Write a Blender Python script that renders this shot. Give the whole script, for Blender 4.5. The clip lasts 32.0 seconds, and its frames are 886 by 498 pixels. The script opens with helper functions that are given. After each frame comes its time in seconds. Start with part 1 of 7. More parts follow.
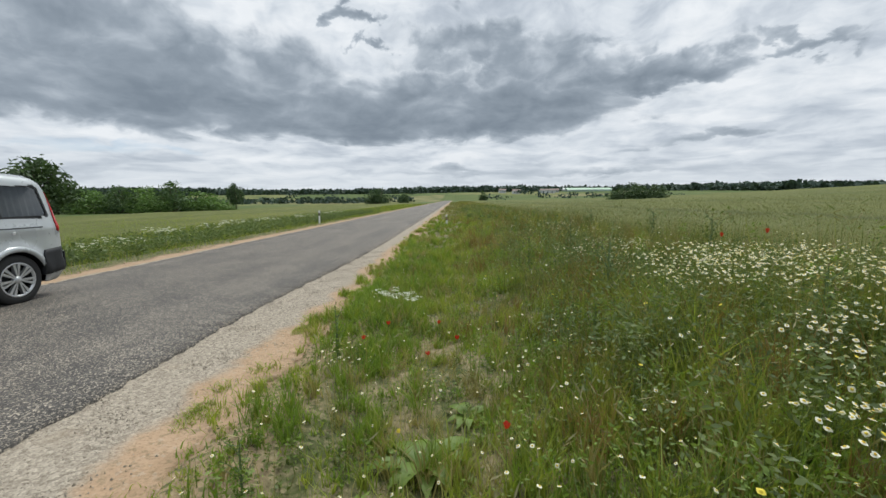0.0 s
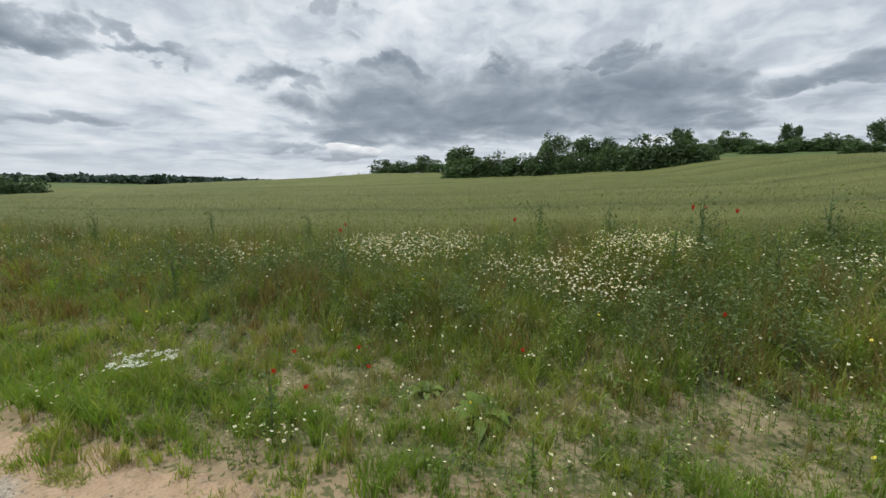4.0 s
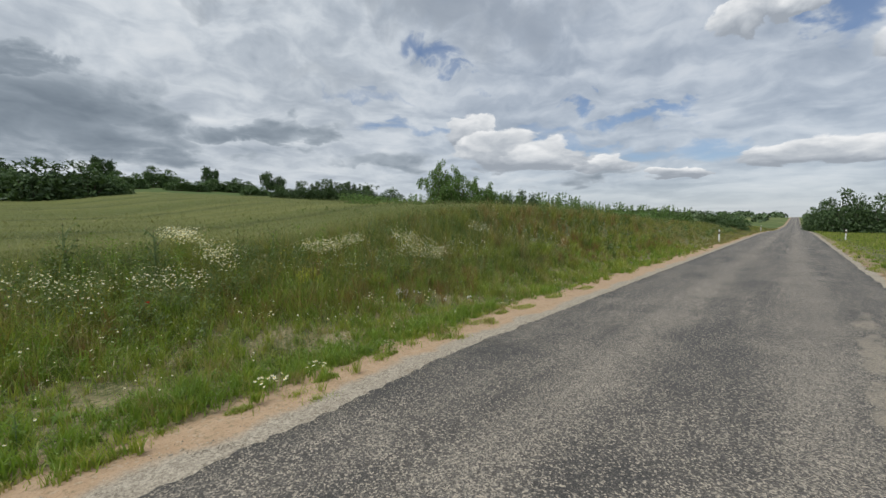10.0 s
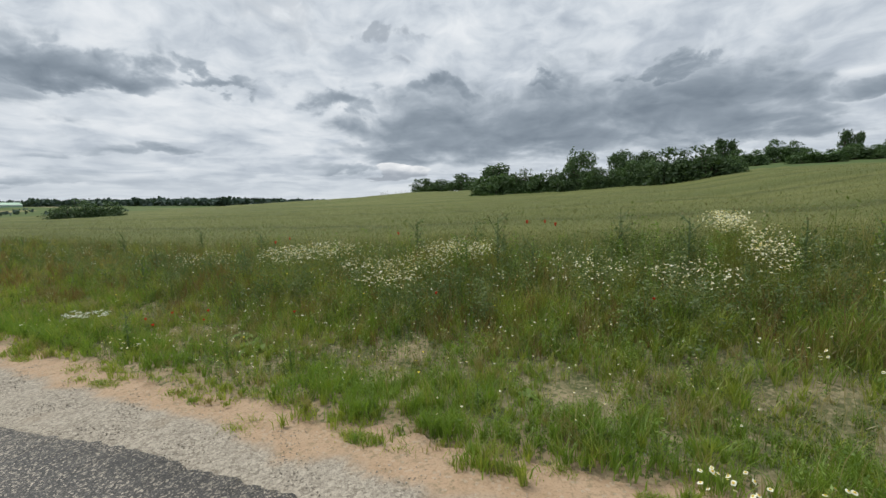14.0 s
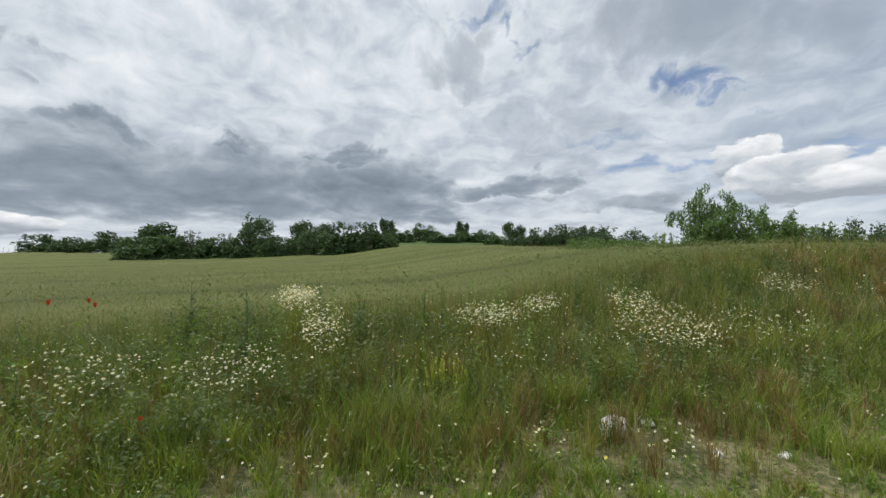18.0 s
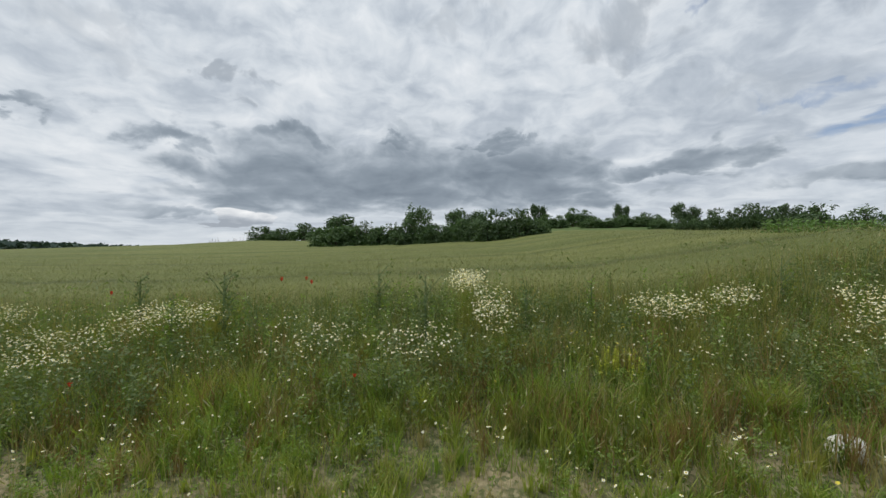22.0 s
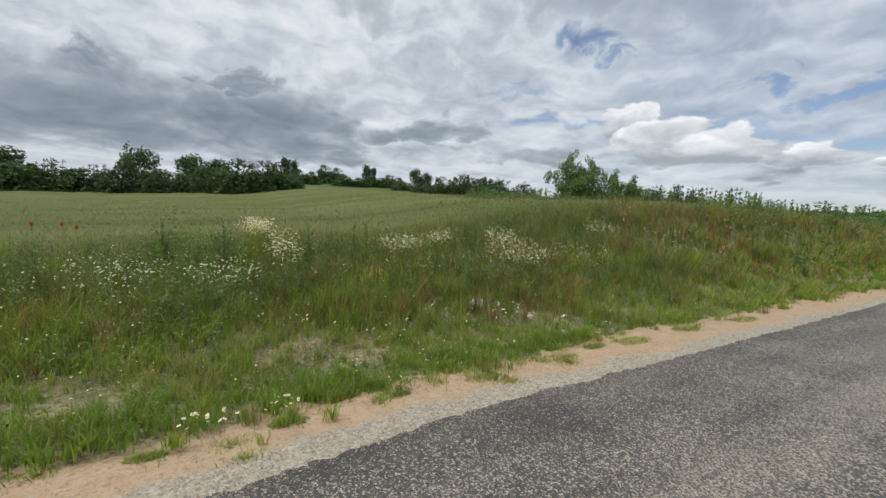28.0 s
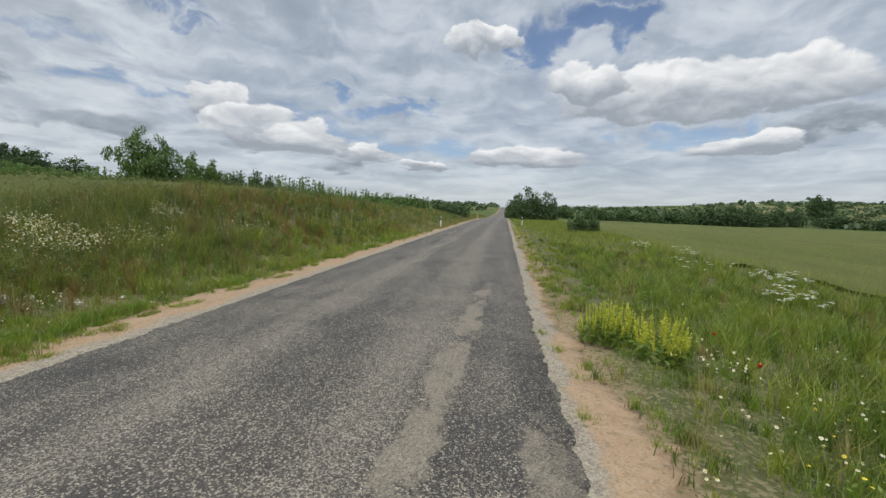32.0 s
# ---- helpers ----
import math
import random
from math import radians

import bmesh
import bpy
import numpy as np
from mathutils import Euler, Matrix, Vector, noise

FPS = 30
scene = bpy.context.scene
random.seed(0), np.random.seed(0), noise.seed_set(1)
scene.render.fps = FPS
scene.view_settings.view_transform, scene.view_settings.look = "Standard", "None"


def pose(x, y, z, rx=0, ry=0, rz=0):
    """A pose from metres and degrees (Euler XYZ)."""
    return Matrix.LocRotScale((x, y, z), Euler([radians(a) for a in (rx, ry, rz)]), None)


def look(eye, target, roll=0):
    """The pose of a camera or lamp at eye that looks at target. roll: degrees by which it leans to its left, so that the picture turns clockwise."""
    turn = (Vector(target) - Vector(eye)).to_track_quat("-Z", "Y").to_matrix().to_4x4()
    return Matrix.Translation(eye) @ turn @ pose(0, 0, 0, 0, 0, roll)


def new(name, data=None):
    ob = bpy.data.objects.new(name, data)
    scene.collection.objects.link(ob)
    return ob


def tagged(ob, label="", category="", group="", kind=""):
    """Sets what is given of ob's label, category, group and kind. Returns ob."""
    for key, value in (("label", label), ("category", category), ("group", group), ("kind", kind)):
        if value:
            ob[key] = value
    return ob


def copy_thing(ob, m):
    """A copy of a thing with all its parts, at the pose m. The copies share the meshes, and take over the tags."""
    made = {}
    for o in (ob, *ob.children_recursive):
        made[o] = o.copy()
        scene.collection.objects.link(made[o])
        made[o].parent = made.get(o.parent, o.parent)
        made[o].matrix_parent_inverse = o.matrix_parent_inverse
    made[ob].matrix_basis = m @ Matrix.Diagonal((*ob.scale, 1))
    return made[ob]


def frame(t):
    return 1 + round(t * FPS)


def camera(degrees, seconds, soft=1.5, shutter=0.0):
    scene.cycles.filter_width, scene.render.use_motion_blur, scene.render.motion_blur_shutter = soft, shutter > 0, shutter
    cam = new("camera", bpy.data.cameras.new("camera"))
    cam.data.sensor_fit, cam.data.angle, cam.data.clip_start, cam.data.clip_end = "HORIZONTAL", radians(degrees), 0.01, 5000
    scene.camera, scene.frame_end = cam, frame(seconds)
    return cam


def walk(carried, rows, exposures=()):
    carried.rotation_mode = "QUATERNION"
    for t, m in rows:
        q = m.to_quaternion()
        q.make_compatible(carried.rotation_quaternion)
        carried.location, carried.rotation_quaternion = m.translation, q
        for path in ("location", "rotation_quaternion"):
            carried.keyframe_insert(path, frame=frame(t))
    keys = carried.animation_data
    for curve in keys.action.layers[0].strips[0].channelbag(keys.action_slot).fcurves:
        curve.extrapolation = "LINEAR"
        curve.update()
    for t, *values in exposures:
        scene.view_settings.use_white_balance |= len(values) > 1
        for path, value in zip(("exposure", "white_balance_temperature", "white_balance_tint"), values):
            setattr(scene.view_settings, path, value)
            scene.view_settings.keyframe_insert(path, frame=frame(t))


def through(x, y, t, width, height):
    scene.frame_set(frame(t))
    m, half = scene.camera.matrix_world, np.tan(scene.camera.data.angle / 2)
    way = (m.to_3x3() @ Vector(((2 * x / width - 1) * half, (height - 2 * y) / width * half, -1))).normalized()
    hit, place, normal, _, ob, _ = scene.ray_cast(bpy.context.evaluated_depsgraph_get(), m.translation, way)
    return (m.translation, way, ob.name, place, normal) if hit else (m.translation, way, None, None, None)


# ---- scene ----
cam = camera(93.9, 32.0)
PATH = [
    (0, (4.76, -0.078, 1.364), (4.703, 1.907, 1.123), -0.4),
    (0.5, (4.104, 0.105, 1.444), (4.006, 2.085, 1.178), -1.1),
    (1, (3.567, 0.153, 1.514), (3.547, 2.13, 1.209), -1.7),
    (1.5, (3.114, 0.25, 1.543), (3.349, 2.206, 1.199), -2.0),
    (2, (2.637, 0.455, 1.552), (3.23, 2.331, 1.194), -1.0),
    (2.5, (2.309, 0.661, 1.566), (3.256, 2.387, 1.21), -0.4),
    (3, (2.056, 0.935, 1.604), (3.368, 2.404, 1.256), -0.6),
    (3.5, (1.811, 1.209, 1.631), (3.487, 2.25, 1.305), -0.4),
    (5.5, (1.254, 1.815, 1.578), (3.226, 1.497, 1.481), -0.1),
    (6, (0.91, 1.714, 1.587), (2.833, 1.165, 1.569), 0.3),
    (6.5, (0.652, 1.501, 1.61), (2.343, 0.433, 1.572), 0.6),
    (7, (0.386, 1.151, 1.558), (1.653, -0.396, 1.505), 0.9),
    (7.5, (0.158, 0.765, 1.519), (0.96, -1.066, 1.459), 1.2),
    (8, (0.059, 0.463, 1.51), (0.547, -1.475, 1.434), 0.5),
    (8.5, (-0.025, 0.153, 1.544), (0.433, -1.792, 1.451), 0.3),
    (9, (-0.153, -0.239, 1.564), (0.47, -2.136, 1.449), 0.3),
    (9.5, (-0.269, -0.669, 1.564), (0.693, -2.418, 1.433), -0.1),
    (10, (-0.275, -1.005, 1.591), (1.018, -2.525, 1.454), -0.1),
    (10.5, (-0.209, -1.293, 1.616), (1.376, -2.506, 1.486), 0.3),
    (11, (-0.05, -1.617, 1.668), (1.783, -2.401, 1.504), 0.0),
    (11.5, (0.066, -1.809, 1.686), (2.03, -2.145, 1.512), -0.2),
    (12, (0.201, -1.927, 1.65), (2.185, -1.732, 1.485), -0.1),
    (12.5, (0.29, -1.939, 1.641), (2.11, -1.132, 1.46), -1.6),
    (13, (0.389, -1.923, 1.644), (1.943, -0.676, 1.468), -2.0),
    (13.5, (0.558, -2.011, 1.638), (2.048, -0.689, 1.452), -2.3),
    (14, (0.822, -2.299, 1.662), (2.638, -1.486, 1.454), -1.3),
    (14.5, (0.963, -2.613, 1.635), (2.954, -2.519, 1.469), -0.4),
    (15, (1.127, -2.843, 1.69), (3.073, -3.298, 1.621), -0.7),
    (15.5, (1.245, -3.094, 1.716), (3.14, -3.73, 1.762), -0.4),
    (17.5, (2.071, -3.885, 1.694), (3.981, -4.47, 1.793), -0.5),
    (18, (2.212, -3.965, 1.713), (4.124, -4.546, 1.807), -0.5),
    (18.5, (2.35, -3.945, 1.727), (4.257, -4.538, 1.835), -0.2),
    (19, (2.437, -3.902, 1.718), (4.339, -4.504, 1.849), 0.2),
    (19.5, (2.49, -3.887, 1.738), (4.393, -4.487, 1.87), 0.1),
    (20, (2.487, -3.876, 1.751), (4.392, -4.469, 1.882), 0.2),
    (20.5, (2.419, -3.917, 1.781), (4.336, -4.473, 1.915), 0.3),
    (21, (2.333, -3.959, 1.771), (4.272, -4.435, 1.897), 0.3),
    (21.5, (2.247, -3.935, 1.737), (4.221, -4.241, 1.837), 0.2),
    (22, (2.143, -3.74, 1.702), (4.139, -3.612, 1.734), -0.1),
    (22.5, (1.889, -3.485, 1.755), (3.739, -2.726, 1.711), -0.6),
    (23, (1.623, -3.491, 1.705), (3.101, -2.147, 1.605), -0.8),
    (23.5, (1.386, -3.469, 1.686), (2.414, -1.76, 1.537), -0.1),
    (24, (1.193, -3.48, 1.68), (2.008, -1.663, 1.497), -0.3),
    (24.3, (1.105, -3.438, 1.681), (1.925, -1.625, 1.479), -1.0),
    (24.5, (1.038, -3.393, 1.666), (1.887, -1.594, 1.454), -1.1),
    (26.5, (0.657, -2.976, 1.644), (2.585, -2.484, 1.447), -0.7),
    (27, (0.422, -3.006, 1.638), (2.413, -3.078, 1.46), 0.4),
    (27.5, (0.271, -2.958, 1.625), (2.179, -3.533, 1.457), 1.0),
    (28, (0.085, -2.863, 1.601), (1.811, -3.859, 1.439), 1.4),
    (28.5, (-0.111, -2.806, 1.592), (1.374, -4.135, 1.423), 1.4),
    (29, (-0.219, -2.732, 1.571), (1.002, -4.304, 1.377), 1.5),
    (29.5, (-0.442, -2.599, 1.56), (0.525, -4.34, 1.372), 1.5),
    (30, (-0.666, -2.425, 1.576), (0.069, -4.274, 1.378), 0.9),
    (30.5, (-0.943, -2.343, 1.558), (-0.406, -4.259, 1.364), 0.7),
    (31, (-1.115, -2.203, 1.605), (-0.717, -4.154, 1.414), 0.8),
    (31.5, (-1.325, -2.029, 1.593), (-1.0, -3.994, 1.402), 0.9),
    (32, (-1.505, -1.931, 1.614), (-1.215, -3.9, 1.417), 1.3),
]
EXPOSURES = ((0.0, 0.10), (1.0, 0.02), (3.0, 0.06), (6.0, 0.06), (9.0, -0.15), (12.0, -0.04), (13.0, -0.12), (15.0, 0.12), (19.0, 0.02), (23.0, -0.05), (24.3, -0.16), (27.0, 0.12), (28.0, 0.03), (30.0, -0.1), (32.0, -0.1))
walk(cam, [(t, look(eye, target, roll)) for t, eye, target, roll in PATH], EXPOSURES)

# ---------------------------------------------------------------- sky and sun
SUN_AZ, SUN_EL = radians(75), radians(58)      # azimuth from +x towards +y


class Nodes:
    """A short way to write node trees."""

    def __init__(self, tree):
        self.tree = tree
        tree.nodes.clear()

    def add(self, kind, **values):
        n = self.tree.nodes.new(kind)
        for key, value in values.items():
            setattr(n, key, value)
        return n

    def put(self, socket, value):
        if isinstance(value, bpy.types.NodeSocket):
            self.tree.links.new(value, socket)
        else:
            socket.default_value = value

    def math(self, op, a, b=0.0, c=0.0, clamp=False):
        n = self.add("ShaderNodeMath", operation=op, use_clamp=clamp)
        for s, v in zip(n.inputs, (a, b, c)):
            self.put(s, v)
        return n.outputs[0]

    def vmath(self, op, a, b=(0, 0, 0)):
        n = self.add("ShaderNodeVectorMath", operation=op)
        self.put(n.inputs[0], a)
        if op == "SCALE":
            self.put(n.inputs[3], b)
        else:
            self.put(n.inputs[1], b)
        return n.outputs[0]

    def noise(self, vector, scale, detail=4.0, rough=0.5, distortion=0.0, lacunarity=2.0):
        n = self.add("ShaderNodeTexNoise")
        self.put(n.inputs["Vector"], vector)
        for key, v in (("Scale", scale), ("Detail", detail), ("Roughness", rough), ("Distortion", distortion), ("Lacunarity", lacunarity)):
            n.inputs[key].default_value = v
        return n.outputs[0]

    def voronoi(self, vector, scale, feature="F1", randomness=1.0):
        n = self.add("ShaderNodeTexVoronoi", feature=feature)
        self.put(n.inputs["Vector"], vector)
        n.inputs["Scale"].default_value = scale
        n.inputs["Randomness"].default_value = randomness
        return n

    def ramp(self, fac, *stops, smooth=False):
        n = self.add("ShaderNodeValToRGB")
        n.color_ramp.interpolation = "EASE" if smooth else "LINEAR"
        while len(n.color_ramp.elements) < len(stops):
            n.color_ramp.elements.new(0.5)
        for e, (pos, col) in zip(n.color_ramp.elements, stops):
            e.position, e.color = pos, (*col, 1) if len(col) == 3 else col
        self.put(n.inputs[0], fac)
        return n.outputs[0]

    def remap(self, v, a, b, c=0.0, d=1.0):
        n = self.add("ShaderNodeMapRange", interpolation_type="SMOOTHSTEP")
        self.put(n.inputs[0], v)
        for s, x in zip(n.inputs[1:5], (a, b, c, d)):
            s.default_value = x
        return n.outputs[0]

    def mix(self, fac, a, b, mode="MIX"):
        n = self.add("ShaderNodeMix", data_type="RGBA", blend_type=mode)
        self.put(n.inputs[0], fac)
        for s, v in ((n.inputs[6], a), (n.inputs[7], b)):
            self.put(s, (*v, 1) if isinstance(v, tuple) and len(v) == 3 else v)
        return n.outputs[2]

    def xyz(self, vector):
        n = self.add("ShaderNodeSeparateXYZ")
        self.put(n.inputs[0], vector)
        return n.outputs

    def combine(self, x, y, z):
        n = self.add("ShaderNodeCombineXYZ")
        for s, v in zip(n.inputs, (x, y, z)):
            self.put(s, v)
        return n.outputs[0]


world = bpy.data.worlds.new("sky")
scene.world = world
world.use_nodes = True
N = Nodes(world.node_tree)
way = N.add("ShaderNodeTexCoord").outputs["Generated"]
dx, dy, dz = N.xyz(way)
az = N.math("MULTIPLY", N.math("ARCTAN2", dy, dx), 180 / math.pi)
el = N.math("MULTIPLY", N.math("ARCSINE", dz), 180 / math.pi)
sky = N.add("ShaderNodeTexSky", sky_type="NISHITA", sun_disc=False, sun_elevation=SUN_EL, sun_rotation=math.pi / 2 - SUN_AZ, air_density=1.0, dust_density=0.6)
blue = N.mix(1.0, sky.outputs[0], (0.095, 0.098, 0.108), "MULTIPLY")

# clouds: lumps that flatten towards the skyline, shaded by how much cloud lies above them
low = N.math("MAXIMUM", el, 0.0)
pos = N.combine(N.math("MULTIPLY", az, 0.088), N.math("MULTIPLY", N.math("LOGARITHM", N.math("ADD", low, 5.0), math.e), 2.7), 0.0)
pos = N.vmath("ADD", pos, N.vmath("SCALE", N.combine(N.noise(pos, 1.1, 3, 0.5), N.noise(N.vmath("ADD", pos, (7.1, 3.3, 0.0)), 1.1, 3, 0.5), 0.0), 0.5))


def times(v, k):
    return N.math("MULTIPLY", v, k)


def lumps(at_):
    """Cloud density between about 0.2 and 0.8, with billowing edges."""
    heap = N.add("ShaderNodeTexVoronoi", feature="SMOOTH_F1", normalize=True)
    N.put(heap.inputs["Vector"], N.vmath("ADD", at_, N.vmath("SCALE", N.combine(N.noise(at_, 4.0, 4, 0.6), 0.0, 0.0), 0.18)))
    for key, v in (("Scale", 2.6), ("Detail", 3.0), ("Roughness", 0.5), ("Smoothness", 0.5)):
        heap.inputs[key].default_value = v
    return N.math("ADD", times(N.noise(at_, 1.15, 9, 0.54), 0.80), times(N.math("SUBTRACT", 0.75, heap.outputs["Distance"]), 0.28))


# wandering outlines for the heaps and openings below
wander = N.noise(N.vmath("ADD", pos, (1.3, 5.9, 0.7)), 1.9, 7, 0.52)
wander2 = N.noise(N.vmath("ADD", pos, (9.2, 2.4, 1.9)), 1.9, 7, 0.52)
waz = N.math("ADD", az, times(N.math("SUBTRACT", wander, 0.5), 24.0))
wel = N.math("ADD", el, N.math("MULTIPLY", N.math("SUBTRACT", wander2, 0.5), N.math("ADD", times(low, 0.55), 3.0)))


def total(values):
    s = values[0]
    for v in values[1:]:
        s = N.math("ADD", s, v)
    return s


def swell(a, e, wa, we, flat=1.5, k=1.0):
    """A soft heap round azimuth a and elevation e: k in the middle, 0 at its rim, flatter below."""
    u = N.math("DIVIDE", N.math("SUBTRACT", waz, a), wa)
    v = N.math("DIVIDE", N.math("SUBTRACT", wel, e), we)
    v = N.math("MAXIMUM", v, times(v, -flat))
    return times(N.math("MAXIMUM", N.math("SUBTRACT", 1.0, N.math("ADD", N.math("MULTIPLY", u, u), N.math("MULTIPLY", v, v))), -0.8), k)


def most(values):
    s = values[0]
    for v in values[1:]:
        s = N.math("MAXIMUM", s, v)
    return s


lump = lumps(pos)
above = lumps(N.vmath("ADD", pos, (0.03, 0.16, 0.0)))
relief = N.math("SUBTRACT", lump, above)                # bright where the cloud ends above
streak = N.vmath("MULTIPLY", N.vmath("ADD", pos, (3.7, 11.0, 2.0)), (0.75, 1.35, 1.0))
wisp = N.noise(streak, 2.6, 7, 0.55, 0.35)
broad = N.noise(N.vmath("ADD", pos, (5.1, 0.7, 4.0)), 0.9, 4, 0.5)
uneven = N.math("ADD", times(N.math("SUBTRACT", lump, 0.50), 2.6), times(N.math("SUBTRACT", wisp, 0.5), 1.0))

# the high veil, with blue where it opens
holes = most([swell(-92.5, 20.5, 5.0, 4.6, 1), swell(-101.0, 21.6, 8.0, 2.0, 1), swell(-90.5, 18.2, 3.5, 1.6, 1, 0.9), swell(-49.0, 20.9, 4.5, 1.6, 1, 0.62), swell(-52.0, 18.9, 3.0, 0.8, 1, 0.55), swell(-68.0, 14.4, 3.2, 0.9, 1, 0.7), swell(-76.0, 12.6, 5.5, 0.9, 1, 0.7),
              swell(-112, 9.3, 7, 1.3, 1, 0.75), swell(-46, 11.9, 7, 0.9, 1, 0.5), swell(-66, 10.8, 5.0, 1.3, 1, 0.5), swell(-81, 8.2, 9, 1.3, 1, 0.7), swell(-70, 9.0, 5, 0.9, 1, 0.55), swell(-22, 31, 5, 1.6, 1, 0.5), swell(-28, 28.7, 3, 1.2, 1, 0.5), swell(130, 5.6, 8, 0.9, 1, 0.4), swell(-105, 25, 9, 2.0, 1, 0.75), swell(-40, 15.8, 6, 0.7, 1, 0.35)])
veil = N.remap(total([times(uneven, -0.40), N.math("MAXIMUM", holes, -0.25)]), 0.85, -0.15, 0.10, 1.0)
haze = N.remap(el, 6.5, 0.0)
veil = N.math("MULTIPLY", N.math("MAXIMUM", veil, times(haze, 0.8)), N.remap(az, -30.0, -62.0, 1.0, 0.84))
tone = total([times(relief, 1.3), times(N.math("SUBTRACT", wisp, 0.5), 1.25), times(N.math("SUBTRACT", broad, 0.5), 1.1), 0.54])
veilcol = N.ramp(N.math("ADD", tone, N.remap(az, -15.0, 25.0, -0.04, 0.08)), (0.08, (0.36, 0.415, 0.485)), (0.4, (0.49, 0.545, 0.612)), (0.62, (0.62, 0.672, 0.728)), (0.94, (0.775, 0.81, 0.845)))
soft = most([swell(-20, 26.3, 6, 4.0, 1, 0.75), swell(-48, 28, 14, 5.0, 1, 0.9), swell(-60, 24, 10, 5, 1, 0.7), swell(30.2, 21.2, 3.2, 1.7, 1, 0.9), swell(-35, 18.0, 10, 2.0, 1, 0.35), swell(44, 22, 10, 2.0, 1, 0.35), swell(0, 31, 9, 2.5, 1, 0.4), 0.0])
veilcol = N.mix(N.remap(N.math("ADD", soft, times(uneven, 0.30)), 0.0, 0.85, 0.0, 0.72), veilcol, (0.335, 0.38, 0.435))
veilcol = N.mix(times(haze, 0.55), veilcol, (0.64, 0.69, 0.735))
body = N.mix(veil, blue, veilcol)

# grey banks below it, with flat bases
bank = most([swell(124, 10.2, 26, 10.5, 3.4), swell(99, 9.6, 24, 7.0, 2.9), swell(81, 10.2, 17, 8.0, 3.0), swell(66, 13.6, 10, 3.4, 2.0, 0.9), swell(101.8, 21.2, 4.0, 1.3, 1, 0.85), swell(132, 17, 15, 7, 1.5, 0.8), swell(52.5, 14.9, 6, 1.1, 1.3, 0.6), swell(59, 6.4, 9, 0.9, 1.5, 0.45), swell(86, 17.5, 15, 4.2, 1.4, 0.8), swell(74, 15.5, 9, 4.0, 1.4, 0.8),
             swell(24, 8.4, 15, 8.2, 2.0, 0.85), swell(10, 9.2, 19, 8.8, 2.4, 0.9), swell(-7, 9.4, 15, 8.0, 2.2), swell(24, 14.0, 6, 2.0, 1.3, 0.75), swell(12, 15.2, 6, 1.7, 1.5, 0.85), swell(-4.5, 15.2, 8, 1.7, 1.9, 0.9), swell(39, 13.4, 6, 2.0, 1.2, 0.6), swell(-15, 8.2, 10, 2.6, 1.5, 0.75), swell(-25, 10.4, 9, 2.5, 1.8, 0.8), swell(-32.5, 10.8, 4, 1.5, 1.5, 0.6), swell(-41, 7.4, 9, 1.6, 1.5, 0.5),
             swell(-122, 8.4, 13, 1.7, 1.6, 0.6), swell(-70, 5.4, 9, 1.1, 1.5, 0.45), swell(78, 3.4, 26, 0.8, 1.5, 0.35), swell(40, 4.6, 8, 0.9, 1.5, 0.4)])
bank = N.math("ADD", bank, N.math("SUBTRACT", times(uneven, 0.42), 0.03))
shade = total([times(bank, 0.62), times(relief, -1.5), times(N.math("SUBTRACT", wisp, 0.5), -0.55)])
bankcol = N.ramp(N.math("ADD", shade, 0.04), (0.0, (0.60, 0.65, 0.705)), (0.22, (0.43, 0.485, 0.545)), (0.46, (0.285, 0.335, 0.392)), (0.74, (0.195, 0.238, 0.288)), (1.0, (0.155, 0.194, 0.238)))
body = N.mix(N.remap(bank, -0.12, 0.46), body, bankcol)

# heaped clouds: bright heads over grey bases
haz = N.math("ADD", times(az, 0.45), times(waz, 0.55))
hel = N.math("ADD", times(el, 0.5), times(wel, 0.5))
for a, e, wa, we in ((-54.2, 11.3, 3.6, 3.3), (-58.0, 8.6, 6.5, 3.3), (-63.5, 8.0, 5.0, 2.5), (-87.0, 21.3, 3.6, 1.9), (-109, 13.2, 14, 4.0), (-101, 15.2, 6, 3.2), (-92, 6.9, 8.0, 1.9), (-70.5, 6.9, 5.0, 1.5), (-78.5, 5.4, 3.0, 0.8), (-117, 7.6, 6, 1.6), (-121, 13.0, 8, 3.5), (31, 4.4, 3.2, 1.5)):
    u = N.math("DIVIDE", N.math("SUBTRACT", haz, a), wa)
    v = N.math("DIVIDE", N.math("SUBTRACT", hel, e), we)
    v = N.math("MAXIMUM", v, times(v, -1.5))
    head = N.math("ADD", N.math("MAXIMUM", N.math("SUBTRACT", 1.0, N.math("ADD", N.math("MULTIPLY", u, u), N.math("MULTIPLY", v, v))), -0.8), times(uneven, 0.34))
    lit = total([N.math("DIVIDE", N.math("SUBTRACT", hel, e - we * 0.42), we * 1.3), times(relief, 2.6), times(N.math("SUBTRACT", wisp, 0.5), 0.5)])
    body = N.mix(N.remap(head, 0.0, 0.30), body, N.ramp(lit, (0.0, (0.36, 0.40, 0.455)), (0.35, (0.52, 0.56, 0.61)), (0.75, (0.76, 0.785, 0.81)), (1.0, (0.92, 0.93, 0.94))))

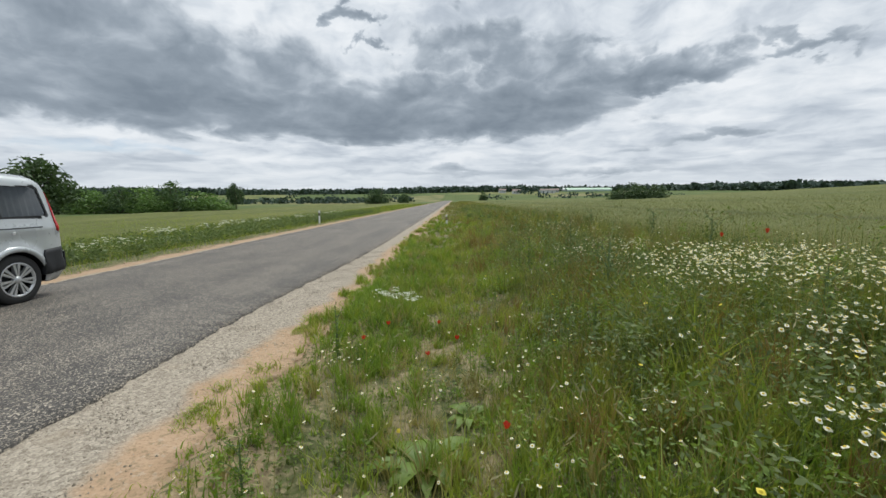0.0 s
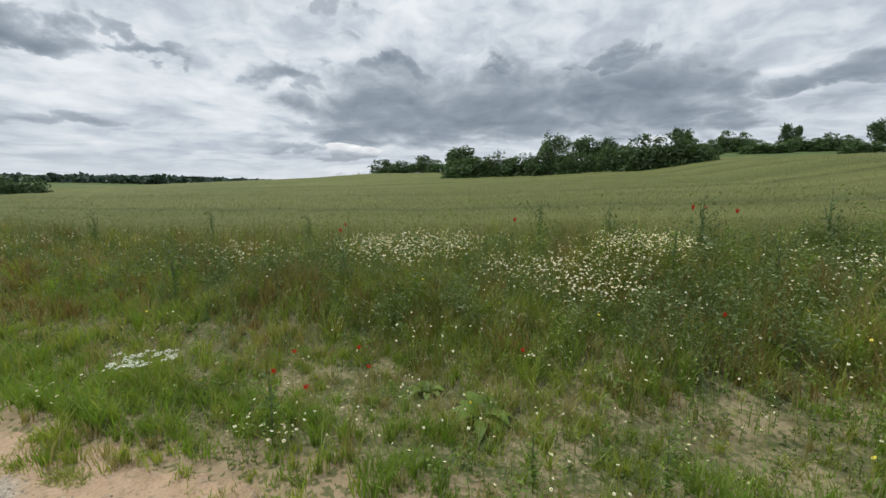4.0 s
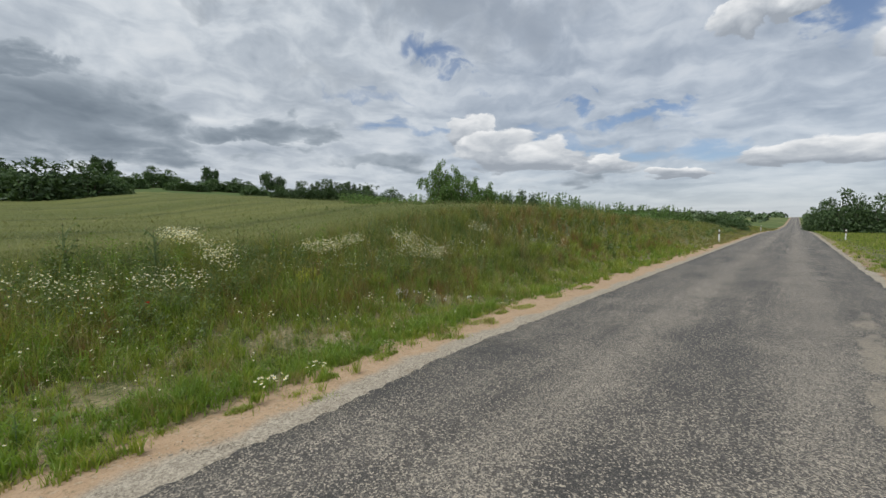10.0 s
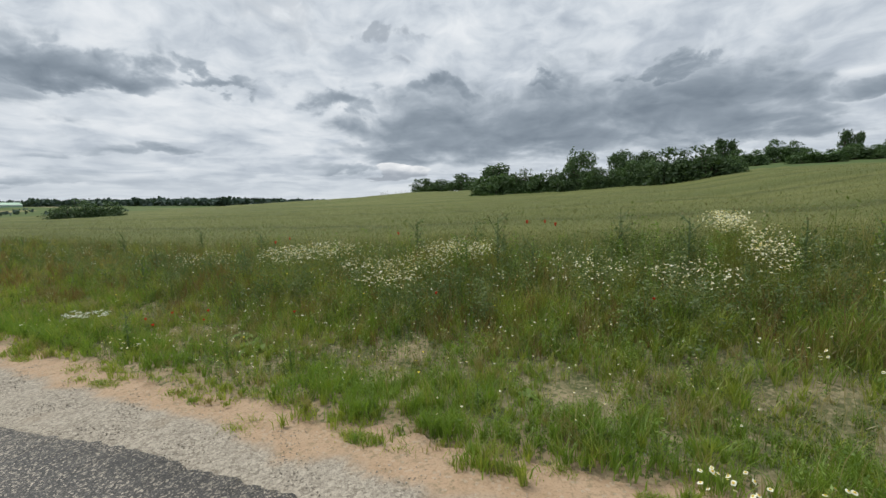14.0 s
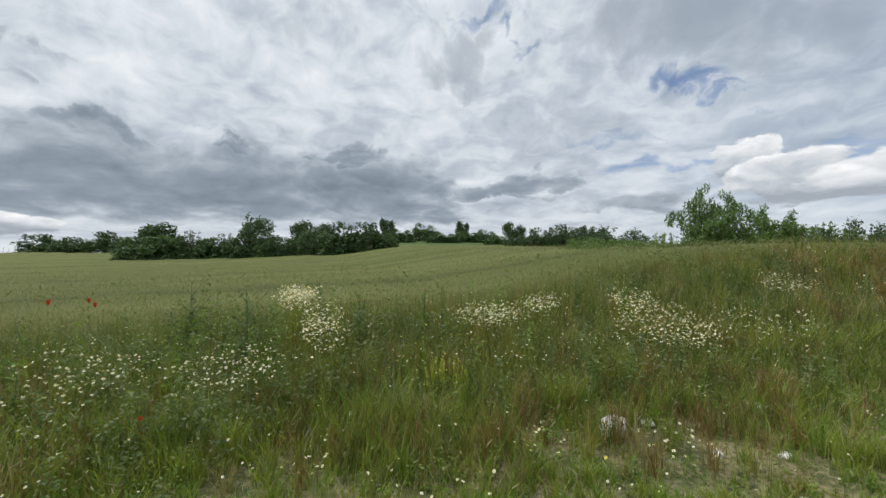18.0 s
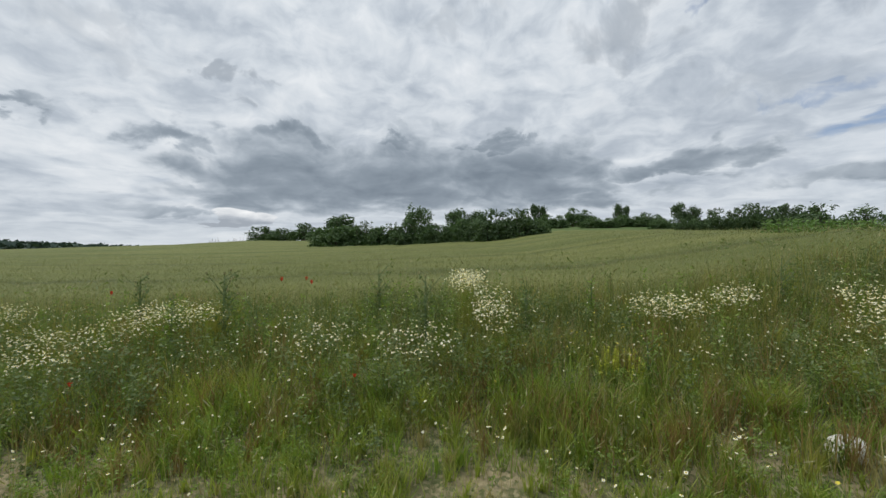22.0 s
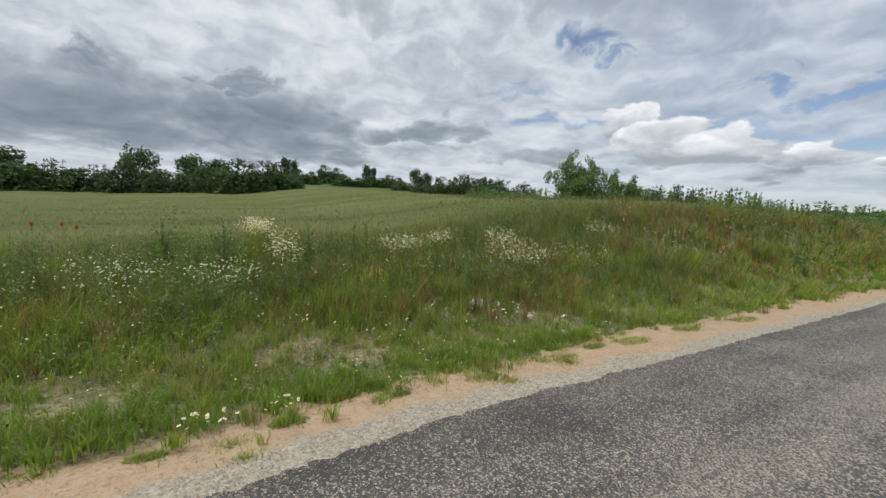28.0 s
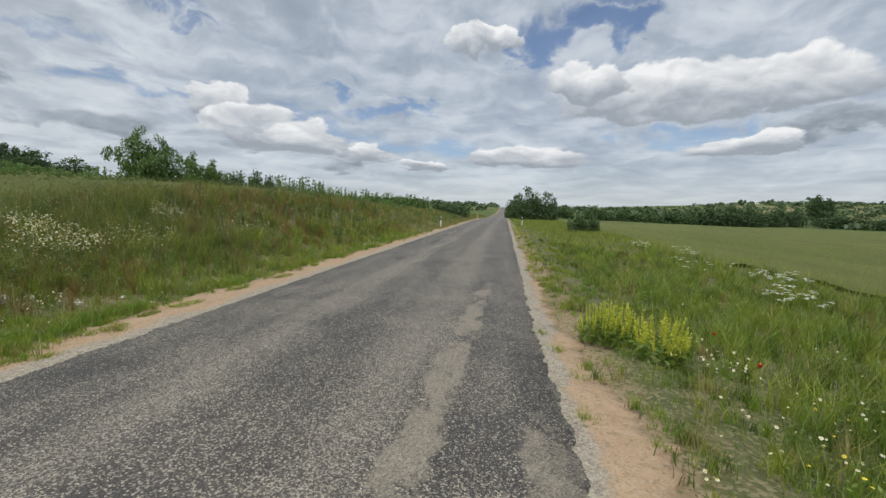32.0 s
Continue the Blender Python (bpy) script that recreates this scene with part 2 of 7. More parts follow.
# an overcast sky is brighter overhead; below the skyline it is plain ground tone
body = N.mix(1.0, body, N.ramp(N.math("DIVIDE", el, 90.0), (0.0, (1.0, 1.0, 1.0)), (0.36, (1.05, 1.05, 1.05)), (0.6, (1.9, 1.88, 1.85)), (1.0, (2.3, 2.28, 2.22))), "MULTIPLY")
body = N.mix(N.remap(el, -1.0, -3.0), body, (0.10, 0.11, 0.07))
bg = N.add("ShaderNodeBackground")
N.put(bg.inputs[0], body)
bg.inputs[1].default_value = 1.0
N.put(N.add("ShaderNodeOutputWorld").inputs[0], bg.outputs[0])

sun = new("sun", bpy.data.lights.new("sun", "SUN"))
sun.data.energy, sun.data.angle, sun.data.color = 2.4, radians(11), (0.97, 0.98, 0.92)
sun.matrix_world = look((60 * math.cos(SUN_EL) * math.cos(SUN_AZ), 60 * math.cos(SUN_EL) * math.sin(SUN_AZ), 60 * math.sin(SUN_EL)), (0, 0, 0))

# ---------------------------------------------------------------- materials


def material(name):
    m = bpy.data.materials.new(name)
    m.use_nodes = True
    return m, Nodes(m.node_tree)


def finish(n, colour, rough=0.8, metal=0.0, bump=None, strength=0.3, distance=0.01, spec=0.5, coat=0.0):
    p = n.add("ShaderNodeBsdfPrincipled")
    n.put(p.inputs["Base Color"], (*colour, 1) if isinstance(colour, tuple) and len(colour) == 3 else colour)
    n.put(p.inputs["Roughness"], rough)
    p.inputs["Metallic"].default_value = metal
    p.inputs["Specular IOR Level"].default_value = spec
    p.inputs["Coat Weight"].default_value = coat
    if bump is not None:
        b = n.add("ShaderNodeBump")
        b.inputs["Strength"].default_value, b.inputs["Distance"].default_value = strength, distance
        n.put(b.inputs["Height"], bump)
        n.put(p.inputs["Normal"], b.outputs[0])
    n.put(n.add("ShaderNodeOutputMaterial").inputs[0], p.outputs[0])
    return p


def plain(name, colour, rough=0.6, metal=0.0, vary=0.08, scale=20.0, coat=0.0, spec=0.5):
    m, n = material(name)
    c = n.add("ShaderNodeTexCoord").outputs["Object"]
    f = n.noise(c, scale, 4, 0.6)
    dark = tuple(v * (1 - vary) for v in colour)
    light = tuple(min(1, v * (1 + vary)) for v in colour)
    finish(n, n.mix(f, dark, light), n.remap(f, 0.2, 0.8, max(0.02, rough - 0.06), min(1, rough + 0.06)), metal, f, 0.08, 0.002, spec, coat)
    return m


def leafy(name, *colours, through=0.3, gloss=0.12, patch=0.5, patch_scale=4.0):
    """Foliage: each blade or leaf its own tone, with some light coming through it."""
    m, n = material(name)
    rnd = n.add("ShaderNodeNewGeometry").outputs["Random Per Island"]
    where = n.add("ShaderNodeTexCoord").outputs["Object"]
    clump = n.math("ADD", times2(n, n.remap(n.noise(where, patch_scale, 3, 0.6), 0.33, 0.67), 0.6), times2(n, n.remap(n.noise(where, patch_scale * 0.27, 2, 0.5), 0.35, 0.65), 0.4))
    f = n.math("ADD", times2(n, rnd, 1 - patch), times2(n, clump, patch))
    stops = [(i / (len(colours) - 1), c) for i, c in enumerate(colours)]
    col = n.ramp(f, *stops)
    d, t, g = n.add("ShaderNodeBsdfDiffuse"), n.add("ShaderNodeBsdfTranslucent"), n.add("ShaderNodeBsdfGlossy")
    n.put(d.inputs[0], col)
    n.put(t.inputs[0], n.mix(1.0, col, (1.15, 1.25, 0.7), "MULTIPLY"))
    g.inputs["Roughness"].default_value = 0.55
    n.put(g.inputs[0], (0.6, 0.62, 0.6, 1))
    a, b = n.add("ShaderNodeMixShader"), n.add("ShaderNodeMixShader")
    a.inputs[0].default_value, b.inputs[0].default_value = through, gloss * 0.35
    n.put(a.inputs[1], d.outputs[0]), n.put(a.inputs[2], t.outputs[0])
    n.put(b.inputs[1], a.outputs[0]), n.put(b.inputs[2], g.outputs[0])
    n.put(n.add("ShaderNodeOutputMaterial").inputs[0], b.outputs[0])
    return m


def times2(n, v, k):
    return n.math("MULTIPLY", v, k)


# asphalt: worn chip seal, pale stones in dark binder, browner in the wheel tracks
M_ASPHALT, n = material("chip_seal_asphalt")
c = n.add("ShaderNodeTexCoord").outputs["Object"]
x_, y_, z_ = n.xyz(c)
chips = n.voronoi(c, 92.0)
chip_tone = n.xyz(chips.outputs["Color"])[0]
chips2 = n.voronoi(c, 190.0)
tone2 = n.xyz(chips2.outputs["Color"])[1]
worn = n.noise(n.combine(times2(n, x_, 1.0), times2(n, y_, 0.16), 0.0), 1.4, 5, 0.6)
blotch = n.noise(c, 0.9, 5, 0.62)
track = n.math("ADD", n.remap(n.math("ABSOLUTE", n.math("SUBTRACT", x_, -0.45)), 0.55, 0.1), n.remap(n.math("ABSOLUTE", n.math("SUBTRACT", x_, 1.25)), 0.45, 0.1))
west = n.remap(y_, 6.0, -6.0)
pale = n.math("ADD", n.math("ADD", times2(n, n.remap(worn, 0.3, 0.75), 0.30), times2(n, n.remap(blotch, 0.35, 0.7), 0.22)), n.math("MULTIPLY", times2(n, track, 0.20), n.math("ADD", west, 0.35)))
stone_mask = n.remap(n.math("ADD", chip_tone, times2(n, pale, 0.75)), 0.78, 1.0)
stone_mask2 = n.remap(n.math("ADD", tone2, times2(n, pale, 0.45)), 0.78, 1.0)
# binder lightens and stones fade from about y = 3 to 13
east_tone = n.remap(n.math("ADD", y_, times2(n, blotch, 3.0)), 3.0, 13.0)
binder = n.mix(n.math("ADD", pale, times2(n, east_tone, 0.35)), (0.021, 0.019, 0.0175), (0.078, 0.062, 0.047))
stones = n.mix(n.xyz(chips.outputs["Color"])[2], (0.090, 0.078, 0.064), (0.43, 0.365, 0.28))
colr = n.mix(n.math("SUBTRACT", times2(n, stone_mask, 0.96), n.math("MULTIPLY", times2(n, stone_mask, 0.35), east_tone)), binder, stones)
colr = n.mix(times2(n, stone_mask2, 0.4), colr, (0.20, 0.183, 0.160))
# bare aggregate where the seal has come off: a broken line of patches, a piece by the left edge, feathered edges
ragged = n.math("ADD", times2(n, n.math("SUBTRACT", n.noise(n.combine(times2(n, x_, 1.6), times2(n, y_, 0.8), 0.0), 2.1, 7, 0.64), 0.5), 4.6), times2(n, n.math("SUBTRACT", n.noise(c, 11.0, 4, 0.6), 0.5), 1.3))


def bell(v, centre, wide_):
    u = n.math("DIVIDE", n.math("SUBTRACT", v, centre), wide_)
    return n.math("SUBTRACT", 1.0, n.math("MULTIPLY", u, u))


line_ = n.math("ADD", x_, times2(n, n.math("ADD", y_, 5.0), -0.04))
chain = n.math("ADD", n.math("MINIMUM", bell(line_, -0.97, 0.21), n.remap(y_, -1.6, -3.2, -3.0, 1.0)), n.remap(y_, -16.0, -7.0, -1.5, -0.2))
piece = n.math("ADD", bell(x_, -1.83, 0.30), n.math("SUBTRACT", bell(y_, -4.3, 0.75), 1.0))
lip = n.math("MINIMUM", n.remap(x_, 1.9, 2.5, -2.2, 0.35), n.remap(y_, 0.0, 2.5, -1.0, 0.3))
verge_ = n.remap(x_, -1.55, -2.1, -2.0, 0.0)
gone = n.remap(n.math("ADD", n.math("MAXIMUM", n.math("MAXIMUM", chain, piece), n.math("MAXIMUM", lip, verge_)), ragged), 0.1, 0.75)
aggregate = n.mix(n.xyz(chips.outputs["Color"])[1], (0.115, 0.097, 0.074), (0.31, 0.26, 0.195))
colr = n.mix(times2(n, gone, 0.85), colr, aggregate)
finish(n, colr, 0.72, 0, n.math("SUBTRACT", stone_mask, n.math("ADD", chips.outputs["Distance"], times2(n, gone, 0.5))), 0.55, 0.006, 0.5)

# loose pale gravel, and orange sand towards the grass
M_SHOULDER, n = material("gravel_and_sand_shoulder")
c = n.add("ShaderNodeTexCoord").outputs["Object"]
x_, y_, z_ = n.xyz(c)
peb = n.voronoi(c, 45.0)
peb2 = n.voronoi(c, 110.0)
g = n.mix(n.xyz(peb.outputs["Color"])[0], (0.14, 0.115, 0.088), (0.40, 0.35, 0.275))
g = n.mix(0.45, g, n.mix(n.xyz(peb2.outputs["Color"])[0], (0.13, 0.105, 0.08), (0.43, 0.375, 0.295)))
s = n.mix(n.noise(c, 6.0, 6, 0.65), (0.24, 0.155, 0.088), (0.46, 0.325, 0.215))
s = n.mix(times2(n, n.remap(n.noise(c, 21.0, 6, 0.7), 0.5, 0.68), 0.7), s, (0.15, 0.125, 0.07))
s = n.mix(times2(n, n.remap(n.xyz(peb.outputs["Color"])[1], 0.90, 0.97), 0.5), s, (0.38, 0.31, 0.23))
s = n.mix(times2(n, n.remap(n.noise(c, 55.0, 3, 0.6), 0.5, 0.7), 0.45), s, (0.17, 0.115, 0.066))
wav = n.noise(n.combine(times2(n, x_, 0.5), y_, 0.0), 1.1, 4, 0.6)
right_sand = n.remap(n.math("ADD", n.math("SUBTRACT", x_, n.remap(y_, -1.5, -5.5, 0.0, 0.26)), times2(n, n.math("SUBTRACT", wav, 0.5), 0.8)), 2.82, 3.0)
left_sand = n.remap(n.math("ADD", x_, times2(n, n.math("SUBTRACT", wav, 0.5), 0.6)), -2.12, -2.24)
sandy = n.math("MAXIMUM", right_sand, left_sand)
col = n.mix(sandy, g, s)
col = n.mix(times2(n, n.remap(n.noise(c, 3.0, 5, 0.6), 0.55, 0.75), 0.35), col, (0.20, 0.15, 0.10))
hgt = n.math("SUBTRACT", n.noise(c, 9.0, 5, 0.6), times2(n, peb.outputs["Distance"], 0.6))
finish(n, col, 0.92, 0, hgt, 0.6, 0.012, 0.2)

# soil and thatch under the verge, fields further off
M_GROUND, n = material("verge_soil_and_thatch")
c = n.add("ShaderNodeTexCoord").outputs["Object"]
a = n.noise(c, 1.1, 6, 0.62)
b = n.noise(c, 14.0, 6, 0.7)
col = n.mix(n.remap(a, 0.40, 0.78), (0.055, 0.072, 0.025), (0.16, 0.13, 0.07))
col = n.mix(times2(n, n.remap(b, 0.45, 0.7), 0.6), col, (0.27, 0.22, 0.13))
x_, y_, z_ = n.xyz(c)
stony = n.math("MULTIPLY", n.remap(n.noise(c, 1.6, 5, 0.6), 0.47, 0.62), n.math("MULTIPLY", n.remap(x_, 3.6, 4.2), n.remap(x_, 6.2, 5.4)))
by_road = n.remap(n.math("ADD", x_, times2(n, n.math("SUBTRACT", n.noise(c, 2.4, 5, 0.6), 0.5), 0.7)), 4.0, 3.5)
by_road = n.math("MINIMUM", by_road, n.remap(n.math("ADD", x_, times2(n, n.math("SUBTRACT", n.noise(c, 2.4, 5, 0.6), 0.5), 0.7)), -3.0, -2.6))
col = n.mix(times2(n, by_road, 0.8), col, n.mix(b, (0.20, 0.14, 0.08), (0.40, 0.29, 0.19)))
col = n.mix(times2(n, stony, 0.55), col, n.mix(b, (0.24, 0.175, 0.10), (0.42, 0.33, 0.21)))
litter = n.voronoi(c, 34.0)
col = n.mix(times2(n, n.remap(n.xyz(litter.outputs["Color"])[0], 0.6, 0.9), 0.45), col, (0.30, 0.25, 0.15))
col = n.mix(times2(n, n.remap(n.xyz(litter.outputs["Color"])[1], 0.62, 0.9), 0.8), col, (0.07, 0.085, 0.03))
x_, y_, z_ = n.xyz(c)
far = n.remap(n.math("SQRT", n.math("ADD", n.math("MULTIPLY", x_, x_), n.math("MULTIPLY", y_, y_))), 25.0, 80.0)
plots = n.xyz(n.voronoi(n.combine(times2(n, x_, 1.0), times2(n, y_, 0.7), 0.0), 0.009).outputs["Color"])[0]
farcol = n.ramp(plots, (0.0, (0.075, 0.105, 0.035)), (0.4, (0.105, 0.13, 0.045)), (0.7, (0.16, 0.165, 0.065)), (1.0, (0.22, 0.19, 0.10)))
farcol = n.mix(n.remap(n.noise(c, 0.06, 6, 0.6), 0.4, 0.7), farcol, (0.06, 0.09, 0.03))
col = n.mix(far, col, farcol)
finish(n, col, 0.95, 0, b, 0.7, 0.03, 0.1)


def crop(name, low_, high_, row, stripe):
    m, n = material(name)
    c = n.add("ShaderNodeTexCoord").outputs["Object"]
    x_, y_, z_ = n.xyz(c)
    wide = n.noise(n.combine(times2(n, x_, 1.0), times2(n, y_, 0.25), 0.0), 0.16, 5, 0.6)
    tufts = n.noise(c, 7.0, 5, 0.7)
    col = n.mix(n.remap(wide, 0.32, 0.7), low_, high_)
    col = n.mix(times2(n, n.remap(tufts, 0.35, 0.7), 0.75), n.mix(1.0, col, (0.78, 0.81, 0.76), "MULTIPLY"), col)
    drill = n.noise(n.combine(times2(n, x_, 0.55), times2(n, y_, 0.03), 0.0), 1.0, 4, 0.6)
    col = n.mix(times2(n, n.remap(drill, 0.44, 0.62), 0.5), col, tuple(v * 0.72 for v in low_))
    lane = n.math("ABSOLUTE", n.math("SUBTRACT", n.math("FRACT", n.math("DIVIDE", n.math("ADD", x_, times2(n, n.noise(c, 0.05, 2, 0.5), 4.0)), row)), 0.5))
    col = n.mix(times2(n, n.remap(lane, 0.06, 0.02), stripe), col, tuple(v * 0.5 for v in low_))
    finish(n, col, 0.9, 0, tufts, 0.9, 0.12, 0.15)
    return m


M_WHEAT = crop("ripening_wheat", (0.110, 0.125, 0.036), (0.166, 0.167, 0.054), 11.0, 0.6)
M_GREEN = crop("green_crop", (0.112, 0.128, 0.036), (0.165, 0.168, 0.053), 14.0, 0.35)

# ---------------------------------------------------------------- shape of the land


def ease(a, b, v):
    t = np.clip((np.asarray(v, float) - a) / (b - a), 0, 1)
    return t * t * (3 - 2 * t)


def wobble(x, y, seed=0.0):
    """A cheap smooth unevenness between about -1 and 1."""
    return (np.sin(1.31 * x + 2.1 * np.sin(0.73 * y + seed)) + np.sin(0.97 * y + 1.7 * np.sin(0.61 * x - seed)) + 0.6 * np.sin(2.3 * x - 1.9 * y + seed)) / 2.6


def land(x, y):
    """Height of the ground over the road's surface."""
    x, y = np.asarray(x, float), np.asarray(y, float)
    bank = np.interp(y, [-150, -90, -50, -32, -20, -13, -7, 0, 6, 20, 60], [0.2, 0.5, 1.0, 1.55, 1.75, 1.5, 0.62, 0.38, 0.12, 0.05, 0.0])
    u = np.maximum(x - 9, 0)
    ue = np.where(u < 100, u, 100 + 30 * (1 - np.exp(-(u - 100) / 30)))
    slope = np.interp(y, [-140, -50, 5, 80, 200], [0.03, 0.05, 0.0286, 0.009, 0.004])
    curve = np.interp(y, [-160, -60, 60, 200, 400], [0.0001, 0.00034, 0.00034, 0.0001, 0.0])
    right = -0.13 * np.exp(-((x - 4.6) / 0.9) ** 2) + bank * ease(5.0, 9.5, x) + slope * ue + curve * ue * ue
    d = np.maximum(-x, 0)
    left = -0.38 * ease(2.7, 6.0, d) - 1.0 * ease(6, 70, d) + 11.0 * ease(110, 280, d) * ease(40, -60, y)
    z = np.where(x > 0, right, left)
    z = z + 10.0 * ease(290, 600, y) - 0.8 * ease(-60, -140, y) + 5.0 * ease(-200, -520, y)
    off = ease(3.0, 3.6, np.where(x > 0, x, d + 0.8))
    return z + off * 0.05 * wobble(x * 1.7, y * 1.7) + ease(10, 40, np.abs(x)) * 0.12 * wobble(x * 0.13, y * 0.11, 2.0)


def sheet(name, xs, ys, height, mat, cells=None):
    """A grid surface over the lines xs and ys."""
    X, Y = np.meshgrid(xs, ys)
    Z = height(X, Y)
    v = np.stack([X, Y, Z], -1).reshape(-1, 3)
    nx, ny = len(xs), len(ys)
    i, j = np.meshgrid(np.arange(nx - 1), np.arange(ny - 1))
    a = (j * nx + i).ravel()
    f = np.stack([a, a + 1, a + nx + 1, a + nx], -1)
    if cells is not None:
        f = f[cells(X[:-1, :-1] + np.diff(X, axis=1)[:-1] / 2, Y[:-1, :-1] + np.diff(Y, axis=0)[:, :-1] / 2).ravel()]
    me = bpy.data.meshes.new(name)
    quick(me, v, f)
    me.materials.append(mat)
    return new(name, me)


def quick(me, verts, quads=None, tris=None, mats=None, smooth=True):
    """Fills a mesh from arrays of corners, quads and triangles."""
    quads = np.zeros((0, 4), int) if quads is None else np.asarray(quads, int)
    tris = np.zeros((0, 3), int) if tris is None else np.asarray(tris, int)
    me.vertices.add(len(verts))
    me.vertices.foreach_set("co", np.asarray(verts, np.float32).ravel())
    loops = np.concatenate([quads.ravel(), tris.ravel()]).astype(np.int32)
    me.loops.add(len(loops))
    me.loops.foreach_set("vertex_index", loops)
    sizes = np.concatenate([np.full(len(quads), 4), np.full(len(tris), 3)]).astype(np.int32)
    me.polygons.add(len(sizes))
    me.polygons.foreach_set("loop_start", np.concatenate([[0], np.cumsum(sizes)[:-1]]).astype(np.int32))
    me.polygons.foreach_set("loop_total", sizes)
    if mats is not None:
        me.polygons.foreach_set("material_index", np.asarray(mats, np.int32))
    me.polygons.foreach_set("use_smooth", np.full(len(sizes), smooth))
    me.update(calc_edges=True)
    me.validate()


def lines(*spans):
    """Grid lines: (start, end, step) spans joined."""
    return np.unique(np.round(np.concatenate([np.arange(a, b + s * 0.5, s) for a, b, s in spans]), 3))


gx = lines((-3500, -700, 400), (-700, -200, 40), (-200, -40, 8), (-40, -10, 1.5), (-10, 12, 0.25), (12, 40, 1.5), (40, 200, 6), (200, 700, 40), (700, 3500, 400))
gy = lines((-3500, -700, 400), (-700, -200, 40), (-200, -50, 6), (-50, -22, 1.0), (-22, 22, 0.3), (22, 60, 1.0), (60, 200, 6), (200, 700, 40), (700, 3500, 400))
under = lambda x, y: land(x, y) - 0.07 * (ease(4.0, 3.5, x - np.interp(y, [-9, -4, 0, 3], [0.0, -0.1, -0.4, -0.42])) * ease(-3.0, -2.6, x))
ground = tagged(sheet("ground", gx, gy, under, M_GROUND), "rolling farmland soil with thatch and dry grass", "ground", kind="structure")


def strip(name, left, right, ys, z_top, mat, label, category, across=8, crown=0.0):
    """A long strip along the road with its own edges and thickness."""
    t = np.linspace(0, 1, across)
    L, R = left(ys), right(ys)
    X = L[:, None] + (R - L)[:, None] * t
    Y = np.repeat(ys[:, None], across, 1)
    Z = z_top(X, Y) + crown * (1 - (2 * t - 1) ** 2)
    v = np.stack([X, Y, Z], -1)
    skirt = v[:, [0, -1]].copy()
    skirt[..., 2] -= 0.08
    nv = len(ys) * across
    verts = np.concatenate([v.reshape(-1, 3), skirt.reshape(-1, 3)])
    i, j = np.meshgrid(np.arange(across - 1), np.arange(len(ys) - 1))
    a = (j * across + i).ravel()
    f = [np.stack([a, a + 1, a + across + 1, a + across], -1)]
    k = np.arange(len(ys) - 1)
    f.append(np.stack([nv + 2 * k, k * across, (k + 1) * across, nv + 2 * k + 2], -1))
    f.append(np.stack([k * across + across - 1, nv + 2 * k + 1, nv + 2 * k + 3, (k + 1) * across + across - 1], -1))
    me = bpy.data.meshes.new(name)
    quick(me, verts, np.concatenate(f))
    me.materials.append(mat)
    return tagged(new(name, me), label, category, kind="structure")


def jag(y, seed, amp):
    """A broken edge."""
    return amp * (1.3 * (crumble(y * 0.9, seed) - 0.5) + 1.1 * (crumble(y * 2.6, seed + 1) - 0.5) + 1.0 * (crumble(y * 6.5, seed + 2) - 0.5) + 0.6 * (crumble(y * 13.0, seed + 3) - 0.5))


def crumble(y, seed):
    i = np.floor(y)
    u = y - i
    h = lambda a: np.mod(np.sin(a * 127.1 + seed * 74.7) * 43758.5453, 1.0)
    return h(i) + (h(i + 1) - h(i)) * u * u * (3 - 2 * u)


def fray(y, seed, amp):
    """A ravelled edge: small bites rather than waves."""
    return amp * (0.6 * (crumble(y * 0.6, seed) - 0.5) + 0.8 * (crumble(y * 4.5, seed + 1) - 0.5) + 1.2 * (crumble(y * 11.0, seed + 2) - 0.5) + 1.0 * (crumble(y * 19.0, seed + 3) - 0.5))


def right_edge(y):
    return np.interp(y, [-60, -8, -4.7, -3, -1, 1, 2.1, 5.7, 9, 14, 40], [2.84, 2.83, 2.82, 2.63, 2.52, 2.42, 2.24, 2.25, 2.45, 2.54, 2.56]) + fray(y, 1.3, 0.035)


def left_edge(y):
    return np.interp(y, [-60, -9, -5.8, -4, 0, 8, 30], [-1.88, -1.94, -2.0, -2.08, -2.1, -2.0, -2.05]) + fray(y, 4.1, 0.045)


def right_sand_edge(y):
    """Where the sand ends and the verge begins on the field side."""
    return np.interp(y, [-60, -20, -8, -5, -3, 0, 2, 12], [3.7, 3.75, 3.84, 3.64, 3.42, 3.28, 3.25, 3.3])


def left_sand_edge(y):
    return np.interp(y, [-40, -20, -9.5, -6.5, -4, 0], [-2.2, -2.24, -2.3, -2.55, -2.66, -2.66])


def inward(x, y):
    """x measured as if the sand ended at 3.42 all along."""
    return x - right_sand_edge(y) + 3.42


ry = lines((-700, -120, 10), (-120, -40, 1.0), (-40, -16, 0.2), (-16, 14, 0.025), (14, 40, 0.2), (40, 120, 1.0), (120, 300, 10))
bed = lambda x, y: land(np.zeros_like(x) + 0.01, y)
road = strip("road", left_edge, right_edge, ry, lambda x, y: bed(x, y) + 0.0, M_ASPHALT, "worn grey chip-seal country road with pale worn tracks", "road", 12, 0.03)
shoulder_r = strip("shoulder", lambda y: right_edge(y) - 0.25, lambda y: right_sand_edge(y) + 0.05 + jag(y, 2.2, 0.12), ry, lambda x, y: bed(x, y) - 0.022 - 0.02 * ease(2.6, 3.4, x) + 0.008 * wobble(x * 9, y * 7), M_SHOULDER, "pale gravel shoulder with orange sand beside the road", "shoulder", 8)
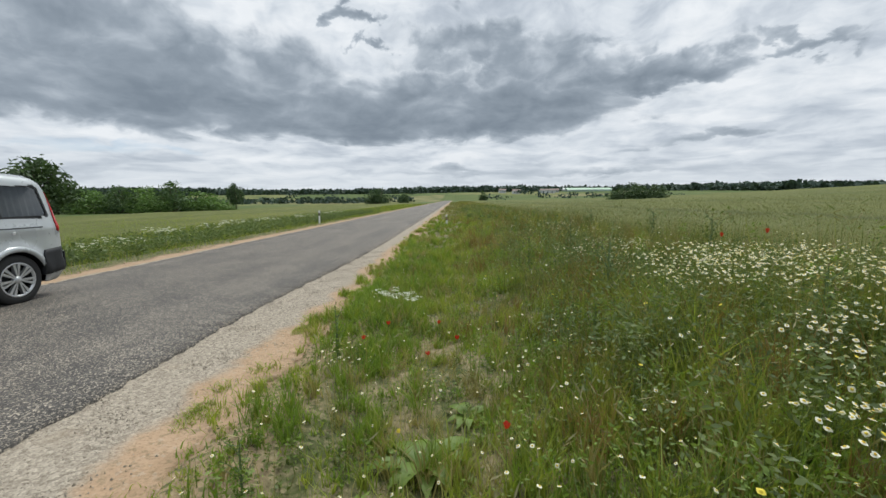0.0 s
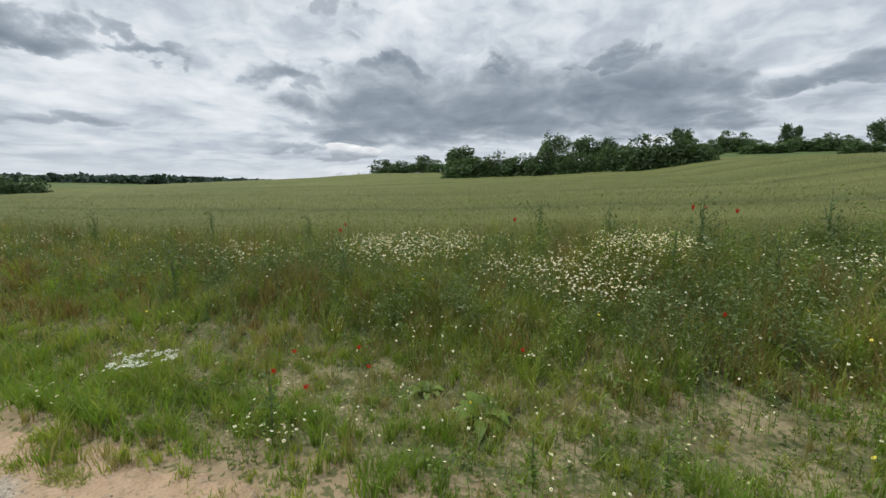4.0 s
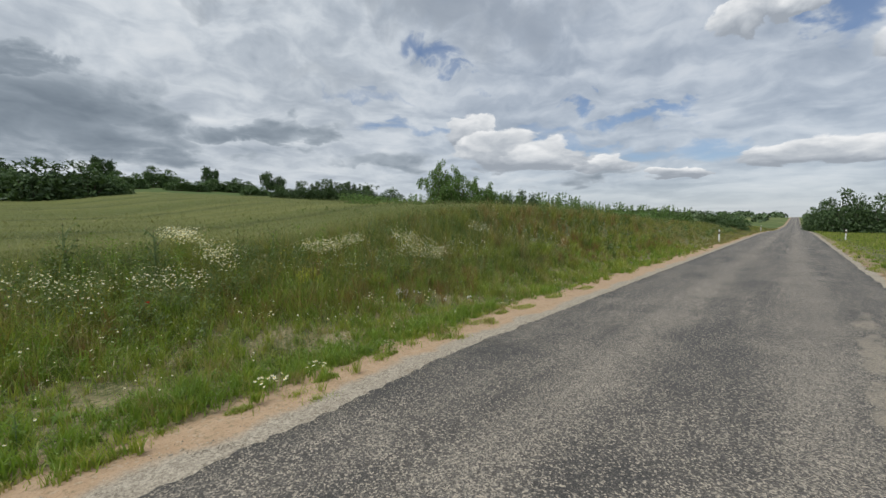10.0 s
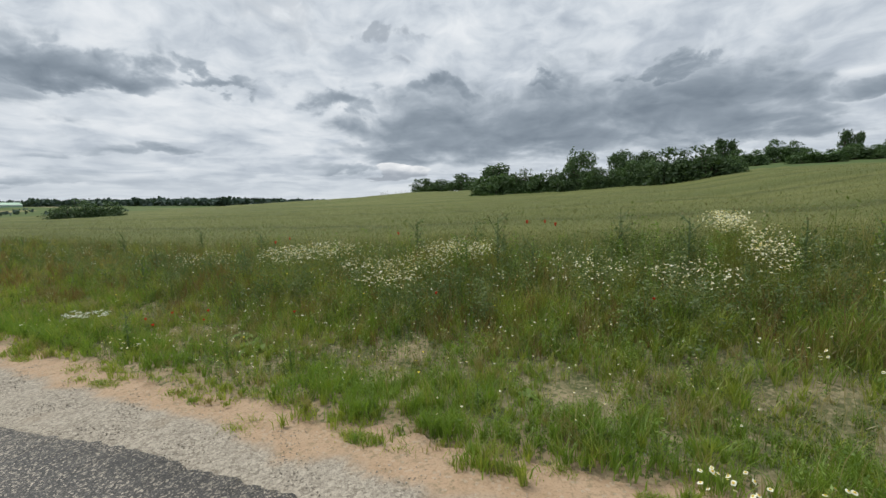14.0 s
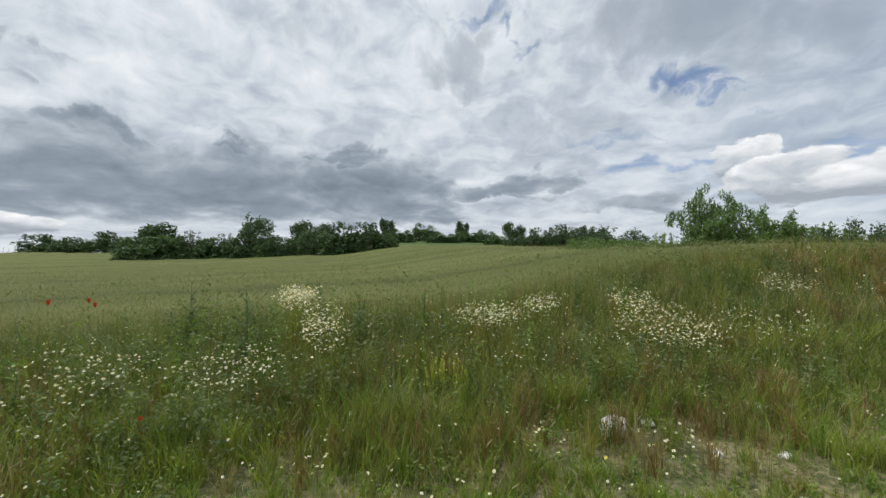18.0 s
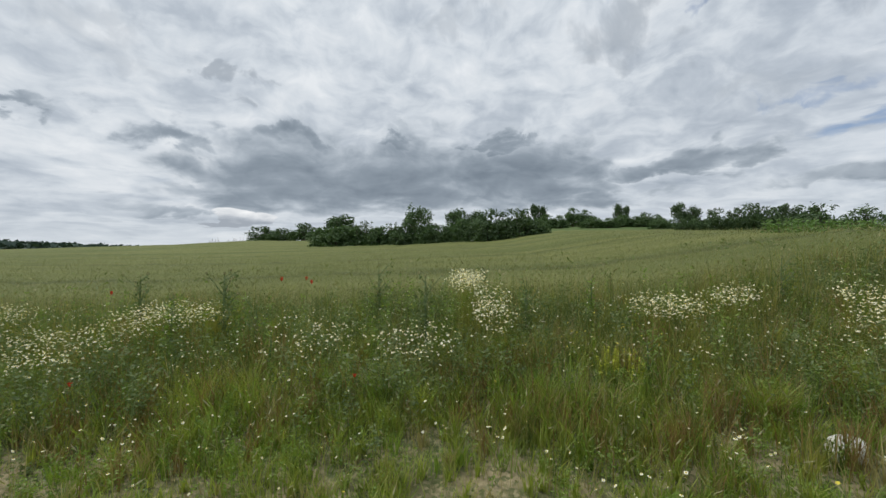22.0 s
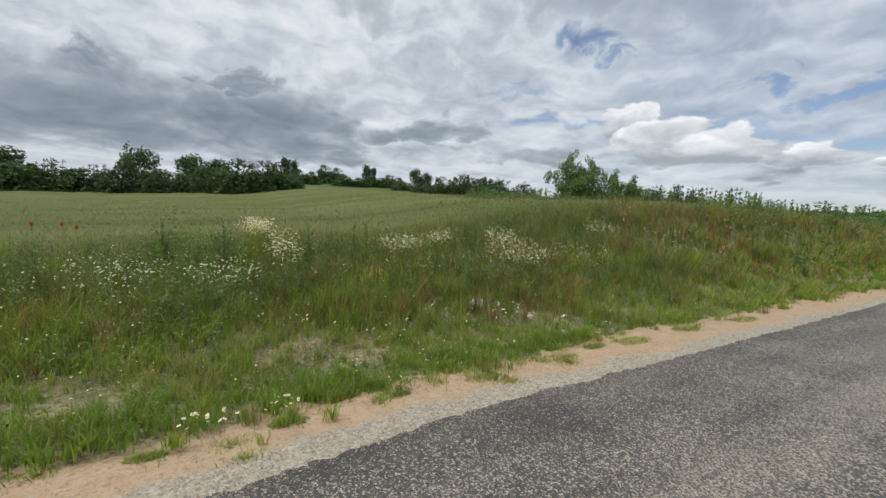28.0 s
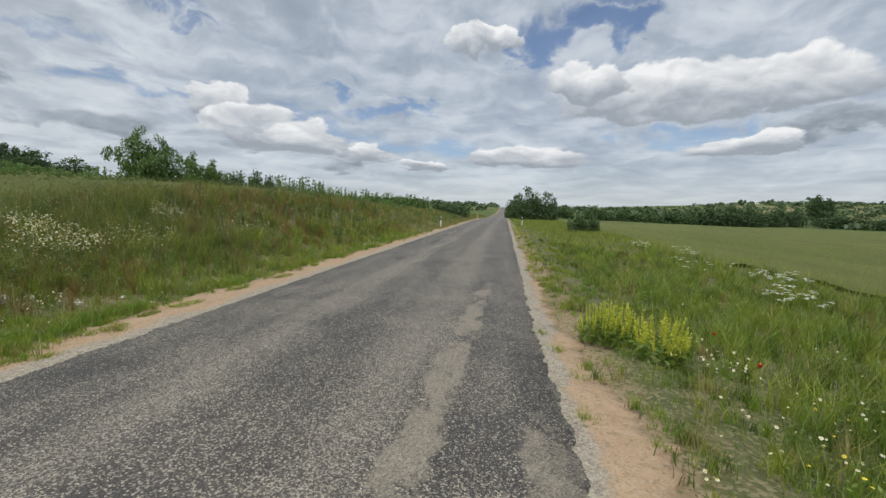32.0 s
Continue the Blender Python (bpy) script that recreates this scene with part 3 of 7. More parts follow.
shoulder_l = strip("shoulder", lambda y: left_sand_edge(y) + jag(y, 5.2, 0.16), lambda y: left_edge(y) + 0.25, ry, lambda x, y: bed(x, y) - 0.022 + 0.008 * wobble(x * 9, y * 7), M_SHOULDER, "narrow sandy gravel shoulder beside the road", "shoulder", 6)


def field_edge(y):
    return 9.4 + 0.35 * np.sin(0.35 * y) + 0.25 * np.sin(1.1 * y + 1)


wx = lines((9.0, 20, 0.5), (20, 60, 1.5), (60, 132, 3))
wy = lines((-46, -20, 1.0), (-20, 40, 0.75), (40, 150, 2.5))


def in_wheat(x, y):
    return (x > field_edge(y)) & (y > -26 - 0.22 * (x - 9)) & (x < np.interp(y, [-40, -22, 60, 80, 150], [58, 63, 118, 125, 125])) & (y < 150)


wheat_top = lambda x, y: land(x, y) - 0.03 + (0.62 + 0.04 * wobble(x * 3, y * 2.2)) * ease(0.1, 1.6, x - field_edge(y)) * ease(0, 2.0, y + 26 + 0.22 * (x - 9))
wheat = tagged(sheet("wheat_field", wx, wy, wheat_top, M_WHEAT, in_wheat), "even pale green wheat crop ripening to straw", "field", kind="structure")
lx = lines((-90, -9, 1.5))
ly = lines((-130, -20, 2.5), (-20, 20, 1.0), (20, 190, 2.5))
green = tagged(sheet("green_field", lx, ly, lambda x, y: land(x, y) - 0.03 + (0.3 + 0.04 * wobble(x * 3, y * 2)) * ease(-9.3, -11.5, x), M_GREEN, lambda x, y: (x < -9.5 - 0.5 * np.sin(0.3 * y)) & (x > np.interp(y, [-130, -60, 0, 60, 110, 190], [-86, -84, -80, -56, -50, -60]))), "low bright green crop field", "field", kind="structure")

# ---------------------------------------------------------------- grass, weeds and flowers
R = np.random.default_rng(11)
G_SHORT = leafy("short_verge_grass", (0.133, 0.174, 0.028), (0.215, 0.260, 0.042), (0.288, 0.325, 0.055), (0.401, 0.395, 0.081), through=0.42)
G_LUSH = leafy("lush_green_grass", (0.107, 0.169, 0.021), (0.170, 0.255, 0.034), (0.256, 0.336, 0.047), through=0.42)
G_STRAW = leafy("straw_coloured_grass", (0.201, 0.168, 0.060), (0.303, 0.256, 0.101), (0.402, 0.336, 0.149), through=0.35)
G_TALL = leafy("tall_wild_grass", (0.103, 0.127, 0.026), (0.169, 0.191, 0.037), (0.253, 0.251, 0.051), (0.363, 0.318, 0.072), through=0.42)
G_DARK = leafy("dark_green_growth", (0.065, 0.097, 0.020), (0.112, 0.151, 0.031), (0.175, 0.208, 0.045), through=0.35)
G_RUST = leafy("reddish_brown_stems", (0.151, 0.094, 0.034), (0.232, 0.148, 0.051), (0.312, 0.216, 0.080), through=0.3)
G_HEAD = leafy("dry_seed_heads", (0.136, 0.132, 0.055), (0.208, 0.188, 0.086), (0.296, 0.256, 0.133), through=0.3)
G_WEED = leafy("grey_green_weeds", (0.078, 0.110, 0.037), (0.125, 0.167, 0.056), (0.207, 0.239, 0.086), through=0.35)
G_FRESH = leafy("fresh_green_leaves", (0.097, 0.158, 0.022), (0.160, 0.235, 0.038), (0.228, 0.295, 0.052), through=0.4)
G_WHEAT = leafy("wheat_stalks", (0.102, 0.126, 0.045), (0.162, 0.173, 0.059), (0.223, 0.218, 0.081))
G_EAR = leafy("wheat_ears", (0.136, 0.151, 0.055), (0.178, 0.186, 0.069), (0.226, 0.216, 0.090), through=0.2)
PETAL_WHITE = leafy("white_petals", (0.66, 0.63, 0.48), (0.82, 0.80, 0.68), through=0.25, patch=0.0)
PETAL_CREAM = leafy("cream_umbels", (0.60, 0.60, 0.50), (0.80, 0.79, 0.70), through=0.2, patch=0.0)
DISC_YELLOW = leafy("yellow_flower_discs", (0.62, 0.42, 0.03), (0.72, 0.55, 0.06), through=0.05, patch=0.0)
PETAL_YELLOW = leafy("yellow_petals", (0.65, 0.50, 0.04), (0.75, 0.62, 0.08), through=0.2, patch=0.0)
PETAL_RED = leafy("red_poppy_petals", (0.413, 0.024, 0.010), (0.525, 0.048, 0.016), through=0.3, patch=0.0)
SPIKE_YELLOW = leafy("yellow_green_spikes", (0.320, 0.353, 0.033), (0.533, 0.540, 0.067), (0.703, 0.644, 0.104), through=0.3)


def scatter(x0, x1, y0, y1, density, chance=None):
    """Random places in a box, density to the square metre, kept by chance(x, y)."""
    k = int((x1 - x0) * (y1 - y0) * density)
    x, y = R.uniform(x0, x1, k), R.uniform(y0, y1, k)
    if chance is not None:
        keep = R.random(k) < chance(x, y)
        x, y = x[keep], y[keep]
    return x, y


def lattice(x, y, seed):
    i, j = np.floor(x), np.floor(y)
    u, v = x - i, y - j
    u, v = u * u * (3 - 2 * u), v * v * (3 - 2 * v)
    h = lambda a, b: np.mod(np.sin(a * 127.1 + b * 311.7 + seed * 74.7) * 43758.5453, 1.0)
    return (h(i, j) * (1 - u) + h(i + 1, j) * u) * (1 - v) + (h(i, j + 1) * (1 - u) + h(i + 1, j + 1) * u) * v


def patchy(x, y, scale=1.0, seed=0.0):
    """Uneven patches between 0 and 1, about 1/scale metres across."""
    return ease(0.22, 0.78, 0.65 * lattice(x * scale, y * scale, seed) + 0.35 * lattice(x * scale * 2.3, y * scale * 2.3, seed + 5))


def tufts(x0, x1, y0, y1, density, count, spread, chance):
    """Blades gathered in tufts: their places, and the number of each one's tuft."""
    cx, cy = scatter(x0, x1, y0, y1, density, chance)
    k = R.integers(max(2, count // 2), count * 2, len(cx))
    which = np.repeat(np.arange(len(cx)), k)
    r = np.abs(R.normal(0, spread, len(which))) * np.repeat(R.uniform(0.5, 1.4, len(cx)), k)
    a = R.uniform(0, 6.28, len(which))
    return cx[which] + r * np.cos(a), cy[which] + r * np.sin(a), which, len(cx)


class Growth:
    """Many blades, heads and leaves gathered into one mesh."""

    def __init__(self):
        self.v, self.q, self.t, self.mq, self.mt, self.k = [], [], [], [], [], 0

    def add(self, verts, quads, tris, mat):
        """verts: (n, c, 3); quads and tris: corner numbers within one piece."""
        n, c = verts.shape[:2]
        base = self.k + np.arange(n)[:, None, None] * c
        self.v.append(verts.reshape(-1, 3))
        if len(quads):
            self.q.append((base + np.asarray(quads)[None]).reshape(-1, 4))
            self.mq.append(np.repeat(np.broadcast_to(mat, n), len(quads)))
        if len(tris):
            self.t.append((base + np.asarray(tris)[None]).reshape(-1, 3))
            self.mt.append(np.repeat(np.broadcast_to(mat, n), len(tris)))
        self.k += n * c

    def blades(self, x, y, h, w, lean, mat=0, z=None, fine=True):
        """Bent tapered blades. Returns their tips and bends."""
        n = len(x)
        z = land(x, y) - 0.02 if z is None else z
        a, b = R.uniform(0, 2 * math.pi, n), R.uniform(0, 2 * math.pi, n)
        side = np.stack([np.cos(a), np.sin(a), np.zeros(n)], -1) * (w / 2)[:, None]
        bend = np.stack([np.cos(b), np.sin(b), np.zeros(n)], -1) * (lean * h)[:, None]
        foot = np.stack([x, y, z], -1)
        up = np.zeros((n, 3))
        up[:, 2] = h
        tip = foot + up + bend
        if fine:
            m = foot + up * 0.55 + bend * 0.3
            self.add(np.stack([foot - side, foot + side, m + side * 0.75, m - side * 0.75, tip], 1), [(0, 1, 2, 3)], [(3, 2, 4)], mat)
        else:
            self.add(np.stack([foot - side, foot + side, tip], 1), [], [(0, 1, 2)], mat)
        return tip, bend

    def heads(self, tip, bend, length, width, mat):
        """Seed heads or ears at the tips: two crossed slim lozenges' worth in one folded piece."""
        n = len(tip)
        d = bend * 0.8 + np.array([0, 0, 0.05])
        d /= np.linalg.norm(d, axis=1)[:, None] + 1e-9
        d = d * length[:, None]
        a = R.uniform(0, 2 * math.pi, n)
        s = np.stack([np.cos(a), np.sin(a), np.zeros(n)], -1) * (width / 2)[:, None]
        self.add(np.stack([tip - d * 0.15, tip + d * 0.35 + s, tip + d, tip + d * 0.35 - s], 1), [(0, 1, 2, 3)], [], mat)

    def leaves(self, c, size, mat, flat=0.5, wide=0.2):
        """Lozenge leaves at the points c, turned every way."""
        n = len(c)
        d = R.normal(size=(n, 3))
        d[:, 2] *= flat
        d /= np.linalg.norm(d, axis=1)[:, None]
        s = np.cross(d, R.normal(size=(n, 3)))
        s /= np.linalg.norm(s, axis=1)[:, None]
        d, s = d * (size * 0.5)[:, None], s * (size * wide)[:, None]
        self.add(np.stack([c - d, c + s - d * 0.1, c + d, c - s - d * 0.1], 1), [(0, 1, 2, 3)], [], mat)

    def discs(self, c, rad, mat_petal, mat_eye, tilt=0.5):
        """Daisy heads: a ring of petals round a raised eye."""
        n = len(c)
        nrm = np.stack([R.normal(0, tilt, n), R.normal(0, tilt, n), np.ones(n)], -1)
        nrm /= np.linalg.norm(nrm, axis=1)[:, None]
        u = np.cross(nrm, np.array([0.3, 0.9, 0.1]))
        u /= np.linalg.norm(u, axis=1)[:, None]
        v = np.cross(nrm, u)
        ring = []
        for i in range(8):
            a = i * math.pi / 4
            r = rad * (1.0 if i % 2 else 0.82)
            ring.append(c + (u * math.cos(a) + v * math.sin(a)) * r[:, None] - nrm * (rad * 0.15)[:, None])
        self.add(np.stack([c] + ring, 1), [], [(0, i + 1, (i + 1) % 8 + 1) for i in range(8)], mat_petal)
        eye = [c + (u * math.cos(i * 1.2566) + v * math.sin(i * 1.2566)) * (rad * 0.46)[:, None] + nrm * (rad * 0.06)[:, None] for i in range(5)]
        self.add(np.stack([c + nrm * (rad * 0.3)[:, None]] + eye, 1), [], [(0, i + 1, (i + 1) % 5 + 1) for i in range(5)], mat_eye)

    def ready(self, name, mats, label, category):
        me = bpy.data.meshes.new(name)
        quick(me, np.concatenate(self.v), np.concatenate(self.q) if self.q else None, np.concatenate(self.t) if self.t else None,
              np.concatenate(self.mq + self.mt), smooth=False)
        for m in mats:
            me.materials.append(m)
        return tagged(new(name, me), label, category, kind="stuff")


def near(x, y):
    """How close a place lies to the stretch that is walked: 1 there, falling off along the road."""
    return np.exp(-(np.maximum(np.abs(y + 2.0) - 6.5, 0) / 7.0) ** 1.2)


def verge_height(x, y):
    """Height of the growth on the field side: low by the road, tall towards the field."""
    return 0.11 + 0.16 * patchy(x, y, 1.1, 1.0) + 0.40 * ease(4.7, 7.2, x + 1.2 * (patchy(x, y, 0.6, 3.0) - 0.5)) * (0.65 + 0.5 * patchy(x, y, 1.3, 6.0)) + 0.08 * ease(-9, -14, y)


def choose(n, *shares):
    """A kind for each of n tufts, by their shares."""
    return R.choice(len(shares), n, p=np.array(shares) / sum(shares))


def bare(x, y):
    """Thin places where the stony soil shows."""
    dry = sum(np.exp(-((x - cx) / wx_) ** 2 - ((y - cy) / wy_) ** 2) for cx, cy, wx_, wy_ in ((4.6, 2.9, 0.4, 1.0), (4.98, 0.1, 0.3, 0.35), (4.65, -1.9, 0.3, 0.5), (5.25, -7.6, 0.5, 1.0), (4.7, -4.4, 0.25, 0.3)))
    return (1 - 0.85 * np.minimum(dry, 1)) * (1 - 0.8 * ease(0.72, 0.95, patchy(x, y, 0.95, 21.0)) * ease(3.3, 3.8, x) * ease(6.4, 5.2, x))


# --- short grass on the field side
g = Growth()
cover = lambda x, y: ease(3.16, 3.52, inward(x, y) + 0.45 * (patchy(x, y, 2.2, 1.0) - 0.5)) * bare(x, y) * (0.10 + 0.90 * near(x, y)) * (0.25 + 0.75 * patchy(x, y, 1.8, 8.0))
x, y, w, n_ = tufts(3.1, 6.6, -32, 34, 100, 19, 0.05, cover)
kind, tall_ = choose(n_, 0.58, 0.26, 0.16)[w], R.uniform(0.45, 1.25, n_)[w]
far_ = 1 + 1.8 * (1 - near(x, y))
h = verge_height(x, y) * tall_ * R.uniform(0.5, 1.1, len(x)) * np.where(inward(x, y) < 3.7, 0.65, 1.0)
g.blades(x, y, h, R.uniform(0.005, 0.012, len(x)) * far_, R.uniform(0.1, 0.8, len(x)), kind)
# tufts creeping over the sand
tx, ty = scatter(2.95, 4.0, -26, 26, 7.0, lambda x, y: ease(2.98, 3.4, inward(x, y)) * ease(3.75, 3.5, inward(x, y)))
for cx, cy in [*zip(tx, ty), (3.19, -0.53), (3.03, 2.43), (2.98, -3.05), (3.22, -5.48), (3.31, -6.45), (2.95, 0.45), (3.22, -3.0)]:
    k = R.integers(40, 130)
    a, r = R.uniform(0, 6.28, k), np.abs(R.normal(0, 0.075, k))
    bx, by = cx + r * np.cos(a) * 0.8, cy + r * np.sin(a) * 1.5
    g.blades(bx, by, R.uniform(0.02, 0.075, k), R.uniform(0.004, 0.008, k), R.uniform(0.4, 1.4, k), z=np.full(k, -0.045))
# dry straw tufts where the soil shows
x, y, w, n_ = tufts(4.0, 5.8, 0.6, 4.6, 34, 22, 0.07, lambda x, y: np.exp(-((x - 4.8) / 0.6) ** 2 - ((y - 2.6) / 1.3) ** 2))
g.blades(x, y, R.uniform(0.06, 0.2, n_)[w] * R.uniform(0.6, 1.1, len(x)), R.uniform(0.004, 0.008, len(x)), R.uniform(0.3, 1.0, len(x)), 2)
# green ribbon just past the sand
x, y, w, n_ = tufts(3.45, 4.5, -26, 24, 60, 24, 0.05, lambda x, y: ease(3.4, 3.6, inward(x, y)) * ease(4.7, 4.0, x) * (0.15 + 0.85 * near(x, y)) * patchy(x, y, 0.7, 4.0))
g.blades(x, y, R.uniform(0.10, 0.26, n_)[w] * R.uniform(0.6, 1.1, len(x)), R.uniform(0.005, 0.010, len(x)) * (1 + 1.5 * (1 - near(x, y))), R.uniform(0.2, 0.8, len(x)), 1)
for cx, cy, wide_ in [(3.2, -0.53, 0.12), (3.05, 2.43, 0.13), (3.42, -5.3, 0.14), (3.5, -6.45, 0.18), (3.55, -7.9, 0.2), (3.6, -9.2, 0.2), (3.52, -10.8, 0.22), (3.36, -3.4, 0.1), (3.45, -4.3, 0.12), (3.62, -7.2, 0.12), (3.3, -2.5, 0.08), (3.26, -1.6, 0.09), (3.1, 4.2, 0.12), (3.2, 5.9, 0.12)]:
    k = 520
    a, r = R.uniform(0, 6.28, k), wide_ * np.sqrt(R.random(k))
    g.blades(cx + r * np.cos(a) * 0.7, cy + r * np.sin(a) * 1.6, R.uniform(0.015, 0.06, k) * (1.3 - 0.7 * r / wide_), R.uniform(0.004, 0.008, k), R.uniform(0.4, 1.6, k), R.choice([0, 1, 2], k, p=[0.55, 0.25, 0.2]), z=np.full(k, -0.045))
g.ready("verge_grass", [G_SHORT, G_LUSH, G_STRAW], "short green and straw-coloured grass on the road verge", "grass")

# --- loose stones on the shoulders
M_STONES = leafy("loose_pale_stones", (0.13, 0.11, 0.085), (0.27, 0.235, 0.185), (0.44, 0.39, 0.315), through=0.0, gloss=0.0, patch=0.2)
g = Growth()
sx, sy = scatter(2.1, 3.15, -14, 11, 1100, lambda x, y: ease(-0.12, 0.06, x - right_edge(y)) * ease(3.2, 2.75, x))
sx2, sy2 = scatter(-2.5, -1.8, -14, -1, 500, lambda x, y: ease(0.15, 0.0, x - left_edge(y)) * ease(-2.55, -2.2, x))
sx, sy = np.concatenate([sx, sx2]), np.concatenate([sy, sy2])
k, big = len(sx), 0.0035 + 0.006 * R.random(len(sx)) ** 3
on = np.where((sx < right_edge(sy)) & (sx > left_edge(sy)), 0.001, -0.022 - 0.02 * ease(2.6, 3.4, sx))
corner, turn_ = [], R.uniform(0, 6.28, k)
for q in range(5):
    r = big * R.uniform(0.7, 1.3, k)
    corner.append(np.stack([sx + r * np.cos(turn_ + q * 1.2566), sy + r * np.sin(turn_ + q * 1.2566), on - 0.002], -1))
corner.append(np.stack([sx, sy, on + big * R.uniform(0.6, 1.1, k)], -1))
g.add(np.stack(corner, 1), [], [(q, (q + 1) % 5, 5) for q in range(5)], 0)
g.ready("loose_gravel", [M_STONES], "loose pale stones strewn along the road's ravelled edges", "gravel")

# --- tall grass with seed heads towards the field, and along the bank
g = Growth()
tall = lambda x, y: ease(4.7, 6.0, x + 1.2 * (patchy(x, y, 0.6, 3.0) - 0.5)) * ease(11.2, 9.6, x) * (0.16 + 0.84 * near(x, y)) * (0.3 + 0.7 * patchy(x, y, 1.4, 2.0))
x, y, w, n_ = tufts(4.7, 11.0, -30, 30, 38, 21, 0.085, tall)
rusty = patchy(x, y, 0.45, 31.0)
kind = np.where(R.random(n_)[w] < (0.34 + 0.5 * ease(7.4, 5.8, x)) * rusty, 3, choose(n_, 0.50, 0.36, 0.11, 0.03)[w])
h = (verge_height(x, y) + 0.10 * patchy(x, y, 0.5, 7.0)) * R.uniform(0.55, 1.2, n_)[w] * R.uniform(0.55, 1.08, len(x))
wide = R.uniform(0.005, 0.012, len(x)) * (1 + 1.6 * (1 - near(x, y)))
tip, bend = g.blades(x, y, h, wide, R.uniform(0.05, 0.5, len(x)), kind)
pick = (R.random(len(x)) < 0.22) & (kind != 1)
g.heads(tip[pick], bend[pick], R.uniform(0.04, 0.09, pick.sum()), R.uniform(0.006, 0.012, pick.sum()) * (1 + (1 - near(x, y))[pick]), 4)
# straw stems standing over the rest
x, y = scatter(4.9, 10.5, -26, 24, 30, lambda x, y: ease(4.9, 6.2, x) * (0.25 + 0.75 * near(x, y)) * patchy(x, y, 0.8, 13.0))
tip, bend = g.blades(x, y, (verge_height(x, y) + 0.1) * R.uniform(0.85, 1.45, len(x)), np.full(len(x), 0.0045), R.uniform(0.05, 0.3, len(x)), 2)
g.heads(tip, bend, R.uniform(0.06, 0.12, len(x)), R.uniform(0.007, 0.014, len(x)), 4)
x, y = scatter(3.7, 6.0, -20, 20, 40, lambda x, y: 0.3 + 0.7 * near(x, y))
tip, bend = g.blades(x, y, R.uniform(0.25, 0.5, len(x)), np.full(len(x), 0.005), R.uniform(0.1, 0.5, len(x)), 2)
g.heads(tip, bend, R.uniform(0.04, 0.08, len(x)), R.uniform(0.008, 0.013, len(x)), 4)
# far verge, both ways, and the bank
for x0, x1, y0, y1, den in ((3.4, 11, 26, 75, 4.5), (3.4, 13, -75, -26, 6.5), (8.5, 17, -27, -9, 8.0), (3.4, 12, 75, 160, 1.2), (3.4, 14, -150, -75, 1.5)):
    x, y, w, n_ = tufts(x0, x1, y0, y1, den, 12, 0.16, lambda x, y: 0.3 + 0.7 * patchy(x, y, 0.5, 2.0))
    d = np.hypot(x - 1, y + 1)
    h = (0.20 + 0.42 * ease(4.5, 7.5, x)) * R.uniform(0.5, 1.15, n_)[w] * R.uniform(0.6, 1.1, len(x))
    kind = choose(n_, 0.52, 0.14, 0.28, 0.06)[w]
    tip, bend = g.blades(x, y, h, 0.006 + d * 0.0009, R.uniform(0.1, 0.5, len(x)), kind, fine=False)
    pick = R.random(len(x)) < 0.2
    g.heads(tip[pick], bend[pick], R.uniform(0.08, 0.15, pick.sum()), 0.012 + d[pick] * 0.0006, 4)
# dark stems with nodding heads standing up against the crop
x, y = scatter(8.0, 10.0, -11, 8, 30, lambda x, y: (0.2 + 0.8 * patchy(x, y, 0.7, 61.0)) * ease(8.0, 8.8, x))
tip, bend = g.blades(x, y, R.uniform(0.74, 1.16, len(x)), np.full(len(x), 0.010), R.uniform(0.05, 0.28, len(x)), R.choice([0, 1, 2], len(x), p=[0.4, 0.45, 0.15]))
g.heads(tip, bend, R.uniform(0.07, 0.13, len(x)), R.uniform(0.019, 0.032, len(x)), np.where(R.random(len(x)) < 0.5, 1, 4))
g.ready("tall_grass", [G_TALL, G_DARK, G_STRAW, G_RUST, G_HEAD], "tall olive grass with dry seed heads and reddish stems", "grass")

# --- grey-green leafy weeds among the tall grass
g = Growth()


def weeds(px, py, h, count, spread, leaf, mat=0):
    for cx, cy, hh in zip(px, py, h):
        k = count
        z0 = float(land(cx, cy))
        f = R.uniform(0.05, 1, k)
        r = np.abs(R.normal(0, spread, k)) * (1.15 - 0.6 * f)
        a = R.uniform(0, 6.28, k)
        c = np.stack([cx + r * np.cos(a), cy + r * np.sin(a), z0 + f * hh], -1)
        g.leaves(c, R.uniform(leaf * 0.6, leaf * 1.3, k), mat)
        s = 5
        g.blades(cx + R.normal(0, spread * 0.4, s), cy + R.normal(0, spread * 0.4, s), hh * R.uniform(0.7, 1.05, s), np.full(s, 0.008), R.uniform(0, 0.25, s), mat)


px, py = scatter(5.0, 9.6, -18, 16, 22.0, lambda x, y: ease(5.0, 6.6, x) * (0.1 + 0.9 * near(x, y)) * patchy(x, y, 0.75, 9.0))
weeds(px, py, R.uniform(0.35, 0.75, len(px)), 100, 0.15, 0.044)
px, py = scatter(4.9, 7.6, -12, 8, 10.0, lambda x, y: patchy(x, y, 0.8, 44.0))
weeds(px, py, R.uniform(0.2, 0.5, len(px)), 80, 0.11, 0.03, 1)
px, py = scatter(6.8, 9.6, -9, 7, 5.0, lambda x, y: patchy(x, y, 0.9, 17.0))
weeds(px, py, R.uniform(0.55, 0.95, len(px)), 70, 0.10, 0.045, 1)
px, py = scatter(5.6, 8.6, 2.5, 8.5, 6.0)
weeds(px, py, R.uniform(0.4, 0.68, len(px)), 120, 0.19, 0.032)
px, py = scatter(3.5, 5.6, -12, 14, 9.0, lambda x, y: patchy(x, y, 0.9, 6.0))
weeds(px, py, R.uniform(0.08, 0.25, len(px)), 50, 0.10, 0.034, 1)
px, py = scatter(9, 16, -26, -10, 1.2)
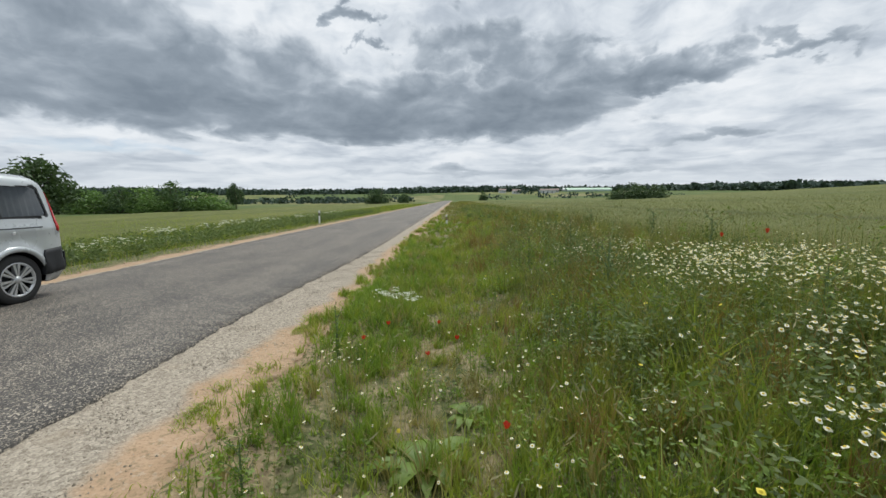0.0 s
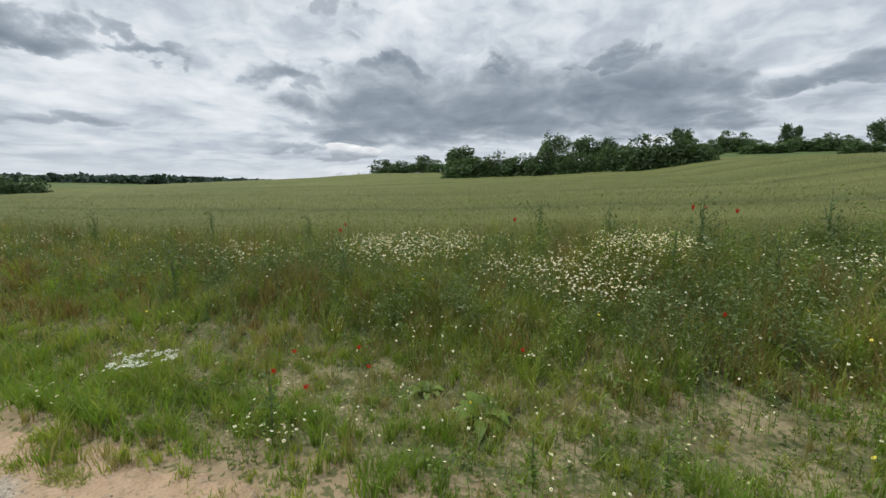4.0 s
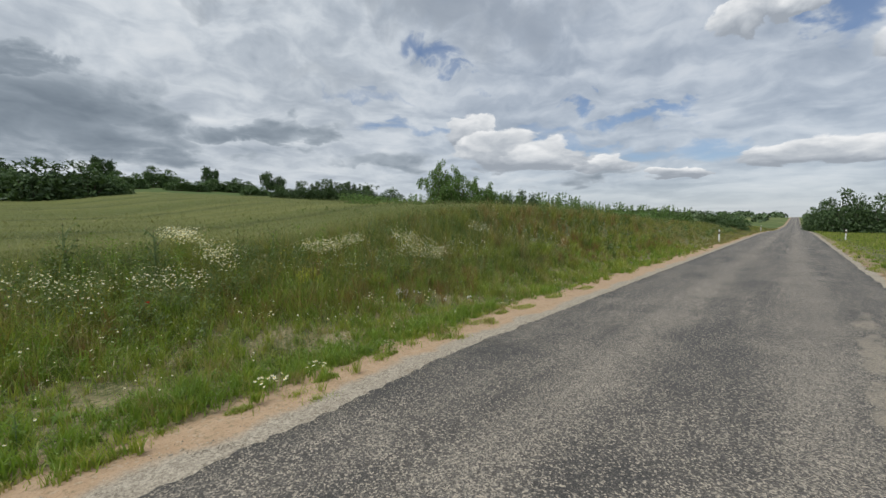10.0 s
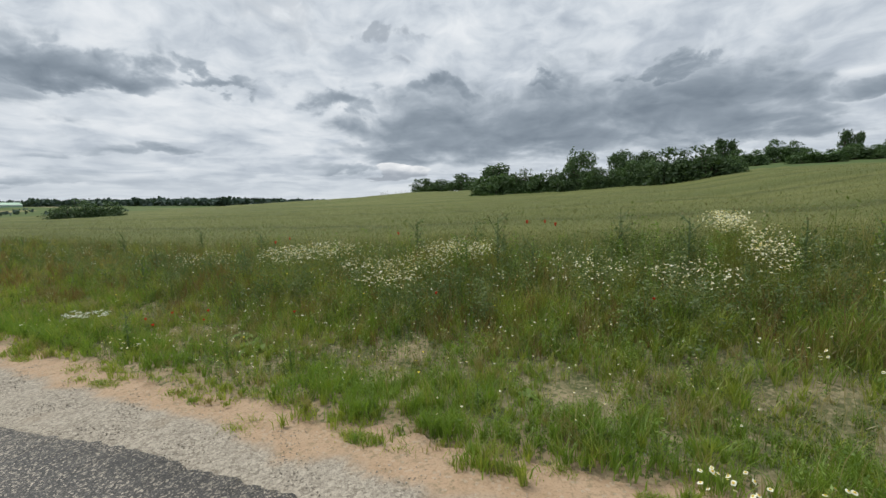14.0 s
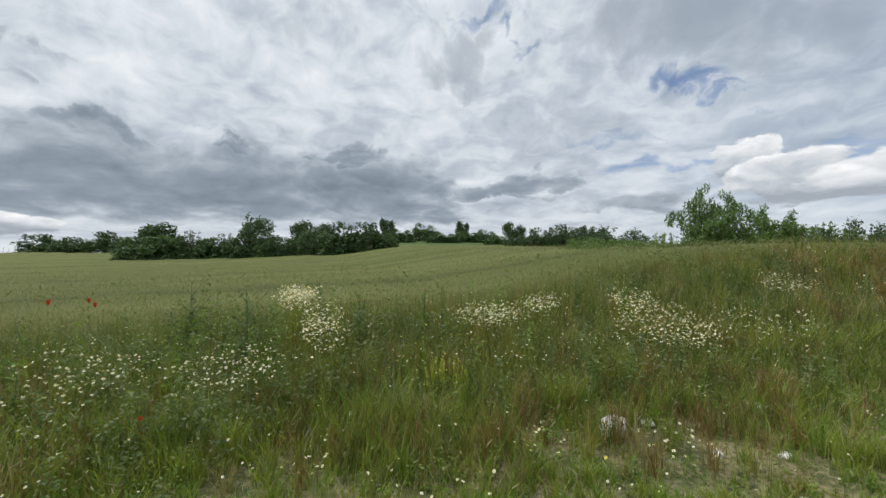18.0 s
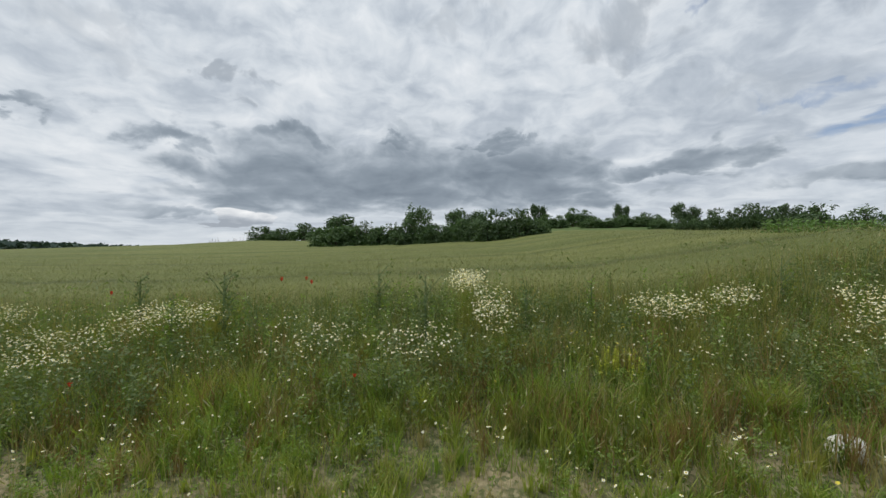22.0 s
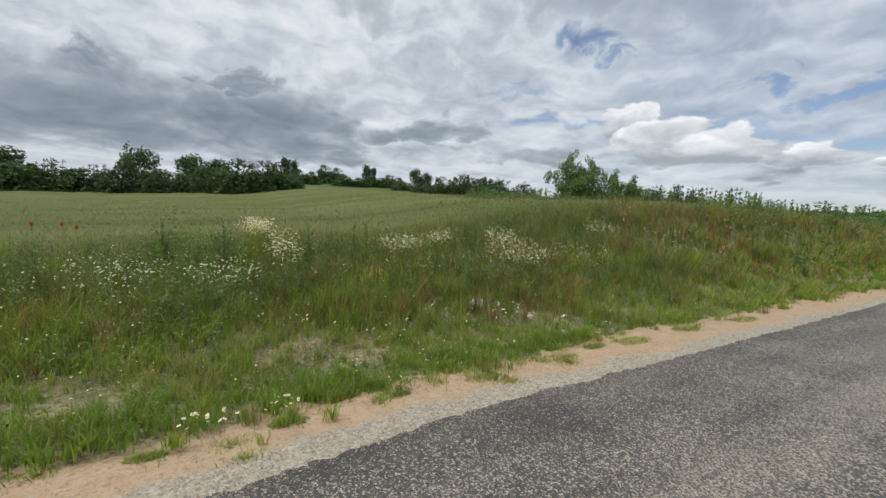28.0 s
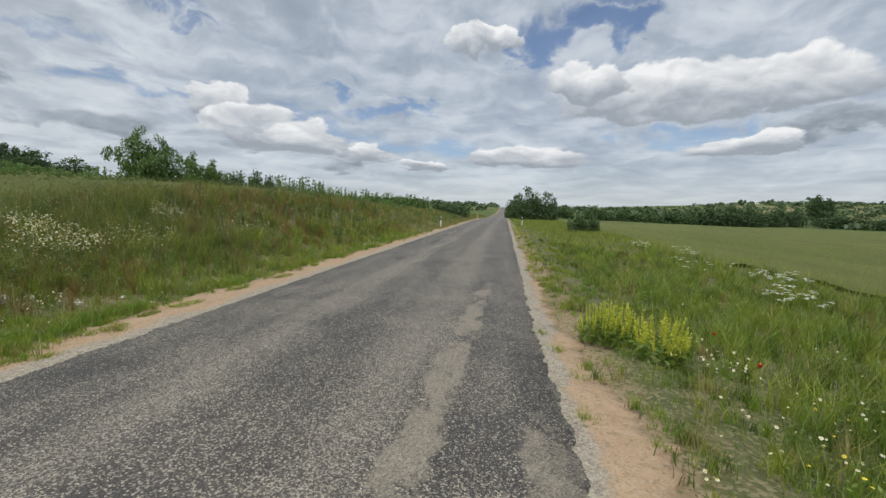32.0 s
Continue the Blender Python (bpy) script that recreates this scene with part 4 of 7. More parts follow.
weeds(px, py, R.uniform(0.4, 0.8, len(px)), 60, 0.2, 0.08)
px, py = scatter(-9.5, -3.2, -22, -3, 2.2, lambda x, y: patchy(x, y, 0.8, 1.5))
weeds(px, py, R.uniform(0.15, 0.45, len(px)), 70, 0.15, 0.04, 1)
px, py = scatter(-9.0, -3.6, 6, 48, 4.0)
weeds(px, py, R.uniform(0.3, 0.6, len(px)), 45, 0.22, 0.11, 0)
px, py = scatter(5.5, 9.5, -70, -18, 0.9)
weeds(px, py, R.uniform(0.4, 0.7, len(px)), 34, 0.28, 0.16)
px, py = scatter(5.5, 9.5, 16, 55, 0.9)
weeds(px, py, R.uniform(0.4, 0.7, len(px)), 34, 0.28, 0.16)


def herbs(px, py, h, count, leaf, mat):
    """Upright stems with small leaves set all along them."""
    n_ = len(px)
    tip, bend = g.blades(px, py, h, np.full(n_, 0.006), R.uniform(0.03, 0.3, n_), mat)
    f = R.uniform(0.08, 1.02, (n_, count))
    a = R.uniform(0, 6.28, (n_, count))
    foot = np.stack([px, py, land(px, py)], -1)
    c = foot[:, None] + bend[:, None] * (f ** 1.8)[..., None] + np.stack([np.cos(a) * leaf * 0.55, np.sin(a) * leaf * 0.55, f * h[:, None]], -1)
    g.leaves(c.reshape(-1, 3), (leaf * (1.35 - 0.75 * f) * R.uniform(0.7, 1.2, (n_, count))).ravel(), np.repeat(mat, count), flat=0.6, wide=0.24)


px, py = scatter(4.7, 9.5, -13, 10, 125, lambda x, y: bare(x, y) * ease(4.7, 5.8, x) * (0.15 + 0.85 * patchy(x, y, 0.7, 71.0)))
herbs(px, py, verge_height(px, py) * R.uniform(0.65, 1.15, len(px)), 15, 0.036, np.where(patchy(px, py, 0.55, 72.0) > 0.55, 0, np.where(R.random(len(px)) < 0.55, 2, 1)))
px, py = scatter(3.45, 5.2, -12, 12, 170, lambda x, y: bare(x, y) * patchy(x, y, 1.1, 73.0) * ease(3.36, 3.6, inward(x, y)))
herbs(px, py, R.uniform(0.05, 0.20, len(px)), 10, 0.026, np.where(patchy(px, py, 0.8, 74.0) > 0.5, 1, 2))
px, py = scatter(-9.0, -2.9, -17, -2, 55, lambda x, y: ease(-2.8, -3.8, x) * patchy(x, y, 0.7, 75.0))
herbs(px, py, R.uniform(0.14, 0.42, len(px)), 10, 0.036, np.where(patchy(px, py, 0.6, 76.0) > 0.5, 1, 2))
g.ready("leafy_weeds", [G_WEED, G_FRESH, G_DARK], "grey-green leafy weeds growing through the tall grass", "weeds")

# --- the other verge
g = Growth()
lowl = lambda x, y: ease(-2.42, -2.92, x - left_sand_edge(y) - 2.66 + 0.5 * (patchy(x, y, 1.6, 2.0) - 0.5))
x, y, w, n_ = tufts(-9.8, -2.3, -26, 1, 46, 19, 0.07, lambda x, y: lowl(x, y) * (0.10 + 0.90 * np.exp(-(np.maximum(-y - 9, 0) / 8.0) ** 1.2)) * ease(-0.5, -2.0, y) * (0.3 + 0.7 * patchy(x, y, 1.2, 3.0)))
d = np.hypot(x + 1.4, y + 2)
h = (0.13 + 0.40 * ease(-2.9, -5.0, x) * (0.4 + 0.6 * patchy(x, y, 0.8, 5.0))) * R.uniform(0.5, 1.3, n_)[w] * R.uniform(0.55, 1.1, len(x))
g.blades(x, y, h, 0.006 + d * 0.0006, R.uniform(0.15, 0.75, len(x)), choose(n_, 0.36, 0.22, 0.14, 0.28)[w])
for x0, x1, y0, y1, den in ((-10.5, -2.5, -80, -25, 55), (-10.5, -2.5, -1, 7, 70), (-10.5, -2.5, 7, 40, 75), (-10.5, -2.6, 40, 120, 28), (-13, -2.6, -180, -80, 12)):
    x, y = scatter(x0, x1, y0, y1, den, lambda x, y: lowl(x, y) * (0.4 + 0.6 * patchy(x, y, 0.6, 2.0)))
    d = np.hypot(x, y)
    h = (0.15 + 0.3 * ease(-3.0, -6.0, x)) * R.uniform(0.5, 1.1, len(x))
    g.blades(x, y, h, 0.006 + d * 0.0009, R.uniform(0.1, 0.6, len(x)), choose(len(x), 0.5, 0.14, 0.14, 0.22), fine=False)
# low crop beyond the verge
x, y = scatter(-30, -9.4, -60, 60, 26, lambda x, y: ease(-30, -12, x) * ease(60, 20, np.abs(y)))
g.blades(x, y, R.uniform(0.32, 0.45, len(x)), 0.008 + np.hypot(x, y) * 0.0009, R.uniform(0.1, 0.5, len(x)), fine=False, mat=0)
tx, ty = scatter(-2.9, -2.15, -40, -3, 4.5, lambda x, y: 0.35 + 0.65 * ease(-7, -14, y))
for cx, cy in [*zip(tx, ty), (-2.06, -7.42), (-2.1, -3.9), (-2.2, -5.2)]:
    k = R.integers(30, 90)
    a, r = R.uniform(0, 6.28, k), np.abs(R.normal(0, 0.07, k))
    g.blades(cx + r * np.cos(a), cy + r * np.sin(a), R.uniform(0.03, 0.13, k), R.uniform(0.004, 0.008, k), R.uniform(0.3, 1.2, k), z=np.full(k, -0.04))
g.ready("roadside_grass", [G_SHORT, G_LUSH, G_STRAW, G_DARK], "rough green grass on the verge beside the low crop", "grass")

# --- wheat at the field's near edge, thinning into the even crop
g = Growth()
x, y = scatter(9.0, 46, -34, 70, 125, lambda x, y: (x > field_edge(y)) * (y > -26 - 0.2 * (x - 9)) * np.exp(-np.maximum(np.hypot(x - 3, (y + 1) * 0.75) - 7, 0) / 10.5) * ease(72, 40, y))
d = np.hypot(x - 2, y + 1)
tip, bend = g.blades(x, y, R.uniform(0.55, 0.80, len(x)), 0.005 + d * 0.0008, R.uniform(0.03, 0.22, len(x)), fine=False)
pick = R.random(len(x)) < 0.55
g.heads(tip[pick], bend[pick], R.uniform(0.07, 0.12, pick.sum()), 0.009 + d[pick] * 0.0004, 1)
g.ready("wheat_stalks", [G_WHEAT, G_EAR], "ripening wheat stalks with pale ears at the field edge", "wheat")

# --- daisies in drifts and singly
g = Growth()


def drift(cx, cy, rx, ry, count, low_, high_, rad=0.0115):
    count = int(count * (2.7 if count > 50 else 1.3))
    rad = min(rad, 0.016) * (1.22 if cx > 6 else 0.95 if cx > 0 else 0.75)
    a, r = R.uniform(0, 6.28, count), np.sqrt(R.random(count))
    x, y = cx + rx * r * np.cos(a) + R.normal(0, 0.06, count), cy + ry * r * np.sin(a) + R.normal(0, 0.06, count)
    h = R.uniform(low_, high_, count) + (0.04 if cx > 6 else 0.0)
    z = land(x, y)
    g.blades(x, y, h, np.full(count, 0.004), np.zeros(count), 2, fine=False)
    g.discs(np.stack([x, y, z + h - 0.02], -1), R.uniform(rad * 0.75, rad * 1.25, count), 0, 1)


for spot in ((7.5, 3.7, 1.0, 1.0, 300, 0.48, 0.74), (8.3, 5.0, 0.7, 0.6, 60, 0.45, 0.65), (7.1, 1.5, 0.7, 1.1, 210, 0.40, 0.6), (7.8, 0.5, 0.5, 0.7, 220, 0.5, 0.74), (6.4, 1.2, 0.3, 0.6, 60, 0.35, 0.5),
             (8.5, -3.7, 0.55, 0.22, 190, 0.75, 0.98), (7.7, -4.05, 0.7, 0.25, 150, 0.5, 0.85), (7.0, -3.1, 0.6, 0.5, 80, 0.4, 0.6), (7.9, -6.4, 0.4, 0.5, 170, 0.5, 0.72), (8.2, -7.4, 0.3, 0.35, 90, 0.5, 0.68)):
    drift(*spot)
for spot in ((6.9, -8.7, 0.6, 0.7, 230, 0.45, 0.7), (7.7, -8.8, 0.35, 0.4, 90, 0.5, 0.7), (7.5, -11.9, 0.3, 0.5, 60, 0.5, 0.7), (7.0, -1.9, 0.6, 0.6, 60, 0.45, 0.65), (7.2, 6.4, 0.6, 0.8, 60, 0.4, 0.6),
             (7.8, 7.9, 0.5, 0.7, 52, 0.4, 0.5), (8.4, 10.1, 0.5, 0.8, 40, 0.35, 0.5), (8.0, 13.5, 0.7, 1.2, 45, 0.4, 0.55), (6.7, -10.5, 0.5, 0.9, 60, 0.4, 0.6), (6.8, -15, 0.8, 2.0, 70, 0.4, 0.6)):
    drift(*spot)
for spot in ((5.6, -5.9, 0.25, 0.3, 16, 0.18, 0.3, 0.02), (5.35, -7.2, 0.25, 0.4, 26, 0.12, 0.22, 0.02), (5.7, -3.9, 0.15, 0.2, 9, 0.2, 0.28, 0.02), (3.42, -2.8, 0.12, 0.3, 14, 0.10, 0.17, 0.021), (3.5, -3.4, 0.1, 0.2, 9, 0.10, 0.17, 0.021),
             (5.2, -4.8, 0.4, 0.6, 14, 0.15, 0.3, 0.018), (4.7, -0.5, 0.6, 3.0, 50, 0.14, 0.3, 0.010), (4.2, 2.4, 0.6, 1.2, 30, 0.12, 0.25, 0.010), (5.5, 0.5, 0.6, 4.0, 70, 0.25, 0.42, 0.012), (3.75, 3.4, 0.15, 0.3, 24, 0.1, 0.2, 0.012)):
    drift(*spot)
for spot in ((-3.65, -6.3, 0.35, 0.5, 46, 0.2, 0.34, 0.02), (-3.6, -4.8, 0.5, 0.7, 30, 0.12, 0.28, 0.02), (-4.4, -5.4, 0.6, 0.9, 34, 0.2, 0.35, 0.018), (-2.75, -4.1, 0.2, 0.5, 8, 0.06, 0.12, 0.02), (-5.5, -9, 1.5, 3, 40, 0.3, 0.45, 0.018), (-5, 12, 0.8, 3.0, 60, 0.3, 0.45, 0.02)):
    drift(*spot)
x, y = scatter(6.2, 9.2, -10, 5.5, 44, lambda x, y: patchy(x, y, 0.8, 52.0) ** 1.5)
h = verge_height(x, y) * R.uniform(0.95, 1.2, len(x))
g.discs(np.stack([x, y, land(x, y) + h], -1), R.uniform(0.008, 0.0135, len(x)), 0, 1)
g.blades(x, y, h, np.full(len(x), 0.003), np.zeros(len(x)), 2, fine=False)
x, y = scatter(3.5, 9.2, -16, 14, 3.2)
for cx, cy in zip(x, y):
    drift(cx, cy, 0.12, 0.12, int(R.integers(1, 5)), *((0.12, 0.28) if cx < 5.4 else (0.35, 0.62)), 0.010)
g.ready("daisies", [PETAL_WHITE, DISC_YELLOW, G_TALL], "white daisies with yellow eyes in drifts among the grass", "flowers")

# --- flat cream umbels on the far verge and one white clump by the road
g = Growth()


def umbels(cx, cy, rx, ry, count, low_, high_, size):
    a, r = R.uniform(0, 6.28, count), np.sqrt(R.random(count))
    x, y = cx + rx * r * np.cos(a), cy + ry * r * np.sin(a)
    h = R.uniform(low_, high_, count)
    g.blades(x, y, h, np.full(count, 0.006), np.zeros(count), 1, fine=False)
    for px_, py_, pz in zip(x, y, land(x, y) + h - 0.02):
        k = 14
        a, r = R.uniform(0, 6.28, k), size * np.sqrt(R.random(k))
        c = np.stack([px_ + r * np.cos(a), py_ + r * np.sin(a), pz + R.uniform(-0.008, 0.008, k) - 0.3 * r * r / size], -1)
        g.leaves(c, R.uniform(size * 0.45, size * 0.8, k), 0, flat=0.12)


umbels(4.05, 4.85, 0.30, 0.22, 30, 0.26, 0.36, 0.04)
for cx, cy, rx, ry, cnt in ((-7.7, 17.3, 0.8, 0.9, 60), (-8.2, 24, 0.7, 1.5, 60), (-7.7, 27, 0.7, 1.3, 50), (-7.4, 33, 0.7, 2.0, 60), (-7.5, 42, 0.8, 4, 60), (-6.0, 13, 0.6, 0.8, 26), (-7.6, 20.5, 0.7, 1.0, 30), (-5.2, 10.6, 0.5, 0.5, 18),
                            (-8.1, -23.6, 0.6, 0.8, 26), (-9.0, -20.5, 0.5, 0.7, 24), (-8.4, -13.6, 0.7, 0.9, 34), (-7.0, -10.6, 0.5, 0.7, 26), (-7.6, -16, 0.8, 1.5, 14)):
    umbels(cx, cy, rx, ry, cnt, 0.42, 0.62, 0.065)
g.ready("white_umbels", [PETAL_CREAM, G_TALL], "flat cream-white flower umbels on green stems along the verge", "flowers")

# --- small yellow flowers
g = Growth()
x, y = scatter(4.0, 9.0, -14, 12, 0.8)
x, y = np.concatenate([x, R.normal(7.6, 0.4, 40), R.normal(-3.9, 0.3, 14)]), np.concatenate([y, R.normal(-5.8, 0.5, 40), R.normal(-4.9, 0.5, 14)])
h = np.where(x < 5.4, 0.22, 0.5) * R.uniform(0.7, 1.1, len(x))
g.blades(x, y, h, np.full(len(x), 0.004), np.zeros(len(x)), 1, fine=False)
g.discs(np.stack([x, y, land(x, y) + h - 0.02], -1), R.uniform(0.009, 0.017, len(x)), 0, 0)
g.ready("yellow_flowers", [PETAL_YELLOW, G_TALL], "small yellow flowers scattered through the grass", "flowers")

# ---------------------------------------------------------------- trees and bushes
L_DARK = leafy("dark_oak_leaves", (0.034, 0.060, 0.024), (0.058, 0.098, 0.036), (0.094, 0.144, 0.053), through=0.18, patch=0.2, patch_scale=3.0)
L_MID = leafy("hedge_leaves", (0.041, 0.076, 0.028), (0.071, 0.121, 0.044), (0.117, 0.174, 0.063), through=0.22, patch=0.2, patch_scale=3.0)
L_BRIGHT = leafy("young_leaves", (0.072, 0.128, 0.034), (0.118, 0.202, 0.053), (0.187, 0.276, 0.081), through=0.3, patch=0.2, patch_scale=3.0)
L_PALE = leafy("dry_pale_twigs", (0.072, 0.068, 0.054), (0.117, 0.108, 0.090), through=0.0)
BARK = plain("grey_brown_bark", (0.11, 0.085, 0.065), 0.9, vary=0.35, scale=9.0)


def part(name, bm, mat, parent, label=""):
    me = bpy.data.meshes.new(name)
    bm.to_mesh(me)
    bm.free()
    me.materials.append(mat)
    ob = new(name, me)
    ob.parent = parent
    return tagged(ob, label)


def empty(name, m=None):
    ob = new(name)
    ob.empty_display_size = 0.2
    if m is not None:
        ob.matrix_world = m
    return ob


def limb(bm, a, b, ra, rb, sides=6, bow=0.0, root=None, crotch=None):
    """A tapered, slightly bowed branch from a to b, grown on to the root or ending in the crotch where these are given."""
    a, b = Vector(a), Vector(b)
    d = (b - a).normalized()
    u = d.orthogonal().normalized()
    w = d.cross(u)
    rings = []
    for i in range(4):
        t = i / 3
        c = a.lerp(b, t) + u * bow * math.sin(math.pi * t)
        r = ra + (rb - ra) * t
        rings.append([bm.verts.new(c + (u * math.cos(k * 2 * math.pi / sides) + w * math.sin(k * 2 * math.pi / sides)) * r) for k in range(sides)])
    for p, q in zip(rings, rings[1:]):
        for k in range(sides):
            bm.faces.new((p[k], p[(k + 1) % sides], q[(k + 1) % sides], q[k]))
    for ring, point in ((rings[0][::-1], root), (rings[-1], crotch)):
        if point is None:
            bm.faces.new(ring)
        else:
            for k in range(sides):
                bm.faces.new((ring[k], ring[(k + 1) % sides], point))


def crown_mesh(name, lobes, leaves, size, seed, mat):
    """Leaves gathered on the outsides of uneven lobes (x, y, z, radius), thinner inside, with gaps between."""
    r = np.random.default_rng(seed)
    g = Growth()
    share = np.array([q[3] ** 2 for q in lobes])
    for (lx_, ly_, lz, lr), k in zip(lobes, (share / share.sum() * leaves).astype(int)):
        d = r.normal(size=(k, 3))
        d /= np.linalg.norm(d, axis=1)[:, None]
        rad = lr * (0.5 + 0.55 * r.random(k) ** 0.6) * (1 + 0.16 * np.sin(5 * d[:, 0] + 3 * d[:, 2] + seed) + 0.12 * np.sin(9 * d[:, 1] + 7 * d[:, 0]))
        c = np.array([lx_, ly_, lz]) + d * rad[:, None] * np.array([1, 1, 0.85])
        c = c[c[:, 2] > 0.015]
        g.leaves(c, r.uniform(size * 0.6, size * 1.4, len(c)), 0, flat=0.9)
    me = bpy.data.meshes.new(name)
    v = np.concatenate(g.v)
    quick(me, v, np.concatenate(g.q), smooth=False)
    me.materials.append(mat)
    return me


def tree(name, label, category, seed, kind, mat, leaves=2600, size=0.095):
    """A tree one unit high and one unit wide, ready to be set at its true size."""
    r = np.random.default_rng(seed)
    base = empty(name)
    lobes = []
    bm = bmesh.new()
    if kind == "round":
        lobes = [(0.33 * math.cos(a) * r.uniform(0.6, 1), 0.33 * math.sin(a) * r.uniform(0.6, 1), r.uniform(0.24, 0.74), r.uniform(0.15, 0.23)) for a in r.uniform(0, 6.28, 20)]
        lobes += [(r.uniform(-0.12, 0.12), r.uniform(-0.12, 0.12), r.uniform(0.6, 0.84), r.uniform(0.15, 0.2)) for _ in range(5)]
        fork = bm.verts.new((0.02, 0.01, 0.33))
        limb(bm, (0, 0, -0.04), (0.02, 0.01, 0.36), 0.045, 0.03, crotch=fork)
        for q in lobes[::2]:
            limb(bm, (0.02, 0.01, 0.34), q[:3], 0.02, 0.005, 5, 0.03, root=fork)
    elif kind == "bush":
        lobes = [(0.38 * math.cos(a) * math.sqrt(q), 0.38 * math.sin(a) * math.sqrt(q), r.uniform(0.15, 0.74) * (1.05 - 0.45 * q), r.uniform(0.13, 0.23)) for a, q in zip(r.uniform(0, 6.28, 30), r.random(30))]
        lobes += [(r.uniform(-0.2, 0.2), r.uniform(-0.2, 0.2), r.uniform(0.7, 0.86), r.uniform(0.08, 0.14)) for _ in range(4)]
        lobes += [(0.36 * math.cos(a), 0.36 * math.sin(a), r.uniform(0.06, 0.2), r.uniform(0.12, 0.17)) for a in np.linspace(0, 6.28, 12, endpoint=False)]
        fork = bm.verts.new((0, 0, -0.08))
        for q in lobes[::2]:
            limb(bm, (r.uniform(-0.06, 0.06), r.uniform(-0.06, 0.06), -0.04), q[:3], 0.016, 0.004, 5, 0.04, root=fork)
    elif kind == "shoots":
        fork = bm.verts.new((0, 0, -0.08))
        for i in range(11):
            a, q = r.uniform(0, 6.28), r.uniform(0.05, 0.42)
            x, y, top = q * math.cos(a), q * math.sin(a), r.uniform(0.55, 1.0)
            limb(bm, (x * 0.7, y * 0.7, -0.03), (x, y, top), 0.012, 0.003, 4, 0.03, root=fork)
            lobes += [(x * (0.7 + 0.3 * f), y * (0.7 + 0.3 * f), top * f, 0.10 * (1.15 - 0.75 * f) * (1 if f > 0.35 else 1.5)) for f in (0.2, 0.35, 0.5, 0.65, 0.8, 0.93)]
    else:                                   # open: limbs with separate sprays, sky between them
        tips = [(q * math.cos(a), q * math.sin(a), (0.62 + 0.36 * r.random()) * (1.06 - 0.85 * q)) for a, q in zip(np.arange(13) * 2.4, np.linspace(0.08, 0.52, 13))]
        fork = bm.verts.new((0, 0, -0.08))
        for t_ in tips:
            end = bm.verts.new(t_)
            limb(bm, (0, 0, -0.03), t_, 0.022, 0.004, 5, r.uniform(-0.06, 0.06), root=fork, crotch=end)
            for _ in range(3):
                e = (t_[0] + r.normal(0, 0.055), t_[1] + r.normal(0, 0.055), min(0.98, t_[2] + r.normal(-0.02, 0.045)))
                limb(bm, t_, e, 0.006, 0.002, 4, root=end)
                lobes.append((*e, r.uniform(0.075, 0.125)))
            for f in (0.45, 0.65, 0.82):
                lobes.append((t_[0] * f, t_[1] * f, t_[2] * f, r.uniform(0.08, 0.12)))
        lobes += [(0.3 * math.cos(a), 0.3 * math.sin(a), r.uniform(0.1, 0.42), r.uniform(0.12, 0.18)) for a in r.uniform(0, 6.28, 14)]
    part("trunk", bm, BARK, base)
    crown = new("crown", crown_mesh("crown", lobes, leaves, size, seed, mat))
    crown.parent = base
    return tagged(base, label, category)


PLANTED = set()


def plant_trees(protos, rows, group):
    """Sets copies of the prototypes at (x, y, height, width, which)."""
    rr = np.random.default_rng(len(rows) * 7 + 1)
    wide = [row for row in rows if row[3] > 1.9 * row[1]]
    rows = [row for row in rows if row[3] <= 1.9 * row[1]]
    for x, y, h, w, which in wide:          # a broad one is two standing side by side
        d = Vector((-y, x, 0)).normalized() * w * 0.23
        rows += [(x + d.x, y + d.y, h, w * 0.68, which), (x - d.x, y - d.y, h * 0.88, w * 0.64, which)]
    for x, y, h, w, which in rows:
        p = protos[which]
        spot = Matrix.Translation((x, y, float(land(x, y)) - 0.05)) @ Matrix.Rotation(rr.uniform(0, 6.28), 4, "Z")
        size = (w * 1.12, w * 1.12, h * 1.04)
        if p.name in PLANTED:
            ob = copy_thing(p, spot @ Matrix.Diagonal((*(a / b for a, b in zip(size, p.scale)), 1)))
        else:
            ob = p
            ob.matrix_basis = spot @ Matrix.Diagonal((*size, 1))
        PLANTED.add(ob.name)
        tagged(ob, group=group)


